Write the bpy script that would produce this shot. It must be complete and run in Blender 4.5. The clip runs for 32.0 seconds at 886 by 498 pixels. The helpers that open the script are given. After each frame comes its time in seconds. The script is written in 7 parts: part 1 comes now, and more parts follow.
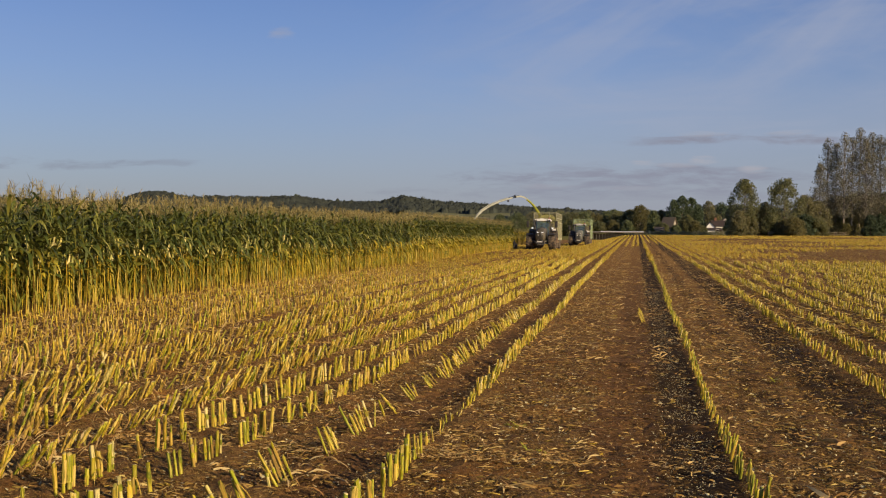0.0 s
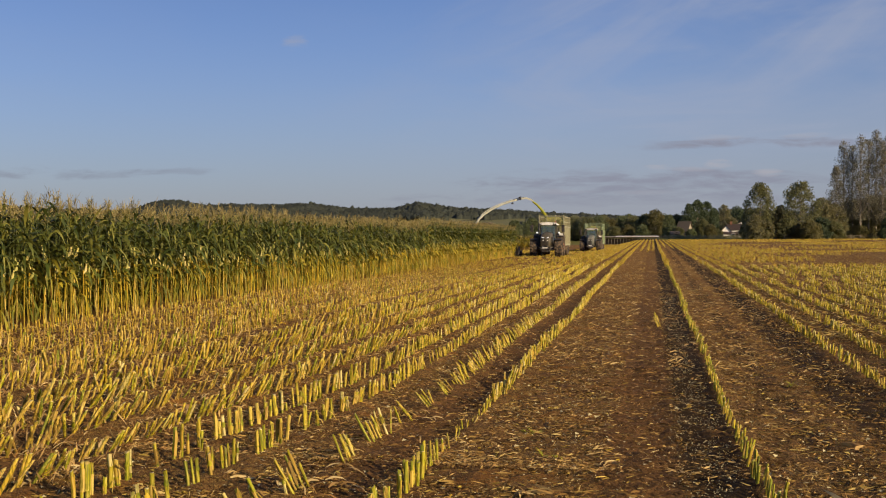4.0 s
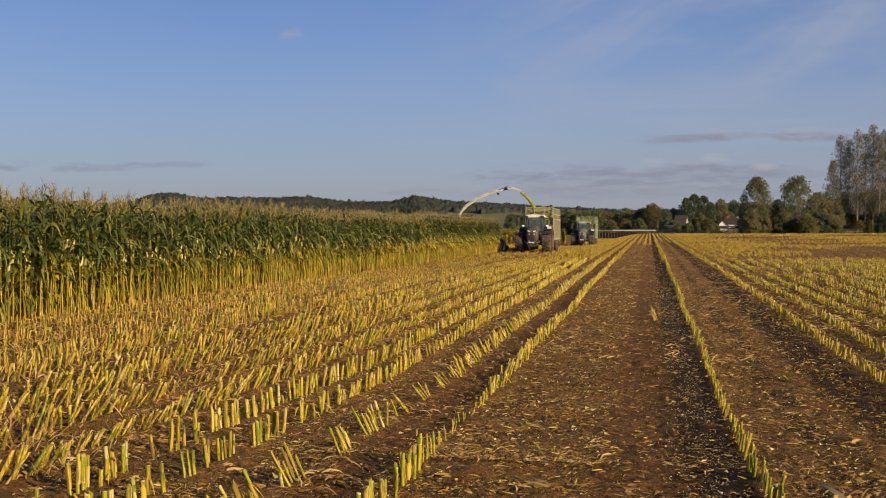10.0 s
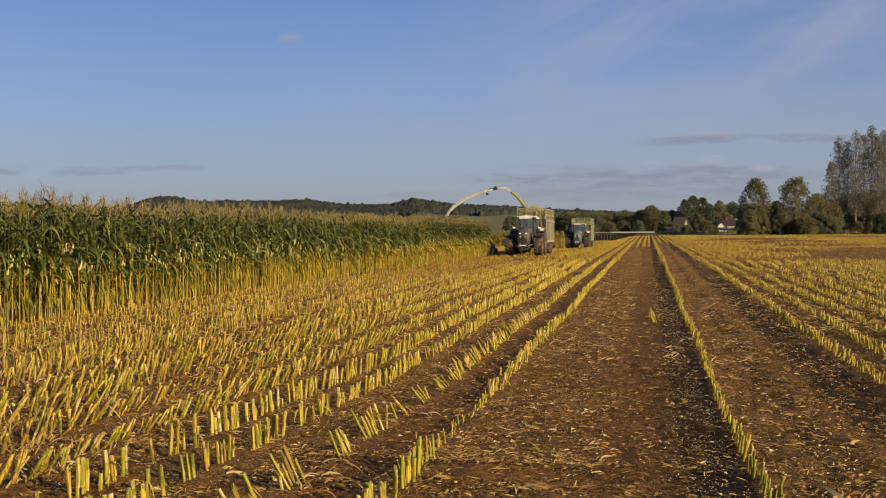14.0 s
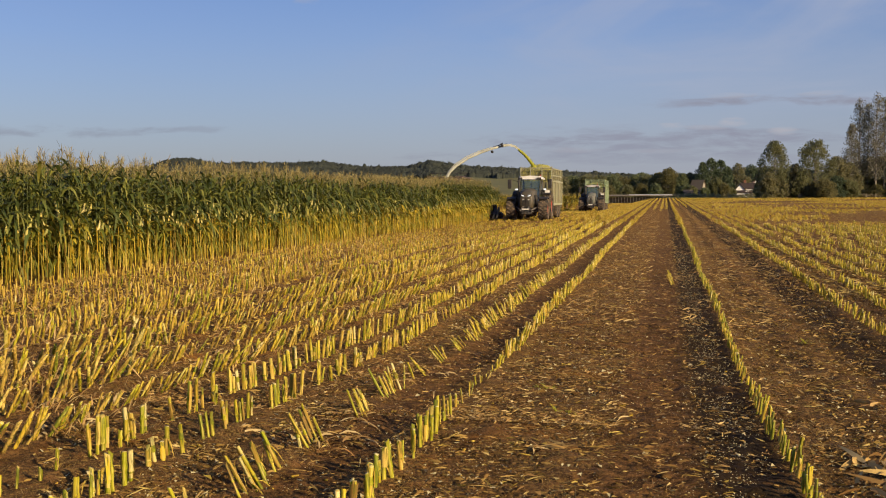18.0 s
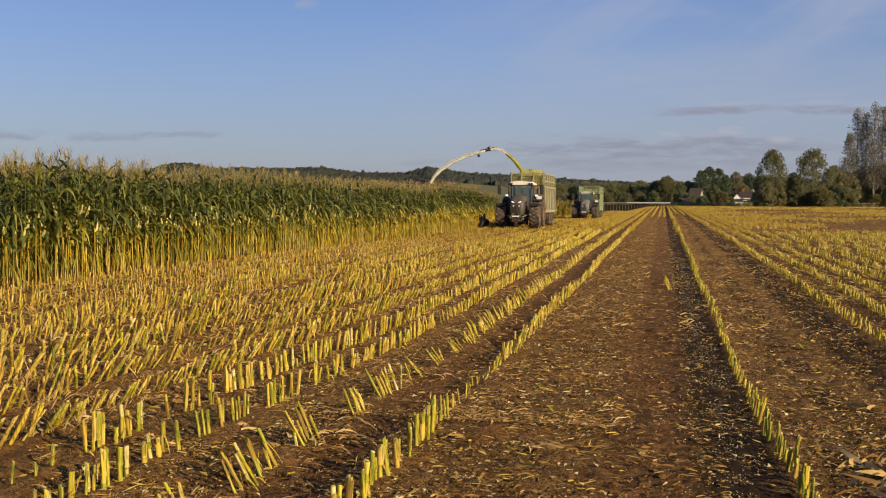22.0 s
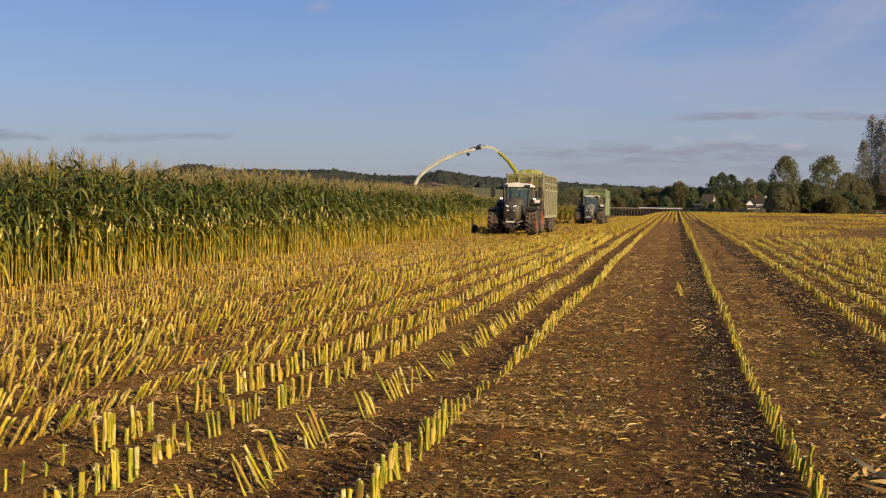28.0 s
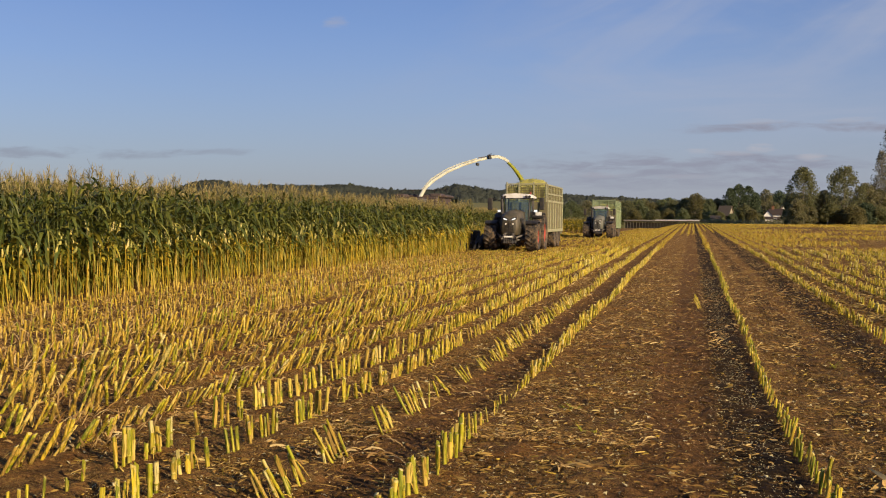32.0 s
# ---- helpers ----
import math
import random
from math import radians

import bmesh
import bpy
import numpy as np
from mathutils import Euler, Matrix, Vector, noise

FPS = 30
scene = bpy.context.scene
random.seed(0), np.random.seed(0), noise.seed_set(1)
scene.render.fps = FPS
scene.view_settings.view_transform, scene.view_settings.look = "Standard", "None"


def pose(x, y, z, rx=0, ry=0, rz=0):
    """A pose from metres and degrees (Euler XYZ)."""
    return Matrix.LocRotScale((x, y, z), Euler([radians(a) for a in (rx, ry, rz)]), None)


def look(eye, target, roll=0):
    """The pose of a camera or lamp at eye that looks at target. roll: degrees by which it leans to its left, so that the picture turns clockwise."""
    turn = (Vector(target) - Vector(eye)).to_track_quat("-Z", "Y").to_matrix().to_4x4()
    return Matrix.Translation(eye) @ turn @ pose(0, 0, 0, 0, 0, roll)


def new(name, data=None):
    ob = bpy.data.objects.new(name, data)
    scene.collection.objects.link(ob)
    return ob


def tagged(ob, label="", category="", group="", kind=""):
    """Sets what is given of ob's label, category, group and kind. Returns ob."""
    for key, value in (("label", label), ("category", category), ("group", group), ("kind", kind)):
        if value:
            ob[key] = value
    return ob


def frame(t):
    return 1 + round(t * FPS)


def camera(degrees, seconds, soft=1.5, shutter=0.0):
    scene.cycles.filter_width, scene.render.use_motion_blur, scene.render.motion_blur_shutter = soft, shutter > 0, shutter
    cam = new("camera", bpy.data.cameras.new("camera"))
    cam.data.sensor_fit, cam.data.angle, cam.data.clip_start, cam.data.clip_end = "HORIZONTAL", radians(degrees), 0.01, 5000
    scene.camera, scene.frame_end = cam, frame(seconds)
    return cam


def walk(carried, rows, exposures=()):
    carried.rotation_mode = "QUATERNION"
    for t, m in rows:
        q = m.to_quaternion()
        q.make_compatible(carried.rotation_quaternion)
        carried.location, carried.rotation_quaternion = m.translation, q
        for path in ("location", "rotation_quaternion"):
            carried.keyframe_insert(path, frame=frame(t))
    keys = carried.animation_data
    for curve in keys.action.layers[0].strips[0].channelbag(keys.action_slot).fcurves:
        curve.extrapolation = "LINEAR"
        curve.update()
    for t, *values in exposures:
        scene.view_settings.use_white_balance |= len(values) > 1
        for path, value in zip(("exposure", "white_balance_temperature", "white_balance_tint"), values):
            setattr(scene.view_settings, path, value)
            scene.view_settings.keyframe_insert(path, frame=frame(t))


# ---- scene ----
cam = camera(45.0, 32.0, soft=1.12)
# seconds, place of the eye, yaw, pitch and roll of a camera held by someone who stands still
PATH = [
    (0, -0.001, -0.004, 2.051, 10.286, -1.302, -0.343),
    (0.5, 0.001, 0.004, 2.052, 10.420, -1.294, -0.230),
    (1, -0.003, 0.001, 2.056, 10.675, -1.279, -0.081),
    (1.5, -0.000, 0.000, 2.055, 10.677, -1.219, -0.023),
    (2, 0.000, -0.001, 2.050, 10.830, -1.162, 0.174),
    (2.5, 0.004, -0.008, 2.054, 10.529, -1.147, 0.187),
    (3, 0.003, -0.009, 2.056, 10.679, -1.142, 0.048),
    (3.5, 0.005, -0.015, 2.056, 10.897, -1.078, 0.054),
    (5.5, 0.010, -0.023, 2.053, 11.309, -0.724, 0.321),
    (6, 0.008, -0.024, 2.052, 11.019, -0.742, 0.263),
    (6.5, 0.006, -0.015, 2.052, 10.975, -0.911, 0.166),
    (7, 0.010, -0.013, 2.053, 10.772, -0.997, -0.012),
    (7.5, 0.002, -0.008, 2.052, 11.175, -1.094, -0.006),
    (8, -0.002, 0.002, 2.050, 10.895, -1.177, -0.105),
    (8.5, -0.002, 0.000, 2.049, 11.092, -1.237, -0.137),
    (9, 0.000, -0.002, 2.050, 11.032, -1.277, 0.001),
    (9.5, 0.004, -0.003, 2.049, 10.945, -1.308, 0.099),
    (10, 0.003, -0.003, 2.048, 10.913, -1.314, 0.035),
    (10.5, 0.005, -0.010, 2.054, 10.889, -1.311, 0.054),
    (11, -0.002, -0.002, 2.056, 10.984, -1.277, -0.044),
    (11.5, 0.002, -0.003, 2.053, 10.862, -1.150, -0.047),
    (12, 0.005, -0.016, 2.054, 10.955, -1.097, 0.143),
    (12.5, 0.009, -0.020, 2.054, 10.897, -1.078, 0.214),
    (13, 0.010, -0.021, 2.053, 10.667, -1.084, 0.211),
    (13.5, 0.007, -0.016, 2.051, 10.779, -1.110, 0.231),
    (15.5, 0.008, -0.011, 2.046, 10.986, -1.681, 0.202),
    (16, 0.008, -0.010, 2.044, 11.060, -1.967, 0.105),
    (16.5, 0.002, -0.001, 2.041, 11.290, -2.289, 0.036),
    (17, -0.004, 0.005, 2.042, 11.959, -2.497, 0.225),
    (17.5, -0.007, 0.006, 2.037, 11.847, -2.933, 0.333),
    (18, -0.015, 0.026, 2.025, 11.739, -3.194, 0.096),
    (18.5, -0.019, 0.044, 2.021, 11.136, -3.224, -0.079),
    (19, -0.021, 0.051, 2.009, 10.731, -3.115, -0.177),
    (19.5, -0.022, 0.048, 1.999, 11.103, -2.835, -0.348),
    (20, -0.023, 0.047, 1.992, 11.335, -2.743, 0.184),
    (20.5, -0.024, 0.042, 1.981, 11.304, -2.053, -0.319),
    (21, -0.018, 0.026, 1.977, 10.985, -2.100, -0.090),
    (21.5, -0.014, 0.018, 1.967, 11.408, -2.575, -0.261),
    (22, -0.015, 0.024, 1.964, 11.641, -2.836, -0.300),
    (22.5, -0.015, 0.027, 1.969, 11.632, -2.580, -0.423),
    (23, -0.013, 0.020, 1.967, 11.645, -2.384, -0.375),
    (23.5, -0.012, 0.024, 1.971, 11.313, -2.370, -0.414),
    (24, -0.016, 0.031, 1.970, 11.501, -2.260, -0.411),
    (24.5, -0.016, 0.031, 1.970, 11.534, -2.169, -0.586),
    (25, -0.015, 0.026, 1.965, 11.548, -2.192, -0.635),
    (25.5, -0.022, 0.031, 1.963, 11.879, -2.391, -0.668),
    (27.5, -0.027, 0.043, 1.968, 12.326, -2.696, -0.771),
    (28, -0.028, 0.047, 1.964, 12.270, -2.655, -0.806),
    (28.5, -0.030, 0.042, 1.966, 12.062, -2.417, -0.765),
    (29, -0.024, 0.031, 1.967, 12.170, -2.282, -0.675),
    (29.5, -0.021, 0.033, 1.966, 12.397, -2.255, -0.591),
    (30, -0.021, 0.029, 1.971, 12.668, -2.226, -0.591),
    (30.5, -0.020, 0.030, 1.973, 12.743, -2.107, -0.464),
    (31, -0.021, 0.021, 1.971, 12.941, -1.980, -0.501),
    (31.5, -0.018, 0.016, 1.972, 13.038, -1.965, -0.377),
    (32, -0.019, 0.014, 1.970, 13.133, -1.923, -0.368),
]
walk(cam, [(t, pose(x, y, z, 90 + pitch, roll, yaw)) for t, x, y, z, yaw, pitch, roll in PATH], exposures=[(0.0, -0.07), (13.5, -0.07), (17.5, 0.05), (32.0, 0.05)])

# ---- light ----
SUN_TO = Vector((0.80, -0.50, 0.36)).normalized()   # the way to the sun: low, from the right and a little from behind
sun = new("sun", bpy.data.lights.new("sun", "SUN"))
sun.data.energy, sun.data.angle, sun.data.color = 6.2, radians(0.6), (1.0, 0.755, 0.45)
sun.matrix_world = look(SUN_TO * 100, (0, 0, 0))

world = bpy.data.worlds.new("sky")
scene.world = world
world.use_nodes = True


class Graph:
    """A short hand for node trees."""

    def __init__(self, tree):
        self.tree = tree
        tree.nodes.clear()

    def add(self, kind, **given):
        node = self.tree.nodes.new(kind)
        for key, value in given.items():
            self.put(node.inputs[key], value)
        return node

    def put(self, socket, value):
        if isinstance(value, bpy.types.NodeSocket):
            self.tree.links.new(value, socket)
        else:
            socket.default_value = value

    def math(self, op, a, b=0.0, c=0.0, clamp=False):
        node = self.tree.nodes.new("ShaderNodeMath")
        node.operation, node.use_clamp = op, clamp
        for socket, value in zip(node.inputs, (a, b, c)):
            self.put(socket, value)
        return node.outputs[0]

    def mix(self, factor, a, b, blend="MIX"):
        node = self.tree.nodes.new("ShaderNodeMix")
        node.data_type, node.blend_type = "RGBA", blend
        for socket, value in zip((node.inputs[0], node.inputs[6], node.inputs[7]), (factor, a, b)):
            self.put(socket, value)
        return node.outputs[2]

    def ramp(self, factor, *stops):
        node = self.tree.nodes.new("ShaderNodeValToRGB")
        while len(node.color_ramp.elements) < len(stops):
            node.color_ramp.elements.new(1.0)
        for element, (at, colour) in zip(node.color_ramp.elements, stops):
            element.position = at
            element.color = (*colour, 1.0) if len(colour) == 3 else colour
        self.put(node.inputs[0], factor)
        return node.outputs[0]

    def smooth(self, value, low, high):
        node = self.tree.nodes.new("ShaderNodeMapRange")
        node.interpolation_type = "SMOOTHSTEP"
        self.put(node.inputs[0], value)
        node.inputs[1].default_value, node.inputs[2].default_value = low, high
        return node.outputs[0]

    def noise(self, vector, scale, detail=4.0, rough=0.55, warp=0.0):
        node = self.tree.nodes.new("ShaderNodeTexNoise")
        self.put(node.inputs["Vector"], vector)
        node.inputs["Scale"].default_value, node.inputs["Detail"].default_value = scale, detail
        node.inputs["Roughness"].default_value, node.inputs["Distortion"].default_value = rough, warp
        return node.outputs[0]

    def vector(self, x, y, z):
        node = self.tree.nodes.new("ShaderNodeCombineXYZ")
        for socket, value in zip(node.inputs, (x, y, z)):
            self.put(socket, value)
        return node.outputs[0]


def build_sky():
    g = Graph(world.node_tree)
    sky = g.add("ShaderNodeTexSky")
    sky.sky_type, sky.sun_disc = "NISHITA", False
    sky.sun_elevation, sky.sun_rotation = math.asin(SUN_TO.z), math.atan2(SUN_TO.x, SUN_TO.y)
    sky.air_density, sky.dust_density, sky.ozone_density, sky.altitude = 1.0, 0.6, 2.5, 50
    way = g.add("ShaderNodeTexCoord").outputs["Generated"]
    part_of = g.add("ShaderNodeSeparateXYZ", Vector=way)
    x, y, z = part_of.outputs
    ahead = g.math("MAXIMUM", g.math("ABSOLUTE", y), 0.05)
    u, v = g.math("DIVIDE", x, ahead), g.math("DIVIDE", z, ahead)
    up = g.math("MAXIMUM", z, 0.03)
    # thin high cirrus, seen in perspective
    flat = g.vector(g.math("DIVIDE", x, up), g.math("MULTIPLY", g.math("DIVIDE", y, up), 0.45), 0.0)
    veil = g.smooth(g.noise(flat, 0.55, 7.0, 0.58, 0.9), 0.42, 0.78)
    along_, across = g.math("ADD", g.math("MULTIPLY", u, 0.9), g.math("MULTIPLY", v, 0.43)), g.math("SUBTRACT", g.math("MULTIPLY", v, 0.9), g.math("MULTIPLY", u, 0.43))
    plume = g.smooth(g.noise(g.vector(g.math("MULTIPLY", along_, 3.0), g.math("MULTIPLY", across, 13.0), 1.7), 1.0, 6.0, 0.58, 0.7), 0.48, 0.74)
    plume = g.math("MULTIPLY", plume, g.math("MULTIPLY", g.smooth(u, -0.35, 0.0), g.math("MULTIPLY", g.smooth(v, 0.09, 0.17), g.smooth(y, 0.0, 0.3))))
    streak = g.smooth(g.noise(g.vector(g.math("ADD", u, g.math("MULTIPLY", v, -0.9)), g.math("MULTIPLY", v, 3.2), 3.0), 3.1, 6.0, 0.55, 0.6), 0.45, 0.75)
    thin = g.math("MULTIPLY", g.math("ADD", g.math("MULTIPLY", veil, 0.5), g.math("MULTIPLY", streak, 0.5)), g.smooth(z, 0.02, 0.12))
    colour = g.mix(1.0, sky.outputs[0], (0.81, 0.85, 1.17, 1.0), "MULTIPLY")
    # the sky dims away from the sun
    dim = g.math("ADD", 0.86, g.math("MULTIPLY", g.smooth(x, -0.50, 0.0), 0.14))
    # pale haze towards the horizon
    haze = g.math("POWER", g.math("SUBTRACT", 1.0, g.smooth(z, -0.02, 0.24)), 1.2)
    colour = g.mix(g.math("MULTIPLY", haze, g.math("MULTIPLY", HAZE, g.math("ADD", 0.72, g.math("MULTIPLY", g.smooth(x, -0.45, 0.0), 0.28)))), colour, (*HAZE_COLOUR, 1.0))
    colour = g.mix(g.math("MULTIPLY", thin, g.math("ADD", 0.12, g.math("MULTIPLY", g.smooth(u, -0.4, 0.1), 0.68))), colour, (*CIRRUS, 1.0))
    colour = g.mix(g.math("MULTIPLY", plume, 0.42), colour, (*CIRRUS, 1.0))
    # low banks of grey cloud over the far trees
    grain = g.noise(g.vector(g.math("MULTIPLY", u, 19.0), g.math("MULTIPLY", v, 105.0), 0.0), 1.0, 8.0, 0.62, 0.35)
    for cu, cv, ru, rv, amount, tone in CLOUDS:
        du, dv = g.math("DIVIDE", g.math("SUBTRACT", u, cu), ru), g.math("DIVIDE", g.math("SUBTRACT", v, cv), rv)
        r2 = g.math("ADD", g.math("MULTIPLY", du, du), g.math("MULTIPLY", dv, dv))
        body = g.math("ADD", g.math("SUBTRACT", 1.0, r2), g.math("MULTIPLY", g.math("SUBTRACT", grain, 0.5), 4.0))
        factor = g.math("MULTIPLY", g.math("MULTIPLY", g.smooth(body, 0.0, 1.5), amount), g.smooth(y, 0.0, 0.3))
        colour = g.mix(factor, colour, (*tone, 1.0))
    back = g.add("ShaderNodeBackground", Color=colour, Strength=g.math("MULTIPLY", dim, SKY))
    out = g.add("ShaderNodeOutputWorld")
    g.tree.links.new(back.outputs[0], out.inputs[0])


SKY = 0.095
HAZE, HAZE_COLOUR, CIRRUS = 0.72, (3.48, 3.74, 4.68), (4.15, 4.5, 5.65)
GREY, PALE = (2.85, 2.95, 3.75), (4.7, 4.6, 5.1)
CLOUDS = [(-0.0080, 0.0440, 0.195, 0.0157, 0.59, GREY), (-0.0280, 0.0300, 0.221, 0.0100, 0.47, GREY), (0.0370, 0.0505, 0.091, 0.0054, 0.76, GREY), (-0.0480, 0.0465, 0.104, 0.0046, 0.66, GREY), (0.0770, 0.0455, 0.058, 0.0060, 0.66, GREY),
          (-0.1080, 0.0435, 0.078, 0.0037, 0.57, GREY), (0.0020, 0.0395, 0.104, 0.0031, 0.47, GREY), (0.0600, 0.0785, 0.049, 0.0060, 0.95, GREY), (0.1420, 0.0785, 0.042, 0.0063, 0.95, GREY), (0.0020, 0.0780, 0.034, 0.0051, 0.47, GREY),
          (-0.6780, 0.0610, 0.085, 0.0086, 0.52, GREY), (-0.5530, 0.0585, 0.078, 0.0064, 0.47, GREY), (-0.4780, 0.0600, 0.065, 0.0043, 0.33, GREY), (0.0540, 0.0838, 0.030, 0.0033, 0.38, PALE), (0.1370, 0.0838, 0.025, 0.0033, 0.38, PALE),
          (0.0036, 0.0568, 0.015, 0.0040, 0.85, PALE), (0.0610, 0.0602, 0.017, 0.0050, 0.90, PALE), (0.1010, 0.0518, 0.015, 0.0048, 0.75, PALE), (0.0340, 0.0556, 0.023, 0.0028, 0.34, PALE), (-0.0830, 0.0365, 0.034, 0.0033, 0.26, PALE),
          (-0.0080, 0.0345, 0.040, 0.0028, 0.26, PALE), (-0.3420, 0.1840, 0.015, 0.0089, 0.41, PALE)]
build_sky()

# ---- materials ----
def material(name, paint, rough=0.8, metal=0.0, bump=0.0, bump_scale=40.0, lucent=0.0, gloss=0.5, depth=0.02):
    """paint(g, where, own) gives the colour socket; own is a number that differs from piece to piece."""
    m = bpy.data.materials.new(name)
    m.use_nodes = True
    g = Graph(m.node_tree)
    where = g.add("ShaderNodeTexCoord").outputs["Object"]
    lone = g.add("ShaderNodeObjectInfo").outputs["Random"]
    island = g.add("ShaderNodeNewGeometry").outputs["Random Per Island"]
    own = g.math("FRACT", g.math("ADD", lone, island))
    colour = paint(g, where, own)
    shader = g.add("ShaderNodeBsdfPrincipled", Roughness=rough, Metallic=metal)
    g.put(shader.inputs["Base Color"], colour)
    shader.inputs["Specular IOR Level"].default_value = gloss
    if bump:
        relief = g.add("ShaderNodeBump", Strength=bump, Distance=depth)
        g.put(relief.inputs["Height"], g.noise(where, bump_scale, 8.0, 0.66))
        g.tree.links.new(relief.outputs[0], shader.inputs["Normal"])
    out = g.add("ShaderNodeOutputMaterial")
    if lucent:
        glow = g.add("ShaderNodeBsdfTranslucent")
        g.put(glow.inputs["Color"], colour)
        both = g.add("ShaderNodeMixShader", Fac=lucent)
        g.tree.links.new(shader.outputs[0], both.inputs[1])
        g.tree.links.new(glow.outputs[0], both.inputs[2])
        g.tree.links.new(both.outputs[0], out.inputs[0])
    else:
        g.tree.links.new(shader.outputs[0], out.inputs[0])
    return m


def varied(*colours, scale=6.0, amount=0.35):
    """A colour picked for each piece from a row of colours, with a mottle of its own."""
    def paint(g, where, own):
        n = len(colours)
        base = g.ramp(own, *[(i / max(n - 1, 1), c) for i, c in enumerate(colours)])
        spot = g.noise(where, scale, 4.0, 0.6)
        dark = g.mix(1.0, base, (0.45, 0.42, 0.40, 1.0), "MULTIPLY")
        return g.mix(g.math("MULTIPLY", g.smooth(spot, 0.42, 0.75), amount), base, dark)
    return paint


def streaked(*colours):
    """Cut stalk: its own colour, long pale and dark streaks, a darker foot and knots."""
    def paint(g, where, own):
        n = len(colours)
        base = g.ramp(own, *[(i / max(n - 1, 1), c) for i, c in enumerate(colours)])
        at = g.add("ShaderNodeSeparateXYZ", Vector=where)
        x, y, z = at.outputs
        long = g.noise(g.vector(g.math("MULTIPLY", x, 70.0), g.math("MULTIPLY", y, 70.0), g.math("MULTIPLY", z, 7.0)), 1.0, 3.0, 0.5)
        base = g.mix(g.math("MULTIPLY", g.smooth(long, 0.50, 0.68), 0.6), base, (0.66, 0.53, 0.13, 1))
        base = g.mix(g.math("MULTIPLY", g.smooth(long, 0.52, 0.34), 0.8), base, (0.10, 0.11, 0.012, 1))
        spot = g.noise(where, 9.0, 3.0, 0.6)
        return g.mix(g.math("MULTIPLY", g.smooth(spot, 0.5, 0.75), 0.5), base, (0.17, 0.11, 0.035, 1))
    return paint


def painted(colour, dirt=(0.16, 0.11, 0.06), amount=0.5, scale=3.0):
    """Paint with dust and mud on it."""
    def paint(g, where, own):
        big, fine = g.noise(where, scale, 5.0, 0.6), g.noise(where, scale * 9, 4.0, 0.6)
        cover = g.smooth(g.math("ADD", g.math("MULTIPLY", big, 0.7), g.math("MULTIPLY", fine, 0.3)), 0.40, 0.66)
        return g.mix(g.math("MULTIPLY", cover, amount), (*colour, 1.0), (*dirt, 1.0))
    return paint


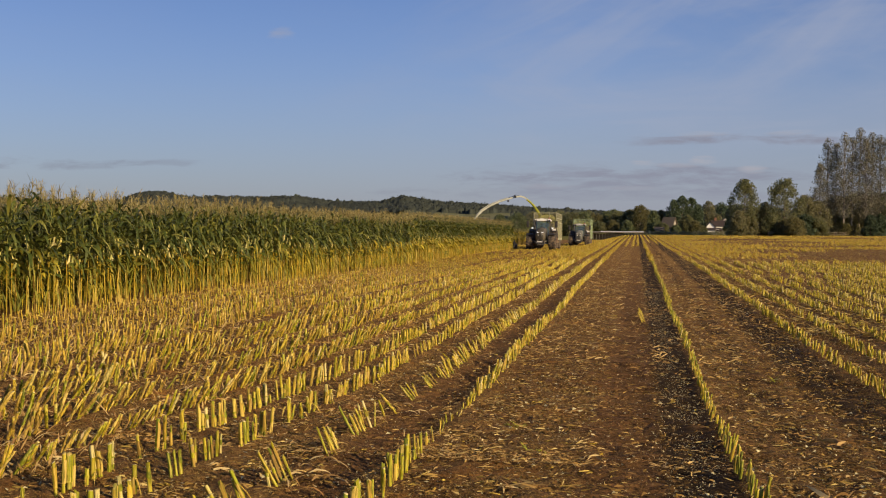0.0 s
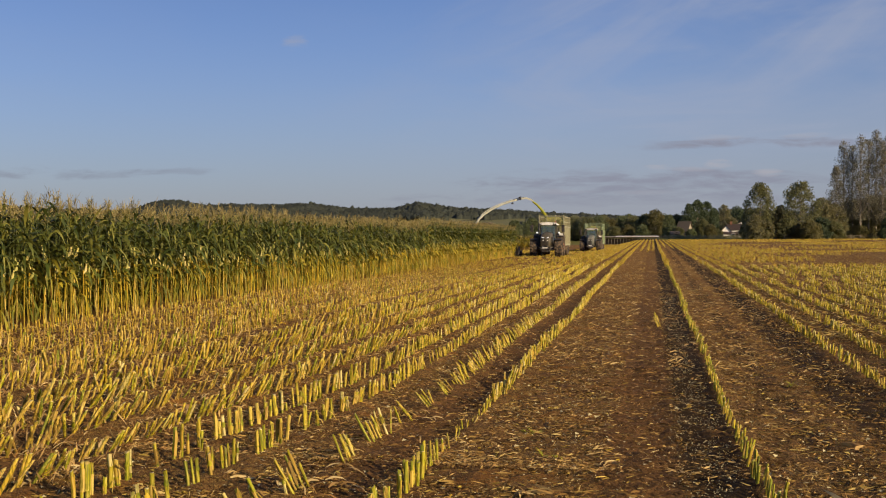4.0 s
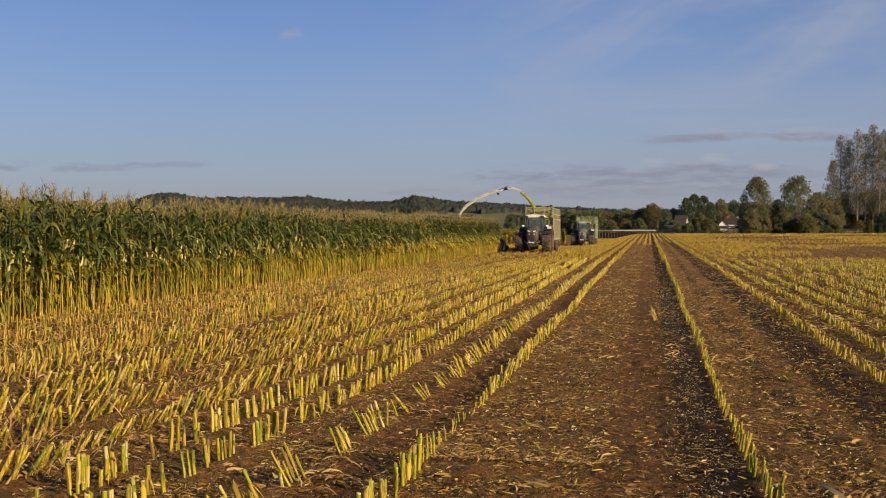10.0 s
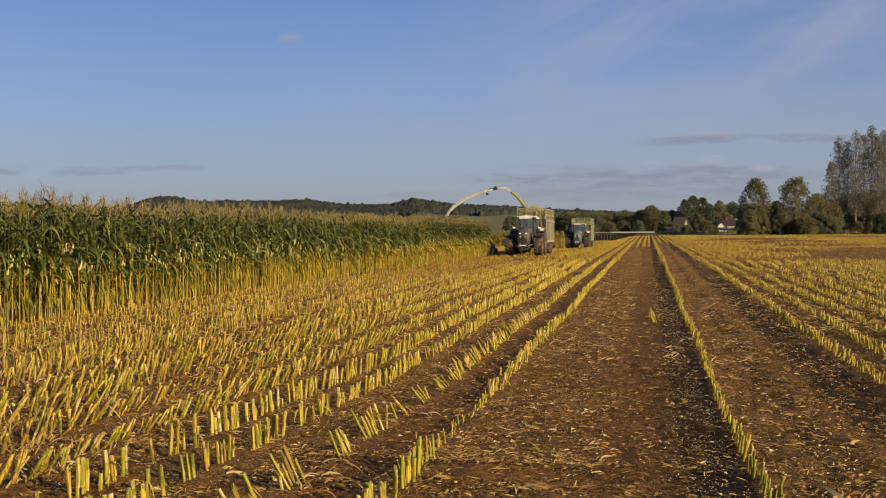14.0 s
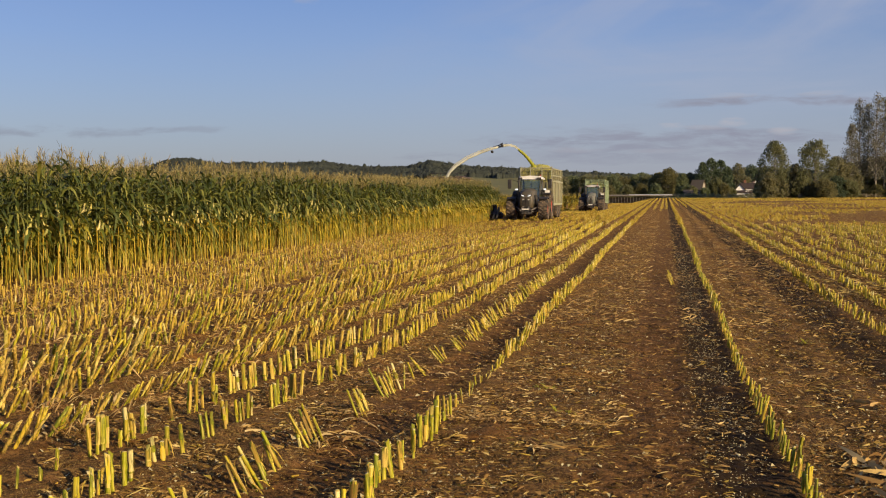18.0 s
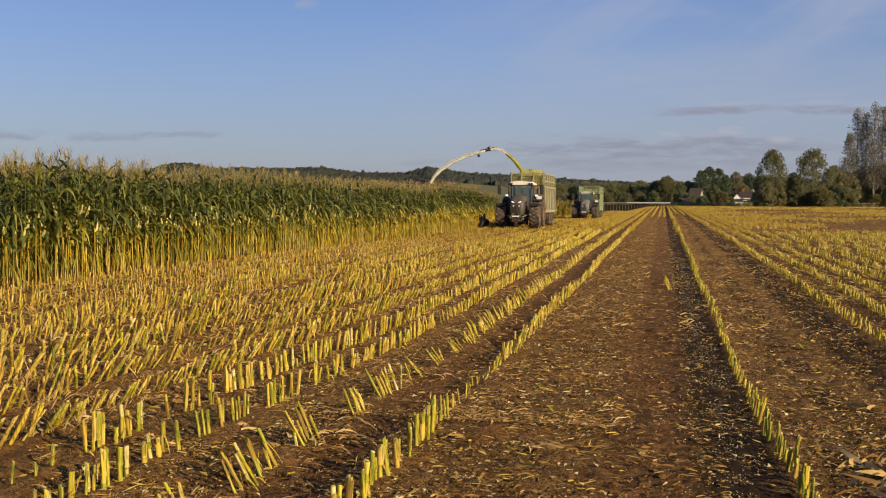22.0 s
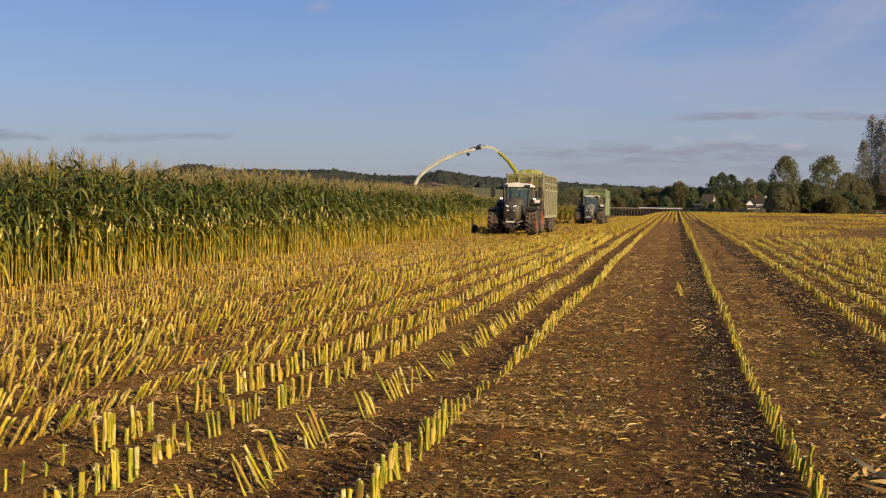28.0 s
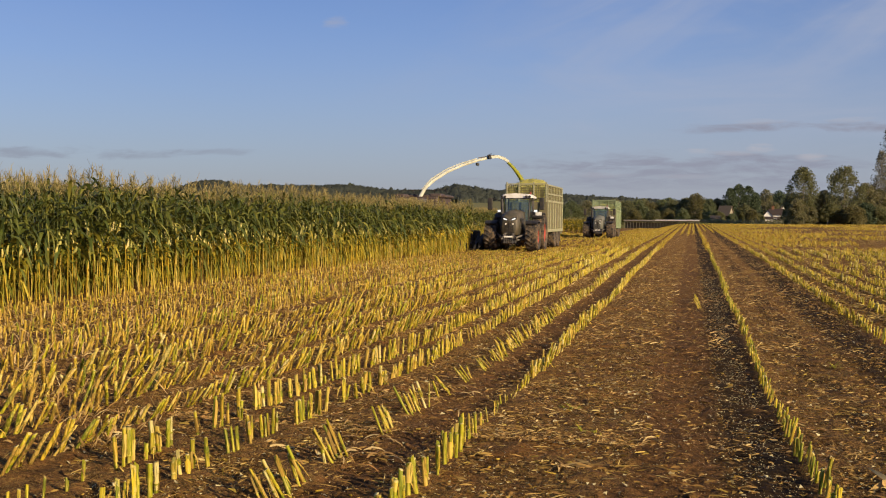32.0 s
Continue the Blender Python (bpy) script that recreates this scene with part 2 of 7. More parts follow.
def soil_paint(g, where, own):
    at = g.add("ShaderNodeSeparateXYZ", Vector=where)
    x, y, _ = at.outputs
    big = g.noise(where, 0.7, 5.0, 0.6)
    fine = g.noise(where, 9.0, 6.0, 0.65)
    grit = g.noise(where, 60.0, 4.0, 0.6)
    soil = g.mix(g.smooth(fine, 0.35, 0.7), (0.060, 0.030, 0.0115, 1), (0.245, 0.122, 0.0400, 1))
    soil = g.mix(g.smooth(big, 0.45, 0.7), soil, (0.150, 0.078, 0.0270, 1))
    # flecks of chopped stalk and leaf trodden into the soil, lying both ways
    one = g.noise(g.vector(g.math("MULTIPLY", x, 62.0), g.math("MULTIPLY", y, 84.0), 0.0), 1.0, 4.0, 0.6, 1.2)
    two = g.noise(g.vector(g.math("MULTIPLY", x, 95.0), g.math("MULTIPLY", y, 50.0), 4.0), 1.0, 4.0, 0.6, 1.2)
    fleck = g.math("MAXIMUM", g.smooth(one, 0.55, 0.62), g.smooth(two, 0.56, 0.63))
    wide = g.noise(g.vector(g.math("MULTIPLY", x, 30.0), g.math("MULTIPLY", y, 24.0), 8.0), 1.0, 6.0, 0.65, 1.0)
    fleck = g.math("MAXIMUM", fleck, g.math("MULTIPLY", g.smooth(wide, 0.54, 0.62), 0.8))
    patch = g.smooth(g.noise(where, 1.6, 4.0, 0.6), 0.34, 0.55)
    # the wheel tracks are pressed smooth and carry little litter
    track = g.math("MULTIPLY", g.smooth(g.math("ABSOLUTE", g.math("ADD", x, 0.10)), 0.22, 0.50), g.smooth(g.math("ABSOLUTE", g.math("ADD", x, 2.38)), 0.16, 0.32))
    litter = g.math("MULTIPLY", g.math("MULTIPLY", fleck, patch), g.math("ADD", 0.15, g.math("MULTIPLY", track, 0.85)))
    straw = g.mix(grit, (0.22, 0.125, 0.036, 1), (0.44, 0.30, 0.080, 1))
    soil = g.mix(litter, soil, straw)
    far = g.smooth(y, 9.0, 75.0)
    strewn = g.math("ADD", 0.34, g.math("MULTIPLY", g.smooth(g.noise(g.vector(g.math("MULTIPLY", x, 9.0), g.math("MULTIPLY", y, 3.0), 2.0), 1.0, 5.0, 0.65, 0.6), 0.44, 0.60), 0.55))
    strewn = g.math("MULTIPLY", strewn, g.math("SUBTRACT", 1.0, g.math("MULTIPLY", g.smooth(x, 4.0, 14.0), 0.7)))
    soil = g.mix(g.math("MULTIPLY", far, strewn), soil, (0.27, 0.145, 0.036, 1))
    mat = g.smooth(g.noise(where, 1.1, 5.0, 0.62, 0.8), 0.53, 0.66)
    soil = g.mix(g.math("MULTIPLY", g.math("MULTIPLY", mat, g.math("ADD", 0.35, g.math("MULTIPLY", fine, 0.6))), track), soil, (0.26, 0.115, 0.0245, 1))
    crust = g.noise(where, 34.0, 6.0, 0.7)
    soil = g.mix(g.math("MULTIPLY", g.smooth(crust, 0.50, 0.60), 0.62), soil, (0.034, 0.018, 0.008, 1))
    soil = g.mix(g.math("MULTIPLY", g.smooth(g.noise(where, 120.0, 3.0, 0.6), 0.60, 0.68), 0.7), soil, (0.34, 0.23, 0.10, 1))
    # shade that two of the rows cast to their left, painted into the soil colour
    dark_strip = g.math("MAXIMUM", g.math("SUBTRACT", 1.0, g.smooth(g.math("ABSOLUTE", g.math("SUBTRACT", x, 0.54)), 0.20, 0.38)), g.math("SUBTRACT", 1.0, g.smooth(g.math("ABSOLUTE", g.math("SUBTRACT", x, 2.55)), 0.2, 0.5)))
    dark_strip = g.math("MULTIPLY", dark_strip, g.smooth(g.noise(where, 2.2, 5.0, 0.65), 0.26, 0.48))
    # a third, broken dark strip about x = 1.62
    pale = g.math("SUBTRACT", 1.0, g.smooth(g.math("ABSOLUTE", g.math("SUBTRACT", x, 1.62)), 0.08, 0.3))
    dark_strip = g.math("MAXIMUM", dark_strip, g.math("MULTIPLY", pale, g.smooth(g.noise(where, 3.0, 5.0, 0.65), 0.42, 0.60)))
    soil = g.mix(g.math("MULTIPLY", dark_strip, 0.88), soil, (0.022, 0.015, 0.0072, 1))
    # meadow past the end of the field
    grass = g.mix(g.noise(where, 0.05, 5.0, 0.6), (0.10, 0.11, 0.018, 1), (0.19, 0.165, 0.040, 1))
    edge = g.smooth(g.math("ADD", y, g.math("MULTIPLY", x, -0.55)), 268.0, 274.0)
    return g.mix(edge, soil, grass)


def plain(colour, mottle=0.25, scale=5.0):
    def paint(g, where, own):
        spot = g.noise(where, scale, 5.0, 0.6)
        return g.mix(g.math("MULTIPLY", spot, mottle), (*colour, 1.0), (colour[0] * 0.45, colour[1] * 0.45, colour[2] * 0.45, 1.0))
    return paint


M = {}
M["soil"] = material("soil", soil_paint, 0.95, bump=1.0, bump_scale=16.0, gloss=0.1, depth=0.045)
M["stub"] = material("stub", streaked((0.58, 0.431, 0.016), (0.66, 0.490, 0.12), (0.47, 0.382, 0.012), (0.24, 0.206, 0.012), (0.62, 0.470, 0.020), (0.36, 0.216, 0.06), (0.50, 0.412, 0.010), (0.74, 0.608, 0.26), (0.30, 0.274, 0.010), (0.60, 0.441, 0.03)), 0.55, lucent=0.08, gloss=0.22)
M["cut"] = material("cut", varied((0.56, 0.46, 0.12), (0.62, 0.52, 0.22), (0.44, 0.34, 0.08), (0.36, 0.26, 0.06)), 0.8)
M["stub_green"] = material("stub_green", streaked((0.36, 0.35, 0.010), (0.19, 0.22, 0.012), (0.46, 0.41, 0.014), (0.26, 0.26, 0.012), (0.13, 0.15, 0.012)), 0.55, lucent=0.05, gloss=0.22)
M["husk"] = material("husk", varied((0.48, 0.30, 0.09), (0.30, 0.16, 0.055), (0.60, 0.42, 0.15), (0.22, 0.12, 0.04), (0.66, 0.50, 0.22), (0.36, 0.20, 0.06), scale=20.0), 0.75, lucent=0.1, gloss=0.15)
M["stub_dry"] = material("stub_dry", streaked((0.56, 0.370, 0.06), (0.36, 0.209, 0.045), (0.58, 0.399, 0.03), (0.66, 0.465, 0.12), (0.42, 0.275, 0.025), (0.24, 0.133, 0.04), (0.62, 0.418, 0.07)), 0.7, lucent=0.08, gloss=0.1)
M["clod"] = material("clod", varied((0.10, 0.055, 0.018), (0.16, 0.09, 0.028), (0.08, 0.045, 0.015), scale=30.0), 0.95, gloss=0.1)
M["brown_leaf"] = material("brown_leaf", varied((0.20, 0.115, 0.034), (0.30, 0.18, 0.049), (0.14, 0.08, 0.026), (0.38, 0.25, 0.068), (0.24, 0.14, 0.038), scale=20.0), 0.8, lucent=0.1, gloss=0.15)
M["pith"] = material("pith", varied((0.66, 0.58, 0.30), (0.54, 0.46, 0.22)), 0.8)
M["straw"] = material("straw", varied((0.34, 0.21, 0.060), (0.50, 0.34, 0.10), (0.20, 0.11, 0.036), (0.38, 0.28, 0.05), (0.60, 0.46, 0.17), (0.26, 0.15, 0.05), (0.16, 0.09, 0.03), scale=20.0), 0.7, lucent=0.15, gloss=0.2)
M["stalk"] = material("stalk", varied((0.58, 0.409, 0.05), (0.40, 0.270, 0.020), (0.66, 0.493, 0.13), (0.20, 0.167, 0.015), (0.46, 0.316, 0.025), (0.18, 0.112, 0.02), (0.52, 0.391, 0.03), scale=5.0, amount=0.6), 0.6, gloss=0.15)
M["leaf"] = material("leaf", varied((0.036, 0.058, 0.014), (0.130, 0.145, 0.028), (0.055, 0.078, 0.018), (0.25, 0.24, 0.045), (0.085, 0.105, 0.02), (0.045, 0.066, 0.016), scale=4.0), 0.45, lucent=0.10, gloss=0.32)
M["dry"] = material("dry_leaf", varied((0.46, 0.37, 0.025), (0.15, 0.17, 0.02), (0.56, 0.44, 0.04), (0.10, 0.125, 0.018), (0.28, 0.26, 0.025), (0.11, 0.13, 0.015), (0.18, 0.15, 0.02), scale=4.0), 0.6, lucent=0.14, gloss=0.3)
M["ripe_leaf"] = material("ripe_leaf", varied((0.10, 0.125, 0.02), (0.28, 0.25, 0.03), (0.065, 0.09, 0.017), (0.085, 0.11, 0.02), (0.44, 0.35, 0.04), (0.055, 0.08, 0.016), (0.12, 0.14, 0.02), scale=4.0), 0.42, lucent=0.16, gloss=0.4)
M["gold_leaf"] = material("gold_leaf", varied((0.58, 0.432, 0.022), (0.32, 0.263, 0.02), (0.11, 0.122, 0.014), (0.64, 0.470, 0.04), (0.07, 0.085, 0.012), (0.44, 0.329, 0.018), (0.09, 0.103, 0.014), scale=4.0), 0.5, lucent=0.12, gloss=0.3)
M["tassel"] = material("tassel", varied((0.40, 0.34, 0.13), (0.50, 0.42, 0.19), (0.30, 0.26, 0.08), (0.38, 0.28, 0.12)), 0.8, lucent=0.2, gloss=0.1)
M["ear"] = material("ear", varied((0.42, 0.40, 0.10), (0.62, 0.52, 0.20), (0.24, 0.26, 0.05), (0.66, 0.54, 0.16)), 0.6)
M["green_tree"] = material("green_tree", varied((0.22, 0.235, 0.115), (0.28, 0.285, 0.14), (0.19, 0.205, 0.10), (0.32, 0.30, 0.16), scale=0.5), 0.75, lucent=0.72, gloss=0.2)
M["yellow_tree"] = material("yellow_tree", varied((0.235, 0.225, 0.10), (0.28, 0.26, 0.12), (0.20, 0.20, 0.09), (0.31, 0.265, 0.13), scale=0.5), 0.75, lucent=0.72, gloss=0.2)
M["brown_tree"] = material("brown_tree", varied((0.285, 0.28, 0.150), (0.34, 0.31, 0.175), (0.26, 0.275, 0.142), (0.35, 0.315, 0.195), scale=0.5), 0.75, lucent=0.72, gloss=0.2)
M["dark_tree"] = material("dark_tree", varied((0.180, 0.215, 0.110), (0.220, 0.250, 0.125), (0.150, 0.180, 0.092), scale=0.5), 0.7, lucent=0.55, gloss=0.2)
M["evergreen"] = material("evergreen", varied((0.088, 0.120, 0.070), (0.112, 0.145, 0.080), (0.070, 0.098, 0.060), scale=0.5), 0.7, lucent=0.35, gloss=0.2)
M["poplar"] = material("poplar", varied((0.20, 0.19, 0.13), (0.31, 0.29, 0.23), (0.18, 0.18, 0.11), (0.165, 0.165, 0.10), (0.25, 0.235, 0.17), scale=0.5), 0.65, lucent=0.35, gloss=0.3)
M["pale_bark"] = material("pale_bark", varied((0.238, 0.217, 0.182), (0.182, 0.164, 0.133), scale=1.5), 0.9, bump=0.3, bump_scale=6.0)
# haze before the far woods is mixed into their greyed, bluish green
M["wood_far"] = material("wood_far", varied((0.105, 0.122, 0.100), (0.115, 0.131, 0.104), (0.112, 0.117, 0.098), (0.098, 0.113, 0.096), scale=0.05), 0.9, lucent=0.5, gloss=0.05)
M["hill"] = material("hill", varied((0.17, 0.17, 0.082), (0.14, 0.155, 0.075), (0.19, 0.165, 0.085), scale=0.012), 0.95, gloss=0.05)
M["bark"] = material("bark", varied((0.14, 0.115, 0.085), (0.18, 0.155, 0.12), scale=1.5), 0.9, bump=0.4, bump_scale=6.0)
M["white_wall"] = material("white_wall", plain((0.84, 0.83, 0.79), 0.15, 0.8), 0.85)
M["stone_wall"] = material("stone_wall", plain((0.36, 0.32, 0.25), 0.5, 1.5), 0.9)
M["slate"] = material("slate", plain((0.045, 0.031, 0.027), 0.5, 1.2), 0.8)
M["tile"] = material("tile", plain((0.22, 0.10, 0.06), 0.5, 1.2), 0.85)
M["thatch"] = material("thatch", plain((0.17, 0.135, 0.095), 0.5, 1.2), 0.9)
M["roof_paint"] = material("roof_paint", painted((0.50, 0.49, 0.45), (0.26, 0.21, 0.15), 0.5), 0.5)
M["window"] = material("window", plain((0.02, 0.025, 0.03), 0.2), 0.15)
M["sheet_roof"] = material("sheet_roof", plain((0.62, 0.60, 0.56), 0.35, 0.7), 0.6)
M["dark_wood"] = material("dark_wood", plain((0.10, 0.08, 0.06), 0.5, 3.0), 0.9)
M["grey_wood"] = material("grey_wood", plain((0.26, 0.225, 0.16), 0.5, 3.0), 0.9)
M["paint_dark"] = material("paint_dark", painted((0.060, 0.057, 0.042), (0.19, 0.145, 0.085), 0.55), 0.5, gloss=0.4)
M["paint_dusty"] = material("paint_dusty", painted((0.13, 0.14, 0.12), (0.22, 0.19, 0.14), 0.5), 0.6, gloss=0.3)
M["black"] = material("black", painted((0.016, 0.016, 0.017), (0.12, 0.09, 0.06), 0.35), 0.6)
M["rubber"] = material("rubber", painted((0.022, 0.021, 0.020), (0.22, 0.155, 0.09), 0.8, 4.0), 0.9)
M["rim"] = material("rim", painted((0.42, 0.050, 0.032), (0.22, 0.14, 0.085), 0.7), 0.5)
M["white_paint"] = material("white_paint", painted((0.80, 0.79, 0.74), (0.35, 0.28, 0.18), 0.25), 0.4)
M["cream"] = material("cream", painted((0.58, 0.59, 0.48), (0.34, 0.33, 0.22), 0.6, 1.5), 0.5)
M["steel"] = material("steel", painted((0.14, 0.135, 0.125), (0.16, 0.12, 0.08), 0.6), 0.5, metal=0.3)
M["trailer_green"] = material("trailer_green", painted((0.150, 0.145, 0.072), (0.17, 0.13, 0.075), 0.6, 1.6), 0.6)
M["trailer_pale"] = material("trailer_pale", painted((0.33, 0.335, 0.205), (0.25, 0.21, 0.13), 0.6, 1.6), 0.6)
M["trailer_bright"] = material("trailer_bright", painted((0.21, 0.28, 0.15), (0.26, 0.25, 0.15), 0.45, 1.6), 0.6)
M["red_brown"] = material("red_brown", painted((0.070, 0.046, 0.038), (0.10, 0.080, 0.06), 0.7, 2.0), 0.6)
M["jet"] = material("jet", varied((0.36, 0.38, 0.05), (0.48, 0.47, 0.07), (0.28, 0.31, 0.04), (0.56, 0.51, 0.10), scale=8.0), 0.85, lucent=0.25, gloss=0.1)
M["silage"] = material("silage", varied((0.42, 0.42, 0.05), (0.55, 0.52, 0.10), (0.30, 0.33, 0.05), (0.62, 0.56, 0.16), scale=8.0), 0.8, lucent=0.2)


def glass_material(name, tint, rough=0.05):
    m = bpy.data.materials.new(name)
    m.use_nodes = True
    g = Graph(m.node_tree)
    clear = g.add("ShaderNodeBsdfTransparent", Color=(*tint, 1.0))
    gloss = g.add("ShaderNodeBsdfGlossy", Color=(0.8, 0.85, 0.82, 1.0), Roughness=rough)
    edge = g.add("ShaderNodeFresnel", IOR=1.5)
    both = g.add("ShaderNodeMixShader")
    g.put(both.inputs[0], g.math("ADD", g.math("MULTIPLY", edge.outputs[0], 0.8), 0.09))
    g.tree.links.new(clear.outputs[0], both.inputs[1])
    g.tree.links.new(gloss.outputs[0], both.inputs[2])
    out = g.add("ShaderNodeOutputMaterial")
    g.tree.links.new(both.outputs[0], out.inputs[0])
    return m


def lamp_material(name, colour, strength):
    m = bpy.data.materials.new(name)
    m.use_nodes = True
    g = Graph(m.node_tree)
    glow = g.add("ShaderNodeEmission", Color=(*colour, 1.0), Strength=strength)
    out = g.add("ShaderNodeOutputMaterial")
    g.tree.links.new(glow.outputs[0], out.inputs[0])
    return m


M["glass"] = glass_material("glass", (0.66, 0.76, 0.72))
M["headlight"] = lamp_material("headlight", (1.0, 0.97, 0.90), 1.1)

# ---- mesh helpers ----
def mesh_of(name, verts, quads, mats, slots=None):
    """A mesh from arrays: verts (n, 3), quads (m, 4); a quad whose last two corners are equal is a triangle."""
    verts, quads = np.asarray(verts, np.float32), np.asarray(quads, np.int32)
    slots = np.zeros(len(quads), np.int32) if slots is None else np.asarray(slots, np.int32)
    tri = quads[:, 2] == quads[:, 3]
    sizes = np.where(tri, 3, 4).astype(np.int32)
    keep = np.ones(quads.shape, bool)
    keep[tri, 3] = False
    me = bpy.data.meshes.new(name)
    me.vertices.add(len(verts))
    me.vertices.foreach_set("co", verts.ravel())
    loops = quads[keep]
    me.loops.add(len(loops))
    me.loops.foreach_set("vertex_index", loops)
    me.polygons.add(len(quads))
    me.polygons.foreach_set("loop_start", np.concatenate(([0], np.cumsum(sizes)[:-1])).astype(np.int32))
    me.polygons.foreach_set("material_index", slots)
    for key in mats:
        me.materials.append(M[key])
    me.update(calc_edges=True)
    return me


def scatter(template, places):
    """Many copies of (verts, quads) in one pair of arrays; places holds rows x, y, z, turn, scale, lean_x, lean_y."""
    v, q = template
    p = np.asarray(places, float)
    c, s = np.cos(p[:, 3])[:, None], np.sin(p[:, 3])[:, None]
    k = p[:, 4][:, None]
    z = v[:, 2][None] * k
    x = (v[:, 0][None] * c - v[:, 1][None] * s) * k + z * p[:, 5][:, None] + p[:, 0][:, None]
    y = (v[:, 0][None] * s + v[:, 1][None] * c) * k + z * p[:, 6][:, None] + p[:, 1][:, None]
    verts = np.stack([x, y, z + p[:, 2][:, None]], -1).reshape(-1, 3)
    quads = (q[None] + (np.arange(len(p)) * len(v))[:, None, None]).reshape(-1, 4)
    return verts, quads


def merge(pieces):
    """Joins (verts, quads) pairs."""
    vs, qs, n = [], [], 0
    for v, q in pieces:
        vs.append(np.asarray(v, float).reshape(-1, 3))
        qs.append(np.asarray(q, int).reshape(-1, 4) + n)
        n += len(vs[-1])
    return np.concatenate(vs), np.concatenate(qs)


def tube(points, radii, sides=6, cap=True):
    """A tapered tube along a line of points."""
    points = [Vector(p) for p in points]
    vs, qs = [], []
    for i, p in enumerate(points):
        way = (points[min(i + 1, len(points) - 1)] - points[max(i - 1, 0)]).normalized()
        side = way.cross(Vector((0, 0, 1)) if abs(way.z) < 0.9 else Vector((1, 0, 0))).normalized()
        other = side.cross(way)
        for k in range(sides):
            a = 2 * math.pi * k / sides
            vs.append(p + (side * math.cos(a) + other * math.sin(a)) * radii[i])
    for i in range(len(points) - 1):
        for k in range(sides):
            a, b = i * sides + k, i * sides + (k + 1) % sides
            qs.append((a, b, b + sides, a + sides))
    if cap:
        n = len(vs)
        vs.append(points[-1])
        m = (len(points) - 1) * sides
        qs += [(m + k, m + (k + 1) % sides, n, n) for k in range(sides)]
    return np.array([tuple(v) for v in vs]), np.array(qs)


def blade(base, heading, length, width, rise, droop, segs=4, twist=0.0, fold=0.0):
    """A grass-like leaf that rises and then hangs over."""
    vs, qs = [], []
    for i in range(segs + 1):
        t = i / segs
        out, up = length * (t - 0.12 * t * t), length * (rise * t - droop * t * t)
        w = width * 0.5 * min(1.0, 0.35 + 3 * t) * (1 - t ** 2.2)
        a = heading + twist * t
        cx, cy = base[0] + out * math.cos(heading), base[1] + out * math.sin(heading)
        vs.append((cx - w * math.sin(a), cy + w * math.cos(a), base[2] + up + fold * w))
        vs.append((cx + w * math.sin(a), cy - w * math.cos(a), base[2] + up - fold * w))
    for i in range(segs):
        qs.append((2 * i, 2 * i + 1, 2 * i + 3, 2 * i + 2))
    return np.array(vs), np.array(qs)


def part(name, pair, mats, parent, label="", smooth=False, at=None):
    """Links (verts, quads[, slots]) as one mesh object under a thing or a part."""
    me = pair if isinstance(pair, bpy.types.Mesh) else mesh_of(name, pair[0], pair[1], [mats] if isinstance(mats, str) else mats)
    me.polygons.foreach_set("use_smooth", np.full(len(me.polygons), smooth, bool))
    ob = new(name, me)
    ob.parent = parent
    if at is not None:
        ob.matrix_basis = at
    return tagged(ob, label)


def thing(name, at, label, category, group="", kind=""):
    """An empty at a thing's base, for its parts."""
    ob = new(name)
    ob.empty_display_size = 0.3
    ob.matrix_basis = at
    return tagged(ob, label, category, group, kind)


# ---- the lie of the land ----
MID = ((-400, 0.1), (0, 0.08), (8, 0.05), (14, -0.12), (20, -0.14), (40, -0.08), (68, -0.04), (120, -0.15), (200, -0.22), (300, -0.4), (420, -0.9), (4000, -8))
LEFT = ((-400, 0.1), (0, 0.1), (20, 0.14), (36, 0.05), (52, -0.1), (60, -0.15), (93, -0.34), (112, -0.5), (150, -0.9), (300, -1.6), (420, -1.8), (4000, -10))


def ground_z(x, y):
    x, y = np.asarray(x, float), np.asarray(y, float)
    a, b = (np.interp(y, [p[0] for p in line], [p[1] for p in line]) for line in (MID, LEFT))
    s = np.clip((-2.0 - x) / 6.5, 0, 1)
    s = s * s * (3 - 2 * s)
    return a * (1 - s) + b * s


def spread(*stops):
    """Grid lines: (from, step) pairs and the end."""
    out = []
    for (a, step), (b, _) in zip(stops, stops[1:]):
        out += list(np.arange(a, b - step * 0.01, step))
    return np.array(out + [stops[-1][0]])


def wave(x, y, wavelength, seed=0):
    """Cheap smooth noise for large arrays, about -1 to 1."""
    r = np.random.RandomState(seed)
    out = np.zeros(np.broadcast(x, y).shape)
    for _ in range(7):
        a, p, k = r.uniform(0, 6.283), r.uniform(0, 6.283), r.uniform(0.6, 1.6) * 6.283 / wavelength
        out += np.sin((x * math.cos(a) + y * math.sin(a)) * k + p)
    return out / 3.2


ROWS_LEFT = [-1.93, -2.66, -3.5, -4.06, -4.77, -5.48, -6.17, -6.72, -7.62, -8.22, -9.02, -9.70, -10.38, -11.06, -11.74]
ROWS_RIGHT = [0.86, 3.10] + [3.88 + 0.75 * i for i in range(89)]


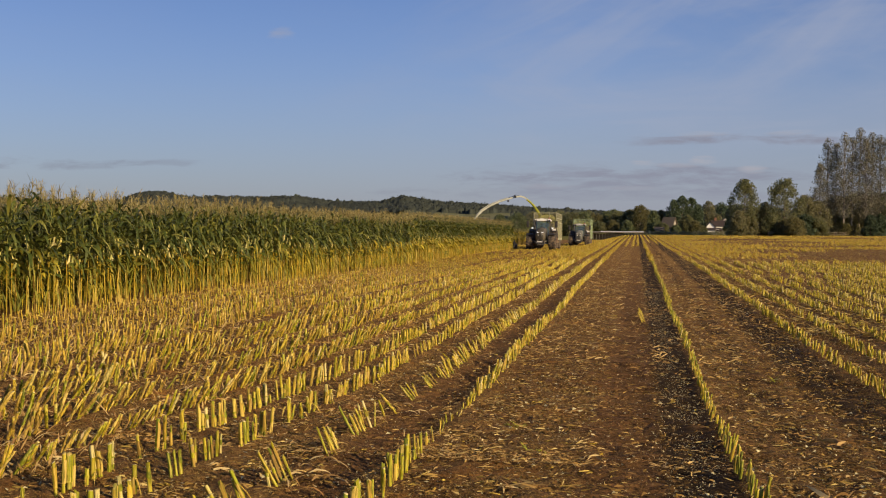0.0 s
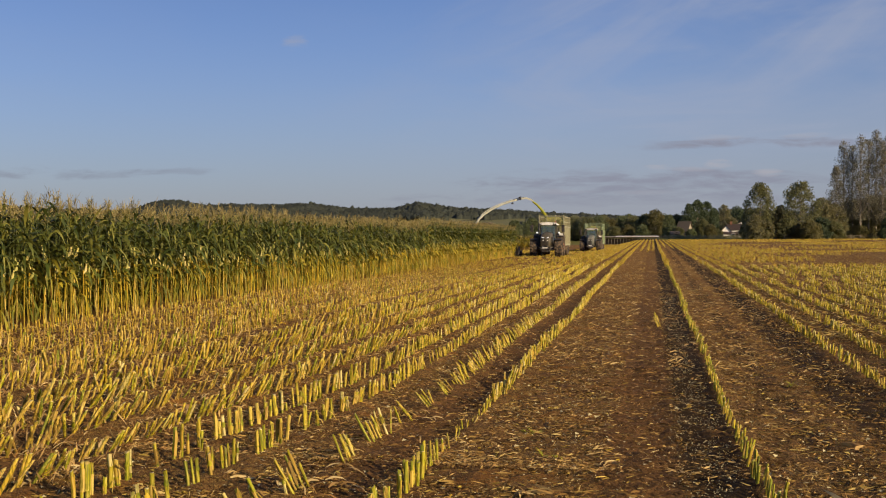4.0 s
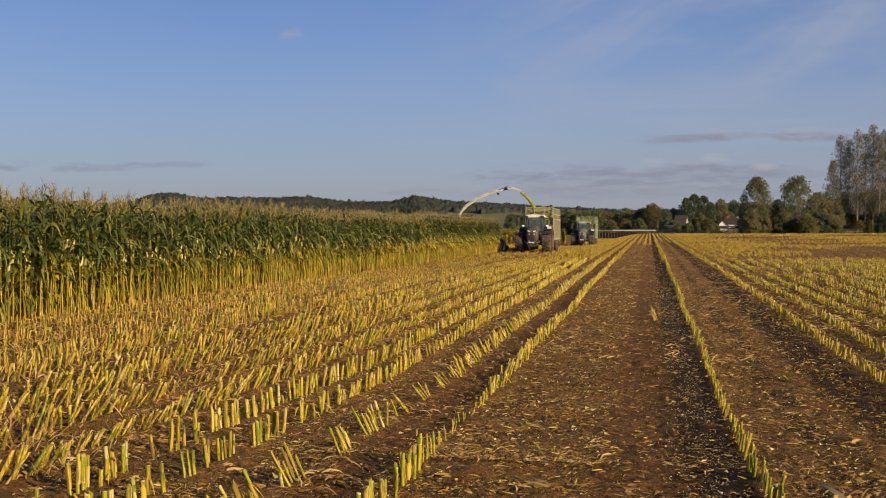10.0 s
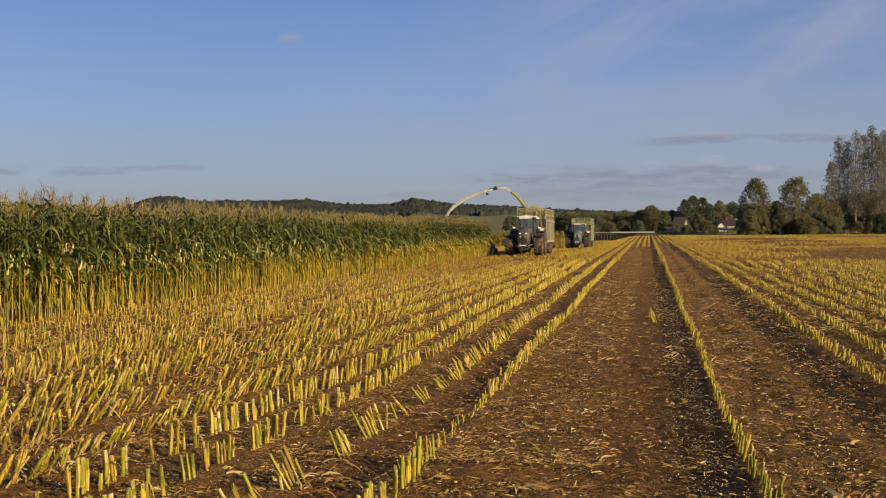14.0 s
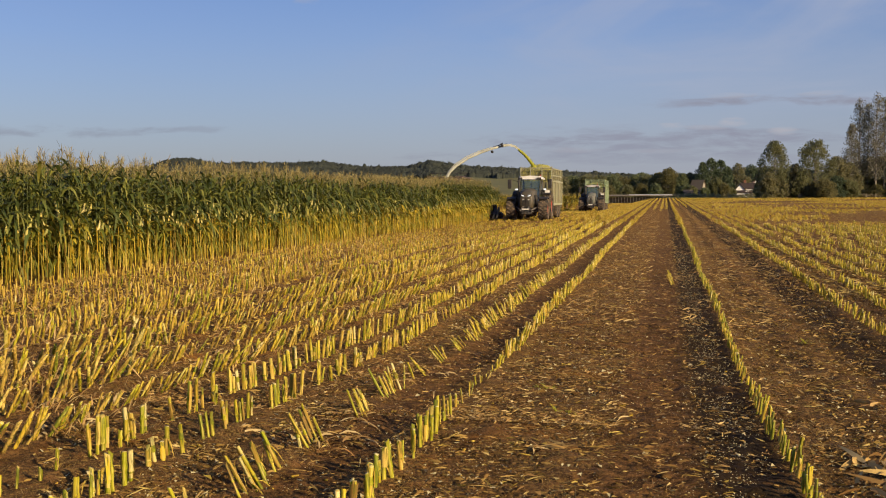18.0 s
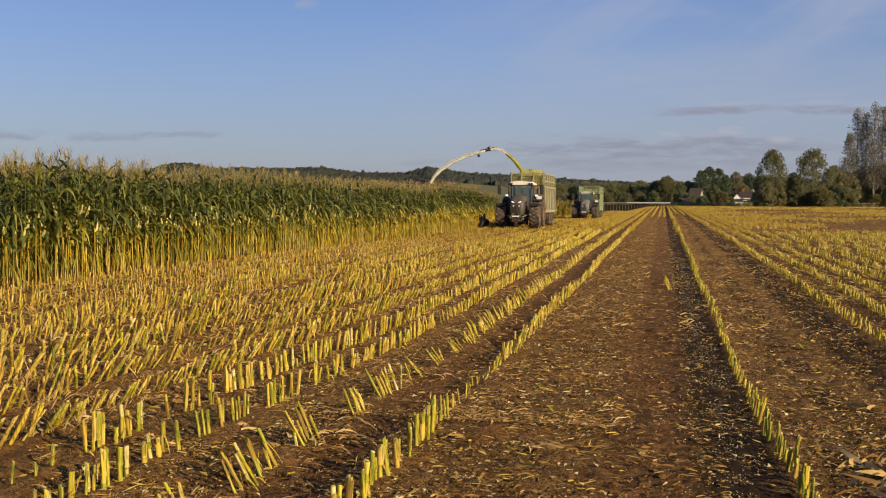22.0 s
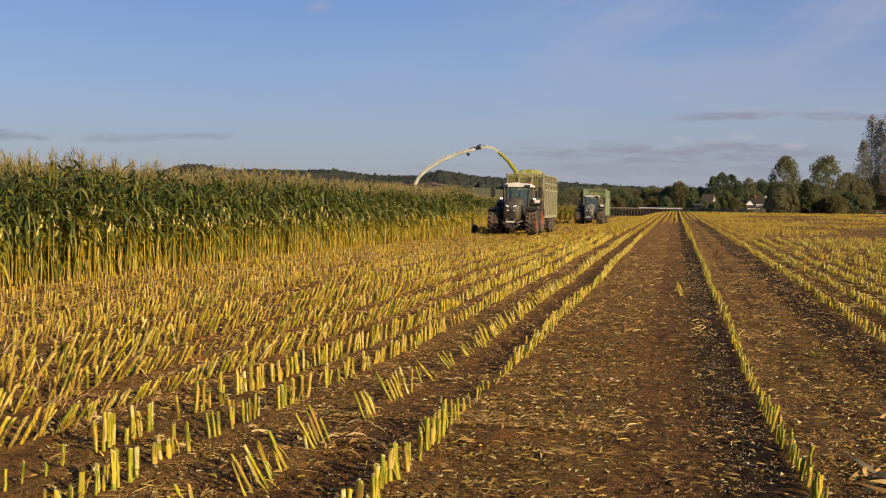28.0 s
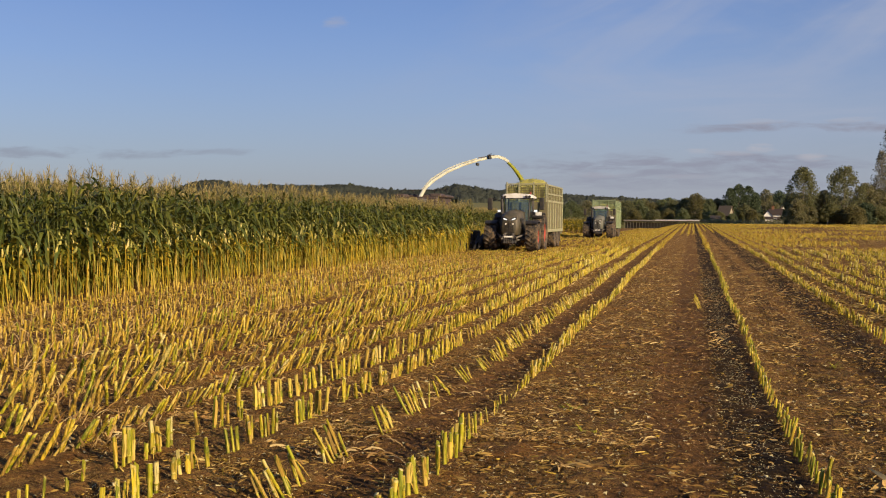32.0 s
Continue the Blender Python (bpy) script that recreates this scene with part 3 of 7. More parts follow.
def build_ground():
    xs = spread((-2500, 250), (-500, 40), (-100, 6), (-40, 1.2), (-16, 0.25), (-6, 0.07), (6, 0.25), (14, 1.0), (60, 6), (140, 40), (500, 250), (2500, 1))
    ys = spread((-300, 40), (-20, 4), (4, 0.25), (6.5, 0.08), (17, 0.2), (34, 0.6), (70, 2.0), (190, 8), (420, 40), (900, 200), (3600, 1))
    X, Y = np.meshgrid(xs, ys)
    Z = ground_z(X, Y)
    near = np.clip((60 - Y) / 40, 0, 1) * np.clip((40 - np.abs(X)) / 20, 0, 1)
    fine = np.clip((26 - Y) / 10, 0, 1) * np.clip((8 - np.abs(X)) / 2, 0, 1)
    Z = Z + near * 0.018 * wave(X, Y, 1.1, 3) + fine * (0.013 * wave(X, Y, 0.33, 4) + 0.008 * wave(X, Y, 0.17, 5) + np.random.RandomState(12).normal(0, 0.006, X.shape))
    # low ridges under the rows, wheel ruts between them
    for x in [r for r in ROWS_LEFT + ROWS_RIGHT if -13 < r < 9]:
        Z = Z + near * 0.025 * np.exp(-((X - x) / 0.14) ** 2)
    for x in (-2.38, -0.1):
        rut = np.clip(1.15 - np.abs((X - x) / 0.30) ** 4, 0, 1)
        Z = Z - near * rut * (0.020 + 0.008 * np.sin(Y * 24) * (np.abs(X - x) < 0.25))
    n, m = len(ys), len(xs)
    at = np.arange(n * m).reshape(n, m)
    quads = np.stack([at[:-1, :-1], at[:-1, 1:], at[1:, 1:], at[1:, :-1]], -1).reshape(-1, 4)
    me = mesh_of("ground", np.stack([X, Y, Z], -1).reshape(-1, 3), quads, ["soil"])
    me.polygons.foreach_set("use_smooth", np.ones(len(me.polygons), bool))
    tagged(new("ground", me), "brown stubble field soil with chopped maize litter and wheel tracks", "ground", kind="structure")


build_ground()
rng = np.random.RandomState(7)


# ---- stubble ----
def stub_shape(height, radius, torn):
    """A cut maize stalk: joints, a slanting cut, and a loose sheath that stands off it, torn at the top."""
    knot = rng.uniform(0.28, 0.55)
    bow = rng.uniform(-0.012, 0.012)
    zs = [-0.05, height * knot * 0.5, height * knot - 0.008, height * knot + 0.008, height * (knot + 0.2), height]
    stem = tube([(bow * z / height, 0, z) for z in zs], [radius * k for k in (1.1, 0.90, 0.95, 1.2, 0.92, rng.uniform(0.86, 1.0))], 7)
    # a level, slightly slanting cut
    slope = rng.uniform(-0.9, 0.9)
    stem[0][-8:, 2] += stem[0][-8:, 0] * slope + rng.normal(0, radius * 0.12, 8)
    stem[0][:, :2] *= rng.uniform(0.9, 1.1, (len(stem[0]), 1))
    bits = [stem]
    green = rng.uniform() < 0.6
    slots = [2 if green else 0] * 7 + [0] * 7 + [2] * 7 + [0 if green else 2] * 7 + [0] * 7 + [3] * 7
    if torn:
        # the sheath: an open half shell round the upper or lower joint
        a0, span = rng.uniform(0, 6.28), rng.uniform(2.2, 4.2)
        z0, z1 = height * rng.uniform(0.0, knot), height * rng.uniform(0.72, 1.06)
        vs = []
        for i in range(6):
            a = a0 + span * i / 5
            k = 1.18 + 0.25 * abs(i / 5 - 0.5)
            vs += [(radius * k * math.cos(a), radius * k * math.sin(a), z0), (radius * k * 1.08 * math.cos(a), radius * k * 1.08 * math.sin(a), z1 * rng.uniform(0.8, 1.0))]
        bits.append((np.array(vs), np.array([(2 * i, 2 * i + 2, 2 * i + 3, 2 * i + 1) for i in range(5)])))
        slots += [int(rng.choice([0, 1, 1]))] * 5
    for _ in range(torn):
        bits.append(blade((rng.uniform(-1, 1) * radius, 0, rng.uniform(0.05, 0.7) * height), rng.uniform(0, 6.28), rng.uniform(0.07, 0.20), rng.uniform(0.014, 0.028), rng.uniform(-0.4, 1.6), rng.uniform(0.8, 2.2), 3, rng.uniform(-1, 1)))
    v, q = merge(bits)
    return v, q, np.array(slots + [1] * (len(q) - len(slots)))


STUBS = [stub_shape(h, r * 0.87, k) for h, r, k in ((0.27, 0.019, 1), (0.24, 0.022, 1), (0.29, 0.017, 2), (0.22, 0.023, 1), (0.26, 0.020, 1), (0.15, 0.022, 2), (0.28, 0.023, 1), (0.25, 0.016, 1), (0.23, 0.020, 0), (0.26, 0.022, 2), (0.18, 0.019, 1), (0.30, 0.018, 1), (0.22, 0.025, 1), (0.27, 0.018, 0), (0.25, 0.023, 0), (0.28, 0.020, 1))]
SLIM_STUBS = [stub_shape(h, r * 1.15, k) for h, r, k in ((0.31, 0.0140, 1), (0.28, 0.0155, 1), (0.33, 0.0130, 1), (0.26, 0.0165, 2), (0.30, 0.0150, 0), (0.22, 0.0145, 2), (0.32, 0.0160, 1), (0.29, 0.0125, 2), (0.27, 0.0150, 0), (0.30, 0.0170, 2), (0.24, 0.0135, 1), (0.34, 0.0140, 1), (0.28, 0.0175, 1), (0.31, 0.0130, 0), (0.29, 0.0160, 3), (0.30, 0.0145, 1))]
STUB_SLOTS = ["stub", "stub_dry", "stub_green", "cut"]


def plain_stub(height, radius, torn):
    """A cut stalk as it stands farther off: a stem with a lighter cut, and a torn leaf or two."""
    lean = rng.uniform(-0.02, 0.02)
    stem = tube([(0, 0, -0.04), (lean * 0.5, 0, height * 0.5), (lean, 0, height)], [radius * 1.1, radius, radius * 0.95], 4)
    stem[0][-5:, 2] += stem[0][-5:, 0] * rng.uniform(-0.9, 0.9)
    bits = [stem] + [blade((0, 0, rng.uniform(0.1, 0.7) * height), rng.uniform(0, 6.28), rng.uniform(0.07, 0.18), rng.uniform(0.016, 0.028), rng.uniform(-0.4, 1.6), rng.uniform(0.8, 2.2), 2, rng.uniform(-1, 1)) for _ in range(max(torn, 1))]
    v, q = merge(bits)
    slots = [0 if rng.uniform() < 0.75 else 2] * 4 + [0] * 4
    return v, q, np.array(slots + [3] * (len(stem[1]) - 8) + [1] * (len(q) - len(stem[1])))


FAR_STUBS = [plain_stub(h, r, k) for h, r, k in ((0.27, 0.020, 1), (0.24, 0.023, 1), (0.29, 0.018, 2), (0.22, 0.024, 1), (0.26, 0.021, 1), (0.15, 0.023, 2), (0.28, 0.024, 1), (0.25, 0.018, 1), (0.23, 0.021, 1), (0.26, 0.023, 2), (0.18, 0.020, 1), (0.30, 0.019, 1), (0.22, 0.026, 1), (0.27, 0.019, 1), (0.25, 0.024, 1), (0.28, 0.021, 1))]
FAR_FROM = 24.0     # from here on the plainer stalks serve


# how the stalks of a row lean to the right, how mixed they stand, how many are missing, and their height
STYLE = {-1.93: (0.06, 0.12, 0.06, 0.92), -2.66: (-0.62, 0.30, 0.20, 0.70), -3.5: (0.0, 0.09, 0.14, 0.90), -4.06: (0.03, 0.10, 0.12, 0.98), 0.86: (0.14, 0.16, 0.0, 0.66),
         -7.62: (0.24, 0.18, 0.10, 0.84), -8.22: (0.20, 0.18, 0.10, 0.84), 0.12: (-0.5, 0.4, 0.35, 0.6)}


def stub_places(x, near, far, step):
    """Places of the stubs of one row, in tufts that lean alike, with gaps."""
    y = np.arange(near, far, step)
    y = y + rng.uniform(-0.33, 0.33, len(y)) * step
    n = len(y)
    among = x < -4.5
    keep = (np.sin(y * 2.1 + x * 5) + np.sin(y * 0.73 + x * 11) * 1.2 + rng.normal(0, 0.6, n)) > (-2.1 if among else -1.9)
    tilt, messy, gap, height = STYLE.get(round(x, 2), (0.44, 0.30, 0.08, 0.94) if -7.0 < x < -4.5 else (0.10, 0.12, 0.0, 0.80) if among else (0.05, 0.20, 0.16, 0.80) if x > 1 else (0.03, 0.14, 0.22, 0.86))
    keep &= rng.uniform(0, 1, n) > gap * (0.6 + 0.6 * np.sin(y * 0.9 + x))
    if x > 4:
        keep &= wave(x + 0 * y, y, 7.0, 63) + 0.7 * wave(x + 0 * y, y, 19.0, 64) + rng.normal(0, 0.35, n) < 0.75
    if x in (-2.66, -3.5, -4.06):
        keep &= (np.sin(y * 5.2 + x * 3) + 0.6 * np.sin(y * 9.1)) > (0.05 if x == -2.66 else -0.75) - 2.6 * np.clip((y - (13 if x == -2.66 else 11)) / 6, 0, 1)
    if x == -2.66:
        height = 0.82
        tilt = tilt - 0.5 * np.clip((15 - y) / 5, 0, 1) + 0.35 * np.clip((y - 17) / 10, 0, 1)
    elif among:
        tilt = tilt * (1 - 0.65 * np.clip((y - 14) / 12, 0, 1))
        messy = messy * (1 - 0.45 * np.clip((y - 14) / 12, 0, 1))
    lean = tilt + 0.11 * np.sin(y * 0.55 + x * 3.3) + 0.06 * np.sin(y * 1.9 + x)
    # stretches where wheels have crushed the row
    crushed = np.clip(np.sin(y * 0.42 + x * 2.0 + 1.1) * 1.2 - 0.9, 0, 0.25) + (0.48 * np.clip(1.3 - np.abs(y - 11.4) / 2.0, 0, 1) if x == -1.93 else 0)
    size = rng.uniform(0.80, 1.12, n) * (1 - np.clip(crushed, 0, 0.6)) * (1 - 0.2 * np.clip((14 - y) / 4, 0, 1) if x == -2.66 else 1.0)
    if among:
        size = size * (1 - 0.26 * np.clip((y - 16) / 14, 0, 1))
    if x < -7.5:
        size = size * (1 - 0.30 * np.clip((y - 38) / 12, 0, 1))
    px = x + rng.normal(0, 0.020 if not among else 0.026, n) + 0.025 * np.sin(y * 0.35 + x) + (0.03 * np.clip((10 - y) / 3, 0, 1) if x == 0.86 else 0) + (0.09 * np.clip((10.5 - y) / 2.5, 0, 1) if x == -1.93 else 0)
    wild = messy + 0.5 * np.clip(crushed - 0.25, 0, 1)
    rows = np.stack([px, y, ground_z(px, y), rng.uniform(0, 6.28, n), height * size, lean + rng.normal(0, 1, n) * wild * 0.6, rng.normal(0, 1, n) * wild - (0.10 if among else 0.02)], 1)
    return rows[keep]


def row_of_stubs(x, near, far, lone=0.0, fade=0.0):
    """One drilled row of cut stalks; those nearer than lone are things of their own. Towards the crop half of the stalks are dry."""
    pieces, dry = [], []
    sharp = min(far, 62.0)
    if near < sharp:
        places = stub_places(x, near, sharp, 0.135 if x < -8.5 else 0.082 if x < -4.5 else 0.085 if x == 0.86 else 0.105 if x == -1.93 else 0.075 if x == -2.66 else 0.078 if x > 1 else 0.088)
        pick = rng.randint(0, len(STUBS), len(places))
        for k in range(len(STUBS)):
            mine = places[pick == k]
            close = mine[:, 1] < lone
            for p in mine[close]:
                ob = new("maize_stub", (GREEN_STUB_MESHES if rng.uniform() < (0.6 if x in (0.86, -1.93) else 0.3) else STUB_MESHES)[k])
                ob.matrix_basis = Matrix(((math.cos(p[3]), -math.sin(p[3]), p[5], p[0]), (math.sin(p[3]), math.cos(p[3]), p[6], p[1]), (0, 0, 1, p[2]), (0, 0, 0, 1))) @ Matrix.Scale(p[4], 4)
                tagged(ob, "yellow-green cut maize stalk standing in the soil", "maize stub", "cut stalks of the stubble rows")
            rest, deep = mine[~close & (mine[:, 1] < FAR_FROM)], mine[~close & (mine[:, 1] >= FAR_FROM)]
            for shape, here in (((SLIM_STUBS if x < -4.5 else STUBS)[k], rest), (FAR_STUBS[k], deep)):
                if not len(here):
                    continue
                own = shape[2].copy()
                if shape is FAR_STUBS[k] and x < -4.5:
                    here = here * (1, 1, 1, 1, 1.1, 1, 1)
                pieces.append(scatter(shape[:2], here))
                if x < -4.5 and k % 5 in ((0, 1, 3) if x < -7.5 else (1, 3)):
                    own[own != 3] = 1
                elif x < -4.5 and k % 5 == 2:
                    own[own == 0] = 2
                elif x == 0.86 and k % 2:
                    own[own == 0] = 2
                dry.append(np.tile(own, len(here)))
    if far > 62.0:
        y = np.arange(max(near, 62.0), far, 0.27 if x < 1 else 0.42 if x < 30 else 0.7)
        y = y + rng.uniform(-0.15, 0.15, len(y))
        px = x + rng.normal(0, 0.05, len(y))
        thin = wave(px, y, 14.0, 61) + 0.8 * wave(px, y, 45.0, 62) > (0.18 if x > 5 else 1.3)
        y, px = y[~thin], px[~thin]
        ok = np.sin(y * 1.1 + x * 7) + rng.normal(0, 0.7, len(y)) > (-0.9 if x < 1 else -0.6)
        if fade:
            ok &= rng.uniform(0, 1, len(y)) < np.clip((y - near) / fade, 0.05, 0.75)
        rows = np.stack([px, y, ground_z(px, y), rng.uniform(-0.5, 0.5, len(y)), rng.uniform(0.5, 0.95, len(y)) * (0.6 if -12.5 < x < -7.5 else 1.0), rng.normal(0, 0.15, len(y)), rng.normal(0, 0.15, len(y))], 1)[ok]
        pieces.append(scatter(TUFT, rows))
        dry.append(np.repeat((rng.uniform(0, 1, len(rows)) < 0.55).astype(int), len(TUFT[1])))
    ob = new("stubble_row", mesh_of("stubble_row", *merge(pieces), STUB_SLOTS, np.concatenate(dry)))
    tagged(ob, "row of short yellow-green cut maize stalks left in the soil", "stubble", "stubble rows", "stuff")


STUB_MESHES = [mesh_of("maize_stub", v, q, STUB_SLOTS, s) for v, q, s in STUBS]
GREEN_STUB_MESHES = [mesh_of("maize_stub", v, q, STUB_SLOTS, np.where(s == 0, 2, s)) for v, q, s in STUBS]
TUFT = merge([tube([(dx, dy, -0.03), (dx + lx, dy, h)], [0.019, 0.016], 3, False) for dx, dy, h, lx in ((0, -0.16, 0.26, 0.03), (0.04, -0.08, 0.19, -0.05), (-0.04, 0.0, 0.28, 0.02), (0.01, 0.09, 0.22, 0.08), (-0.02, 0.17, 0.25, -0.02))])


def build_stubble():
    for i, x in enumerate(ROWS_LEFT):
        near = max(5.0, -x * 1.15)
        row_of_stubs(x, near, 262.0 + 0.55 * x, lone=(11.0, 11.5, 10.5, 11.0)[i] if i < 4 else 0.0)
    row_of_stubs(0.12, 24.5, 27.2)
    for x in (-1.16, -0.42, 0.12, 1.62, 2.40):
        row_of_stubs(x, 95.0 + 14.0 * ((x * 7) % 3), 264.0, 0.0, 70.0)
    for x in (-13.1, -14.6, -16.1, -17.6):
        row_of_stubs(x, 60.0, 155.0)
    for i in range(14):
        row_of_stubs(-19.1 - 1.5 * i, 124.0, 155.0)
    for x in ROWS_RIGHT:
        near = max(5.0, x / 0.235)
        far = 268.0 + 0.55 * x
        if near < far:
            row_of_stubs(x, near, far, lone=11.0 if x < 2 else 0.0)


build_stubble()


def build_litter():
    """Chopped leaf, husk and stalk scattered over the soil."""
    def strewn(n, depth, bias, clump=True):
        y = 5.3 + depth * rng.uniform(0, 1, n) ** bias
        x = rng.uniform(-1.0, 1.0, n) * (2 + y * 0.30) + y * -0.06
        on_track = (np.abs(x + 2.38) < 0.24) | (np.abs(x + 0.10) < 0.34)
        lush = wave(x, y, 1.3, 71) + 0.6 * wave(x, y, 0.5, 72)
        keep = (~on_track | (rng.uniform(0, 1, n) < 0.35)) & ((lush > rng.uniform(-1.2, 0.9, n)) | (not clump))
        keep &= (np.abs(x - 0.55) > 0.24) | (rng.uniform(0, 1, n) < 0.4)
        x, y = x[keep], y[keep]
        m = len(x)
        return np.stack([x, y, ground_z(x, y), rng.uniform(0, 6.28, m), 0.34 + 0.95 * rng.uniform(0, 1, m) ** 1.7, rng.normal(0, 0.2, m), rng.normal(0, 0.2, m)], 1)

    for name, mat, label, kinds, each in (
            ("maize_litter", "straw", "dry tan and straw-coloured shreds of maize leaf strewn on soil", [blade((0, 0, 0.014), 0.0, 0.03 + 0.13 * rng.uniform(0, 1) ** 2, rng.uniform(0.004, 0.010), rng.uniform(0.0, 0.3), rng.uniform(0.0, 0.3), 3, rng.uniform(-1.8, 1.8), rng.uniform(-1.8, 1.8)) for _ in range(16)], 4300),
            ("leaf_litter", "brown_leaf", "brown weathered maize leaf and husk scraps on soil", [blade((0, 0, 0.014), 0.0, 0.03 + 0.16 * rng.uniform(0, 1) ** 2, rng.uniform(0.005, 0.013), rng.uniform(0.0, 0.3), rng.uniform(0.0, 0.3), 3, rng.uniform(-2.2, 2.2), rng.uniform(-1.8, 1.8)) for _ in range(14)], 3800),
            ("stalk_bits", "stub_dry", "short yellow-green pieces of chopped stalk on soil", [tube([(0, 0, r), (rng.uniform(0.02, 0.12), 0, r)], [r, r * 0.9], 5) for r in (0.006, 0.008, 0.009, 0.007, 0.005)], 450)):
        pieces = [scatter(k, strewn(each, 36, 1.7)) for k in kinds]
        tagged(new(name, mesh_of(name, *merge(pieces), [mat])), label, "litter", kind="stuff")
    crumb = (np.array([(-.5, -.5, 0), (.5, -.4, .1), (.4, .5, 0), (-.5, .4, .1), (0, 0, .5)]) * 0.018, np.array([(0, 1, 4, 4), (1, 2, 4, 4), (2, 3, 4, 4), (3, 0, 4, 4)]))
    places = strewn(20000, 30, 1.5, False)
    places[:, 2] += 0.012
    places[:, 4] *= rng.uniform(0.25, 0.6, len(places))
    tagged(new("pith_crumbs", mesh_of("pith_crumbs", *scatter(crumb, places), ["pith"])), "pale crumbs of maize pith and grain on the soil", "litter", kind="stuff")
    # dry leaves caught among the thick rows by the crop
    pieces = []
    for x in [r for r in ROWS_LEFT if r < -2.3]:
        for _ in range(5):
            leaf = blade((0, 0, 0.02), 0.0, rng.uniform(0.12, 0.28), rng.uniform(0.010, 0.024), rng.uniform(0.1, 0.7 if x > -4.5 else 1.2), rng.uniform(0.2, 1.0), 4, rng.uniform(-1.4, 1.4), rng.uniform(-0.5, 0.5))
            n = 40 if x > -4.5 else 190
            y = -x * 1.15 + 34 * rng.uniform(0, 1, n) ** 1.8 + (4.5 if x > -4.5 else 2.0)
            px = x + rng.normal(0, 0.16, n)
            pieces.append(scatter(leaf, np.stack([px, y, ground_z(px, y), rng.uniform(0, 6.28, n), rng.uniform(0.5, 1.2, n), rng.normal(0, 0.15, n), rng.normal(0, 0.15, n)], 1)))
    tagged(new("caught_leaves", mesh_of("caught_leaves", *merge(pieces), ["husk"])), "dry maize leaves caught between the cut stalks", "litter", kind="stuff")
    # flat chaff: torn flakes of leaf and husk
    kinds = []
    for _ in range(18):
        a = np.sort(rng.uniform(0, 6.28, 4))
        d = rng.uniform(0.5, 1.0, 4) * rng.uniform(0.007, 0.022)
        stretch = rng.uniform(1.0, 3.0)
        kinds.append((np.stack([np.cos(a) * d * stretch, np.sin(a) * d, 0.014 + rng.uniform(-0.008, 0.016, 4)], 1), np.array([(0, 1, 2, 3)])))
    for mat, label, each, few in (("straw", "straw-coloured flakes of chopped maize leaf on soil", 5600, 0), ("brown_leaf", "reddish brown flakes of chopped leaf on soil", 8000, 6), ("pith", "pale flakes of husk and pith on soil", 2200, 12)):
        pieces = [scatter(k, strewn(each, 50, 1.7, few == 6)) for k in kinds[few:few + 6]]
        tagged(new("chaff", mesh_of("chaff", *merge(pieces), [mat])), label, "litter", kind="stuff")
    # pale crumbs gather on the strip of painted shade
    n = 6000
    y = 6 + 30 * rng.uniform(0, 1, n) ** 1.5
    x = 0.55 + rng.normal(0, 0.17, n)
    pieces = [scatter(crumb, np.stack([x, y, ground_z(x, y) + 0.012, rng.uniform(0, 6.28, n), 0.15 + 0.6 * rng.uniform(0, 1, n) ** 2, np.zeros(n), np.zeros(n)], 1))]
    tagged(new("pith_crumbs", mesh_of("pith_crumbs", *merge(pieces), ["pith"])), "pale crumbs of maize pith on damp dark soil", "litter", kind="stuff")
    # coarser shreds farther off
    n = 165000
    y = 9 + 170 * rng.uniform(0, 1, n) ** 2.1
    x = rng.uniform(-11.5, 0.2, n) + rng.uniform(0, 1, n) * y * 0.2
    lying = (wave(x, y * 0.5, 1.6, 81) + 0.7 * wave(x, y, 0.6, 82) > rng.uniform(-0.9, 0.9, n)) & ((np.abs(x + 2.38) > 0.22) | (rng.uniform(0, 1, n) < 0.2)) & ((np.abs(x + 0.10) > 0.30) | (rng.uniform(0, 1, n) < 0.3)) & ((np.abs(x - 0.54) > 0.25) | (rng.uniform(0, 1, n) < 0.45))
    x, y = x[lying], y[lying]
    n = len(x)
    places = np.stack([x, y, ground_z(x, y) + 0.01, rng.uniform(0, 6.28, n), rng.uniform(0.42, 1.08, n), rng.normal(0, 0.1, n), rng.normal(0, 0.1, n)], 1)
    broad = [blade((0, 0, 0.025), 0.0, rng.uniform(0.06, 0.24), rng.uniform(0.008, 0.018), rng.uniform(0.0, 0.35), rng.uniform(0.0, 0.3), 2, rng.uniform(-1.6, 1.6), rng.uniform(0.5, 1.6) * (1 if k % 2 else -1)) for k in range(12)]
    shreds = [blade((0, 0, 0.02), 0.0, 0.02 + 0.11 * rng.uniform(0, 1) ** 2, rng.uniform(0.004, 0.011), rng.uniform(0.0, 0.3), rng.uniform(0.0, 0.3), 3, rng.uniform(-1.8, 1.8), rng.uniform(-1.8, 1.8)) for _ in range(12)]
    tagged(new("maize_litter", mesh_of("maize_litter", *merge([scatter(s, places[y < 17][k::12]) for k, s in enumerate(shreds)] + [scatter(s, places[y >= 17][k::12]) for k, s in enumerate(broad)]), ["husk"])), "straw-coloured maize shreds on the farther soil", "litter", kind="stuff")
    # straw shreds over the wide stubble towards the trees
    n = 26000
    y = 22 + 230 * rng.uniform(0, 1, n) ** 1.6
    x = 3.0 + rng.uniform(0, 1, n) * y * 0.25
    places = np.stack([x, y, ground_z(x, y) + 0.01, rng.uniform(0, 6.28, n), rng.uniform(0.5, 1.3, n), rng.normal(0, 0.15, n), rng.normal(0, 0.15, n)], 1)
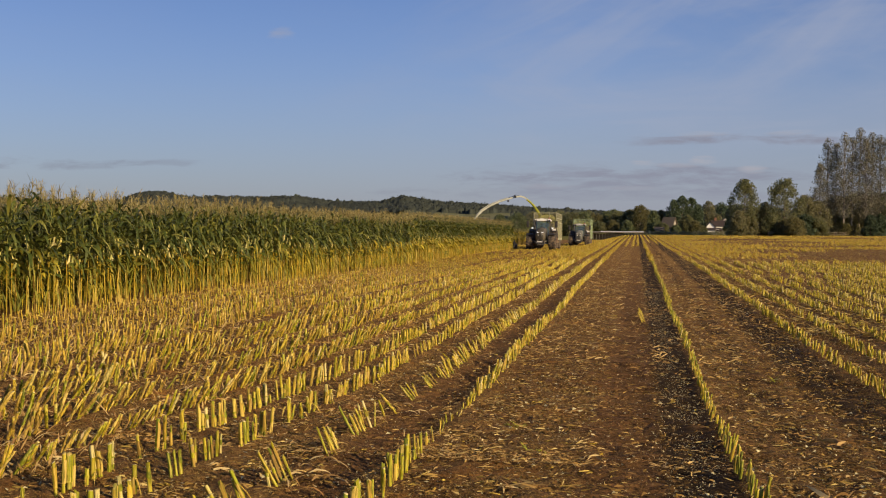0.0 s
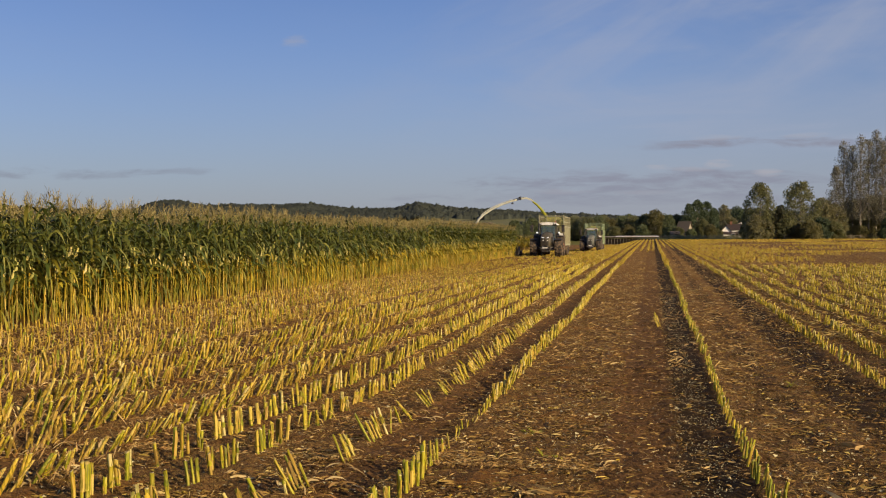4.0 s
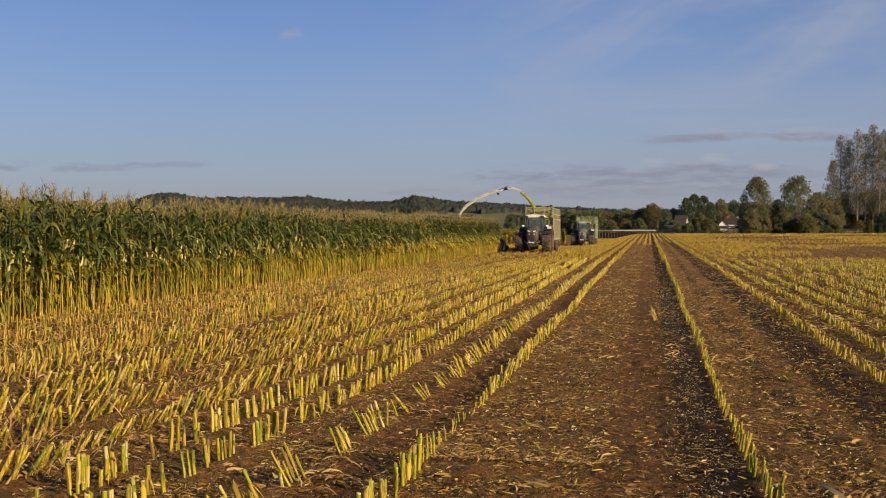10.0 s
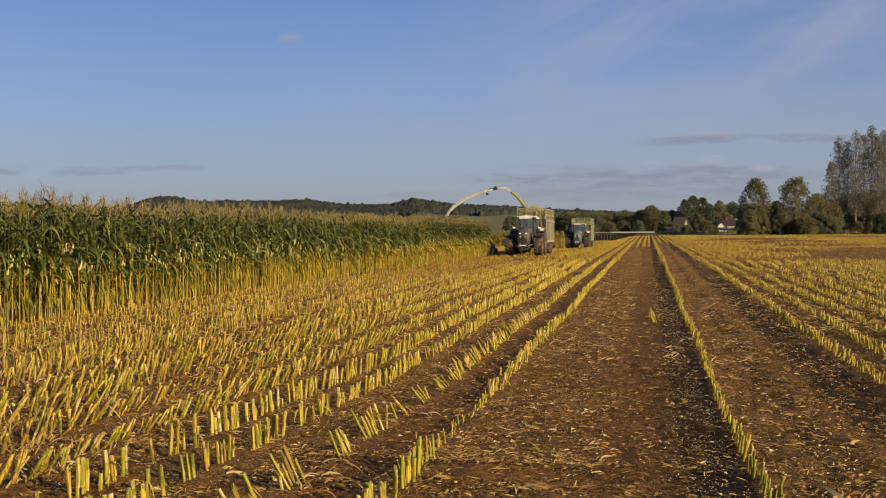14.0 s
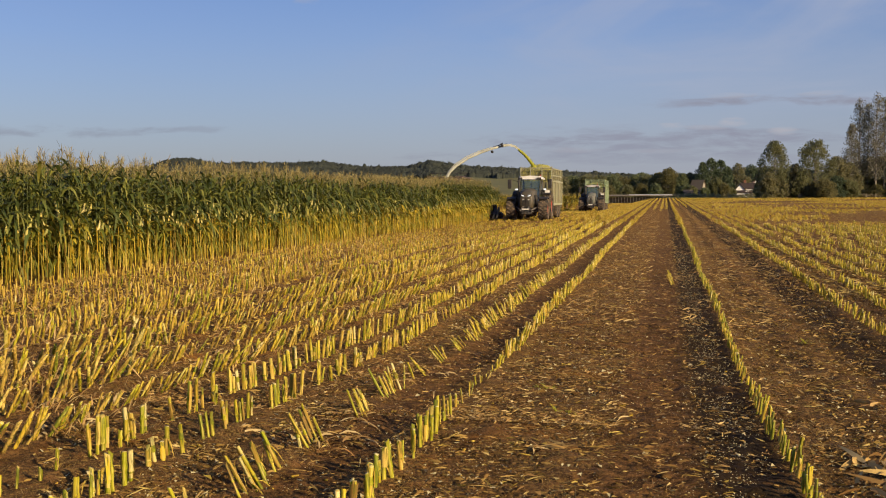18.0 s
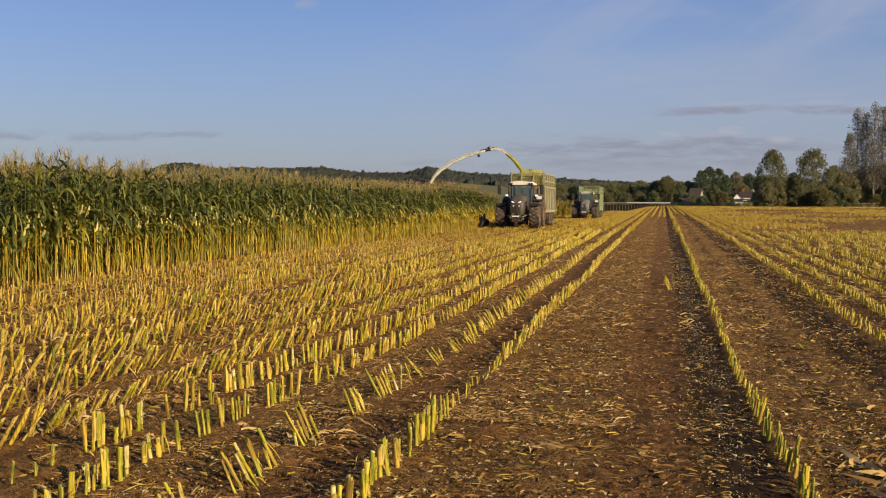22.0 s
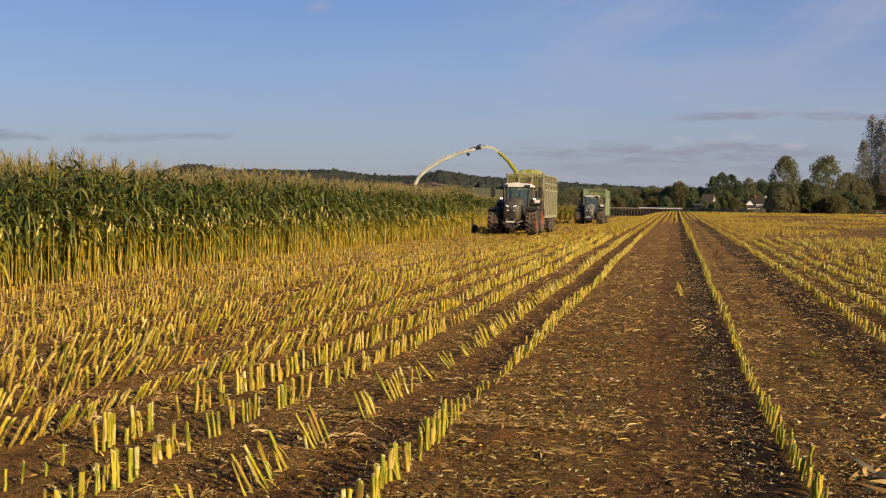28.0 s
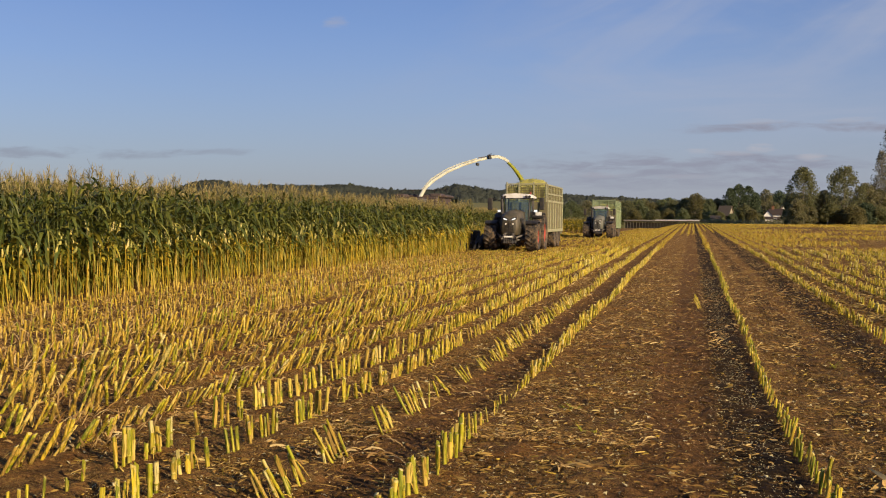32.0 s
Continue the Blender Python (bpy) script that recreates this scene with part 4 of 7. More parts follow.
    wide = [blade((0, 0, 0.04), 0.0, rng.uniform(0.12, 0.32), rng.uniform(0.018, 0.034), rng.uniform(0.0, 0.4), rng.uniform(0.0, 0.3), 2, rng.uniform(-1.0, 1.0), rng.uniform(-1.6, 1.6)) for _ in range(8)]
    tagged(new("maize_litter", mesh_of("maize_litter", *merge([scatter(s, places[k::8]) for k, s in enumerate(wide)]), ["straw"])), "tan maize shreds between the stubble rows farther off", "litter", kind="stuff")
    # golden scraps lie thick among the rows that stand nearest to the crop
    scraps = [blade((0, 0, 0.03), 0.0, rng.uniform(0.08, 0.24), rng.uniform(0.012, 0.026), rng.uniform(0.0, 0.6), rng.uniform(0.0, 0.5), 2, rng.uniform(-1.4, 1.4), rng.uniform(-1.3, 1.3)) for _ in range(10)]
    n = 15000
    y = 14 + 66 * rng.uniform(0, 1, n) ** 1.5
    x = rng.uniform(-12.2, -4.6, n)
    there = (x > -y * 0.85) & (np.abs(x + 7.1) > 0.30) & (np.abs(x + 8.62) > 0.28) & ((x < -7.4) | (rng.uniform(0, 1, n) < 0.4))
    x, y = x[there], y[there]
    n = len(x)
    places = np.stack([x, y, ground_z(x, y) + 0.01, rng.uniform(0, 6.28, n), rng.uniform(0.5, 1.2, n), rng.normal(0, 0.15, n), rng.normal(0, 0.15, n)], 1)
    tagged(new("maize_litter", mesh_of("maize_litter", *merge([scatter(k, places[i::10]) for i, k in enumerate(scraps)]), ["stub_dry"])), "golden leaf scraps lying thick among cut stalks beside the crop", "litter", kind="stuff")
    # larger torn leaves, in drifts between the rows
    for mat, label, each in (("husk", "tan torn pieces of maize leaf in loose drifts on soil", 560), ("brown_leaf", "brown torn pieces of maize leaf in loose drifts on soil", 420)):
        pieces = []
        for _ in range(12):
            scrap = blade((0, 0, 0.02), 0.0, rng.uniform(0.09, 0.24), rng.uniform(0.009, 0.022), rng.uniform(0.0, 0.35), rng.uniform(0.1, 0.5), 4, rng.uniform(-1.4, 1.4), rng.uniform(-1.3, 1.3))
            y = 8 + 54 * rng.uniform(0, 1, each) ** 1.5
            x = rng.uniform(-0.42, 0.42, each) * y - 0.2
            drift = (wave(x, y * 0.4, 0.9, 87) + 0.8 * wave(x, y, 2.3, 88) > rng.uniform(-0.3, 1.0, each)) & (np.abs(x + 2.38) > 0.26) & (np.abs(x + 0.10) > 0.30) & (x > -4.4)
            x, y = x[drift], y[drift]
            m = len(x)
            pieces.append(scatter(scrap, np.stack([x, y, ground_z(x, y) + 0.008, rng.uniform(0, 6.28, m), rng.uniform(0.5, 1.1, m) * (0.55 + 0.45 * np.clip((y - 9) / 10, 0, 1)), rng.normal(0, 0.12, m), rng.normal(0, 0.12, m)], 1)))
        tagged(new("torn_leaves", mesh_of("torn_leaves", *merge(pieces), [mat])), label, "litter", kind="stuff")
    # clods of earth
    clods = [leaf_clod(np.random.RandomState(3 + k)) for k in range(10)]
    places = strewn(9000, 22, 1.5, False)
    places[:, 4] *= 0.45 + 1.3 * rng.uniform(0, 1, len(places)) ** 2.0
    tagged(new("soil_clods", mesh_of("soil_clods", *merge([scatter(c, places[k::10]) for k, c in enumerate(clods)]), ["clod"])), "small crumbly clods of brown earth", "soil", kind="stuff")
    # fine crumbs of earth
    places = strewn(80000, 24, 1.5, False)
    places[:, 4] *= 0.4 + 1.3 * rng.uniform(0, 1, len(places)) ** 1.5
    tagged(new("soil_crumbs", mesh_of("soil_crumbs", *scatter(crumb, places), ["clod"])), "fine dark crumbs of brown earth", "soil", kind="stuff")
    # a few green weeds between the rows
    for x, y in ((-7.45, 12.7), (-7.62, 12.95), (-7.3, 12.5), (-7.11, 27.2), (-7.3, 27.4), (-6.9, 18.8), (1.9, 15.5), (-5.0, 25.5), (-0.9, 9.6), (-1.2, 11.0)):
        weed = thing("weed", pose(x, y, float(ground_z(x, y))), "small tuft of yellow-green weed between stubble rows", "weed", "weeds in the stubble")
        for _ in range(14):
            part("leaf", blade((rng.normal(0, 0.05), rng.normal(0, 0.05), 0.0), rng.uniform(0, 6.28), rng.uniform(0.08, 0.20), 0.022, rng.uniform(0.3, 1.2), rng.uniform(0.4, 1.2), 4, rng.uniform(-0.5, 0.5)), "stub_green", weed)
    # long torn leaves lying about
    for x, y, turn, size in ((1.55, 7.7, 10, 1.5), (1.35, 7.3, 160, 1.3), (1.75, 7.1, 75, 1.2), (-0.95, 8.0, 200, 0.75), (-0.75, 8.1, 20, 0.7), (1.9, 10.6, 5, 1.0), (-3.35, 8.2, 15, 0.9), (-5.1, 11.4, 170, 1.0), (1.45, 8.0, 300, 1.3), (-0.35, 9.4, 95, 0.6)):
        torn = merge([blade((rng.normal(0, 0.05), rng.normal(0, 0.05), 0.02), rng.uniform(0, 6.28), rng.uniform(0.12, 0.38), rng.uniform(0.010, 0.036), rng.uniform(0.0, 0.3), rng.uniform(0.05, 0.35), 5, rng.uniform(-1.6, 1.6), rng.uniform(-1.2, 1.2)) for _ in range(13)])
        ob = new("torn_leaf", mesh_of("torn_leaf", *torn, ["husk"]))
        ob.matrix_basis = pose(x, y, float(ground_z(x, y)) + 0.005, 0, 0, turn) @ Matrix.Scale(size, 4)
        tagged(ob, "torn dry maize leaf lying on the soil", "leaf litter", "torn leaves on the ground")


def leaf_clod(r):
    """A crumb of earth: a squashed uneven lump."""
    v, q = tube([(0, 0, -0.004), (0, 0, 0.003), (0, 0, 0.008)], [0.013, 0.014, 0.006], 6)
    return v * (1 + r.normal(0, 0.30, v.shape)) * (r.uniform(0.7, 1.5), r.uniform(0.7, 1.3), r.uniform(0.6, 1.1)), q


build_litter()


# ---- standing maize ----
def maize_shape(seed, light=False, foot=0.74):
    """One ripe maize plant: {part: [(verts, quads), ...]}. light leaves the far ones fewer leaves; foot is where the leaves begin."""
    r = np.random.RandomState(seed)
    h = r.uniform(2.20, 2.46)
    bend = r.uniform(-0.06, 0.06, 2)
    line = lambda z: (bend[0] * (z / h) ** 2, bend[1] * (z / h) ** 2, z)
    sides = 4 if light else 5
    out = {"stalk": [tube([line(-0.05), line(0.5), line(0.52), line(0.78), line(0.80), line(1.08)], [0.0125, 0.0115, 0.014, 0.011, 0.0135, 0.0105], sides, False)],
           "upper_stalk": [tube([line(1.08), line(1.7), line(h)], [0.0115, 0.009, 0.004], 4)], "leaf": [], "low_leaf": [], "dry_leaf": [], "tassel": [], "ear": []}
    plane = r.uniform(0, 6.28)
    n = 12 if light else 17
    segs = 3 if light else 4
    for i in range(n):
        k = i / (n - 1)
        z = foot + (h - 0.22 - foot) * k
        a = plane + math.pi * (i % 2) + r.normal(0, 0.5)
        big = 1.0 - 1.35 * max(k - 0.5, 0) - 1.5 * max(0.32 - k, 0)
        yellow = r.uniform() < (0.55 - 1.9 * k)
        length = r.uniform(0.52, 0.92) * big * (0.5 if yellow else 0.62 if z < 1.3 else 0.82 if z < 1.7 else 1.0)
        up, hang = (r.uniform(0.8, 1.8) + 0.3 * k, r.uniform(1.2, 2.5) - 0.3 * k) if k > 0.66 else (r.uniform(0.4, 1.5), r.uniform(0.8, 1.9)) if k > 0.2 else (r.uniform(0.0, 0.9), r.uniform(0.4, 1.4))
        leaf = blade(line(z), a, length, r.uniform(0.075, 0.125) * (0.7 if yellow else 1.0) * (1.0 - 0.35 * k), up, hang, segs, r.uniform(-1.1, 1.1), r.uniform(-0.6, 0.6))
        out["dry_leaf" if yellow else "leaf" if z > 1.22 else "low_leaf"].append(leaf)
    for _ in range(3 if light else 6):
        z = r.uniform(0.35, 1.05)
        out["dry_leaf"].append(blade(line(z), r.uniform(0, 6.28), r.uniform(0.10, 0.26), r.uniform(0.02, 0.045), r.uniform(-0.6, 0.5), r.uniform(1.4, 3.0), 3, r.uniform(-1.5, 1.5), 0.4))
    top = line(h)
    spikes = []
    for _ in range(13 if light else 20):
        a = r.uniform(0, 6.28)
        spikes.append(blade((top[0], top[1], h - r.uniform(-0.04, 0.16)), a, r.uniform(0.09, 0.19), 0.016, r.uniform(1.0, 2.4), r.uniform(0.6, 1.8), 2, r.uniform(-1, 1)))
    spikes.append(tube([(top[0], top[1], h - 0.05), (top[0] + r.normal(0, 0.02), top[1], h + 0.15)], [0.007, 0.003], 3))
    out["tassel"].append(merge(spikes))
    z, a = r.uniform(0.9, 1.3), plane + r.normal(0, 0.4)
    p = Vector(line(z))
    out["ear"].append(tube([p, p + Vector((math.cos(a) * 0.06, math.sin(a) * 0.06, 0.07)), p + Vector((math.cos(a) * 0.09, math.sin(a) * 0.09, 0.22))], [0.014, 0.034, 0.012], 6))
    return out


PARTS = {"stalk": "stalk", "upper_stalk": "leaf", "leaf": "leaf", "low_leaf": "ripe_leaf", "dry_leaf": "dry", "tassel": "tassel", "ear": "ear"}
PLANTS = [maize_shape(s) for s in range(12)]
LIGHT = [maize_shape(s, True) for s in range(50, 58)]
LEAFY = [maize_shape(s, True, 0.36) for s in range(70, 78)]    # low leaves added to inner rows, to darken the gaps behind the edge stalks
PLANT_MESHES = [[(key, mesh_of(key, *pair, [PARTS[key]])) for key, pairs in plant.items() for pair in pairs] for plant in PLANTS]


def maize_places(xs, near, far, step):
    out = []
    for x in xs:
        y = np.arange(near, far, step)
        y = y + rng.uniform(-0.3, 0.3, len(y)) * step
        px = x + edge_x(y) + rng.normal(0, 0.035, len(y))
        size = (1.02 + 0.02 * np.clip((y - 20) / 40, 0, 1) + 0.10 * np.clip((y - 60) / 45, 0, 1) + 0.04 * wave(px, y, 5.0, 9)) * rng.uniform(0.93, 1.06, len(y))
        out.append(np.stack([px, y, ground_z(px, y), rng.uniform(0, 6.28, len(y)), size, rng.normal(0, 0.035, len(y)), rng.normal(0, 0.035, len(y))], 1))
    return np.concatenate(out)


def maize_mesh(name, shapes, places, seed, blades="leaf", low="ripe_leaf"):
    """Many plants in one mesh with a slot for each kind of surface."""
    pick = np.random.RandomState(seed).randint(0, len(shapes), len(places))
    pieces, slots = [], []
    keys = list(PARTS)
    for k, shape in enumerate(shapes):
        mine = places[pick == k]
        if len(mine):
            for key, pairs in [entry for entry in shape.items() if entry[1]]:
                pieces.append(scatter(merge(pairs), mine))
                slots.append(np.full(len(pieces[-1][1]), keys.index(key)))
    return mesh_of(name, *merge(pieces), [blades if key == "leaf" else low if key == "low_leaf" else PARTS[key] for key in keys], np.concatenate(slots))


CUT_FROM = 58.0     # from here on the crop is mown in these seconds
EDGE = -12.4
BLOCK_FROM = 156.0  # where the uncut block beyond the mown strip begins


def edge_x(y):
    """How the open edge of the crop draws away from the stubble in the distance."""
    return -0.5 * np.clip((np.asarray(y, float) - 60) / 30, 0, 1)


def build_maize():
    # the plants along the open edge stand one by one
    for p in maize_places([EDGE], 17.0, 42.0, 0.14):
        plant = thing("maize_plant", pose(p[0], p[1], p[2], math.degrees(p[5]), math.degrees(p[6]), math.degrees(p[3])) @ Matrix.Scale(p[4], 4), "tall ripe maize plant with yellow lower leaves and a tassel", "maize plant", "maize plants along the crop edge")
        for key, me in PLANT_MESHES[int(rng.randint(len(PLANT_MESHES)))]:
            ob = new(key, me)
            ob.parent = plant
    tagged(new("maize_crop", maize_mesh("maize_crop", PLANTS, maize_places([EDGE - 0.75 * i for i in range(1, 2)], 14.0, CUT_FROM, 0.14), 1)),
           "dense stand of ripe maize with green tops and golden stalks", "maize crop", kind="stuff")
    farther = maize_places([EDGE], 42.14, CUT_FROM, 0.14)
    golden = rng.uniform(42, 60, len(farther)) < farther[:, 1]
    tagged(new("maize_crop", maize_mesh("maize_crop", PLANTS, farther[~golden], 4)), "edge plants of a dense maize stand", "maize crop", kind="stuff")
    tagged(new("maize_crop", maize_mesh("maize_crop", PLANTS, farther[golden], 5, "leaf", "gold_leaf")), "edge plants of maize with golden lower leaves", "maize crop", kind="stuff")
    tagged(new("maize_crop", maize_mesh("maize_crop", LEAFY, maize_places([EDGE - 0.75 * i for i in range(2, 9)], 14.0, CUT_FROM, 0.15), 2, "leaf", "leaf")),
           "inner rows of a dense stand of ripe maize", "maize crop", kind="stuff")
    tagged(new("maize_crop", maize_mesh("maize_crop", LIGHT, maize_places([EDGE - 6.2 - 0.75 * i for i in range(4)], 30.0, 124.0, 0.16), 3)),
           "standing maize behind the mown strip", "maize crop", kind="stuff")
    # the uncut block at the far end of the mown strip
    block = maize_places([-11.9 - 0.75 * i for i in range(38)], BLOCK_FROM, BLOCK_FROM + 6.0, 0.2)
    block[:, 4] *= 0.80
    tagged(new("maize_crop", maize_mesh("maize_crop", LIGHT, block, 6, "gold_leaf", "gold_leaf")),
           "uncut block of ripe yellowing maize at the far end of the strip", "maize crop", kind="stuff")


build_maize()

# ---- trees, hills and houses round the field ----
def box(x0, x1, y0, y1, z0, z1, bevel=0.0, taper=0.0):
    """A block with slightly cut edges; taper draws its top in."""
    b = min(bevel, (x1 - x0) / 3, (y1 - y0) / 3, (z1 - z0) / 3)
    rings = [(z0, b, 0.0), (z0 + b, 0.0, 0.0), (z1 - b, 0.0, taper), (z1, b, taper)] if b > 0 else [(z0, 0, 0), (z1, 0, taper)]
    vs, qs = [], []
    for z, d, t in rings:
        a0, a1, c0, c1 = x0 + d + t, x1 - d - t, y0 + d + t, y1 - d - t
        e = max(b - d, 0) if b > 0 else 0
        vs += [(a0 + e, c0, z), (a1 - e, c0, z), (a1, c0 + e, z), (a1, c1 - e, z), (a1 - e, c1, z), (a0 + e, c1, z), (a0, c1 - e, z), (a0, c0 + e, z)] if b > 0 else [(a0, c0, z), (a1, c0, z), (a1, c1, z), (a0, c1, z)]
    n = 8 if b > 0 else 4
    for i in range(len(rings) - 1):
        for k in range(n):
            p, q = i * n + k, i * n + (k + 1) % n
            qs.append((p, q, q + n, p + n))
    top = (len(rings) - 1) * n
    if n == 4:
        qs += [(3, 2, 1, 0), (top, top + 1, top + 2, top + 3)]
    else:
        for s, flip in ((0, True), (top, False)):
            for f in ((0, 1, 2, 3), (0, 3, 4, 7), (7, 4, 5, 6)):
                f = tuple(s + k for k in f)
                qs.append(f[::-1] if flip else f)
    return np.array(vs), np.array(qs)


def prism(profile, x0, x1):
    """A closed outline of (y, z) drawn out along x."""
    n = len(profile)
    vs = [(x0, y, z) for y, z in profile] + [(x1, y, z) for y, z in profile]
    qs = [(k, (k + 1) % n, n + (k + 1) % n, n + k) for k in range(n)]
    cy, cz = sum(p[0] for p in profile) / n, sum(p[1] for p in profile) / n
    vs += [(x0, cy, cz), (x1, cy, cz)]
    qs += [((k + 1) % n, k, 2 * n, 2 * n) for k in range(n)] + [(n + k, n + (k + 1) % n, 2 * n + 1, 2 * n + 1) for k in range(n)]
    return np.array(vs), np.array(qs)


def swapped(pair):
    """The same shape with x and y exchanged."""
    v, q = pair
    return v[:, [1, 0, 2]] * 1.0, q[:, ::-1]


def leaf_cloud(r, centres, radius, count, size):
    """Clumps of small leaf sprays, as quads that face all ways."""
    c = np.repeat(centres, count, 0)
    n = len(c)
    off = r.normal(0, 1, (n, 3))
    off = off / np.linalg.norm(off, axis=1)[:, None] * (radius * r.uniform(0.3, 1.0, n) ** 0.5)[:, None]
    p = c + off
    a = r.normal(0, 1, (n, 3))
    a /= np.linalg.norm(a, axis=1)[:, None]
    b = np.cross(a, r.normal(0, 1, (n, 3)))
    b /= np.linalg.norm(b, axis=1)[:, None]
    s = (size * r.uniform(0.6, 1.3, n))[:, None]
    vs = np.stack([p - a * s, p - b * s * 0.6, p + a * s, p + b * s * 0.6], 1).reshape(-1, 3)
    return vs, np.arange(4 * n).reshape(-1, 4)


def tree(x, y, height, width, kind, seed, base=0.0, label=""):
    """A tree of trunk, limbs and a crown of leaf sprays with gaps; base is where the crown begins, as a share of the height."""
    r = np.random.RandomState(seed)
    words = {"round": ("green_tree", "broad green tree with a rounded, uneven crown"), "yellow": ("yellow_tree", "tree turning yellow-green in early autumn"),
             "brown": ("brown_tree", "tree with thin brownish autumn leaves"), "dark": ("dark_tree", "dense dark green tree"), "evergreen": ("evergreen", "dense dark evergreen tree"),
             "poplar": ("poplar", "tall slender poplar with sparse silvery leaves")}
    mat, text = words[kind]
    ob = thing("poplar_tree" if kind == "poplar" else "tree", pose(x, y, float(ground_z(x, y)) - 0.1, 0, 0, r.uniform(0, 360)), label or text, "tree", "trees along the field edge")
    slim = kind == "poplar"
    trunk = tube([(0, 0, 0), (r.normal(0, 0.1), r.normal(0, 0.1), height * 0.45), (r.normal(0, 0.2), 0, height * 0.92)], [k * height for k in ((0.008, 0.006, 0.002) if slim else (0.018, 0.012, 0.003))], 7)
    part("trunk", trunk, "pale_bark" if slim else "bark", ob)
    lo = height * base
    lobes = r.uniform(0, 6.28, 5)
    centres = []
    for _ in range(250 if slim else 190):
        h, a = r.uniform(0.0, 1.0), r.uniform(0, 6.28)
        if slim:
            reach = width * 0.5 * (1 - h) ** 0.45 * min(1.0, 0.5 + 1.6 * h) * r.uniform(0.65, 1.3)
        elif kind == "evergreen":
            reach = width * 0.5 * (1.0 - h ** 2.6) ** 0.5 * (0.86 + 0.14 * math.sin(11 * h + lobes[0]))
        else:
            reach = width * 0.5 * math.sqrt(max(1 - (2 * h - 0.85) ** 2 / 1.33, 0.02))
        # bulges round the crown
        reach *= 0.86 + 0.10 * math.sin(3 * a + lobes[1] + 5 * h) + 0.09 * math.sin(5 * a + lobes[2] - 9 * h)
        d = reach * r.uniform(0.15, 1.0) ** 0.4
        centres.append((d * math.cos(a), d * math.sin(a), lo + (height * 0.97 - lo) * h))
    centres = np.array(centres)
    branches = []
    for c in centres[::5]:
        z0 = max(c[2] - (0.10 if slim else 0.18) * height, height * 0.12)
        branches.append(tube([(0, 0, z0), (c[0] * 0.5, c[1] * 0.5, (z0 + c[2]) / 2 + 0.3), tuple(c)], [k * height * (0.6 if slim else 1.0) for k in (0.0035, 0.0025, 0.001)], 4))
    part("branching", merge(branches), "pale_bark" if slim else "bark", ob)
    if slim:
        cloud = leaf_cloud(r, centres, width * 0.10, 24, 0.15)
    else:
        cloud = leaf_cloud(r, centres, width * 0.105, 36, 0.19 + width * 0.0045)
    part("crown", cloud, mat, ob)
    return ob


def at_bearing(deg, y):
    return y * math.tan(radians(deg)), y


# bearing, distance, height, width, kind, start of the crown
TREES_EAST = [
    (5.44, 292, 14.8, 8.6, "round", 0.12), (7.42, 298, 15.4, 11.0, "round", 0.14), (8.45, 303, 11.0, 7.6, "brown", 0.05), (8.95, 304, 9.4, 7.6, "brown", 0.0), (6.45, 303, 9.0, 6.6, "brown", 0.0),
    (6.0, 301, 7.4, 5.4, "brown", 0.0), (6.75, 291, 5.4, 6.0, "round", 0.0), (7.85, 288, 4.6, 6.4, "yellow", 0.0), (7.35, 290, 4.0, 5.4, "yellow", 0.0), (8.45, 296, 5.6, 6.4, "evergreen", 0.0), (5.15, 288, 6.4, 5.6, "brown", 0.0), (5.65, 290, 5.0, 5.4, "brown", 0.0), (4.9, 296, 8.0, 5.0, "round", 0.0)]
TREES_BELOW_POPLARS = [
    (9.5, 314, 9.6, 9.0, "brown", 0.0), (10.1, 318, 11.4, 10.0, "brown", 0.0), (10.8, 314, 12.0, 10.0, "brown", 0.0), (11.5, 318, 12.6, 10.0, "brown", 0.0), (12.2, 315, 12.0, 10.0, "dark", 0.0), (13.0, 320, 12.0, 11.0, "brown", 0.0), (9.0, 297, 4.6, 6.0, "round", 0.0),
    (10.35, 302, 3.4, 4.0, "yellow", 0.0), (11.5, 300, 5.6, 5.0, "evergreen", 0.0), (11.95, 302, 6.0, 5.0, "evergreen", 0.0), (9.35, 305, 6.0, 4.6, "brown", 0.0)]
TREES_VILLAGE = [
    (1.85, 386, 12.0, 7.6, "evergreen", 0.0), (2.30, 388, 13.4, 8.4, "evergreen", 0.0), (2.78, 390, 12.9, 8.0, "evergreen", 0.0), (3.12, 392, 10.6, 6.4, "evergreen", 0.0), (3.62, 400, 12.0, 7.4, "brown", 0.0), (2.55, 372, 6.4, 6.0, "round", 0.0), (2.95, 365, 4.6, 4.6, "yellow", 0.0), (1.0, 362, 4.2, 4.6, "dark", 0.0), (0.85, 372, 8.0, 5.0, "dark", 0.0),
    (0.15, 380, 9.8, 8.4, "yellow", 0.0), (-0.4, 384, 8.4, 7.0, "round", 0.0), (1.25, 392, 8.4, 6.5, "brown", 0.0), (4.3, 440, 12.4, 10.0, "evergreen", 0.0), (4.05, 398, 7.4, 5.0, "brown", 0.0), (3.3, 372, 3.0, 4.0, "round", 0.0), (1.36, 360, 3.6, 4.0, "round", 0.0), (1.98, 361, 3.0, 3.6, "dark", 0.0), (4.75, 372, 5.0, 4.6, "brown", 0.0)]
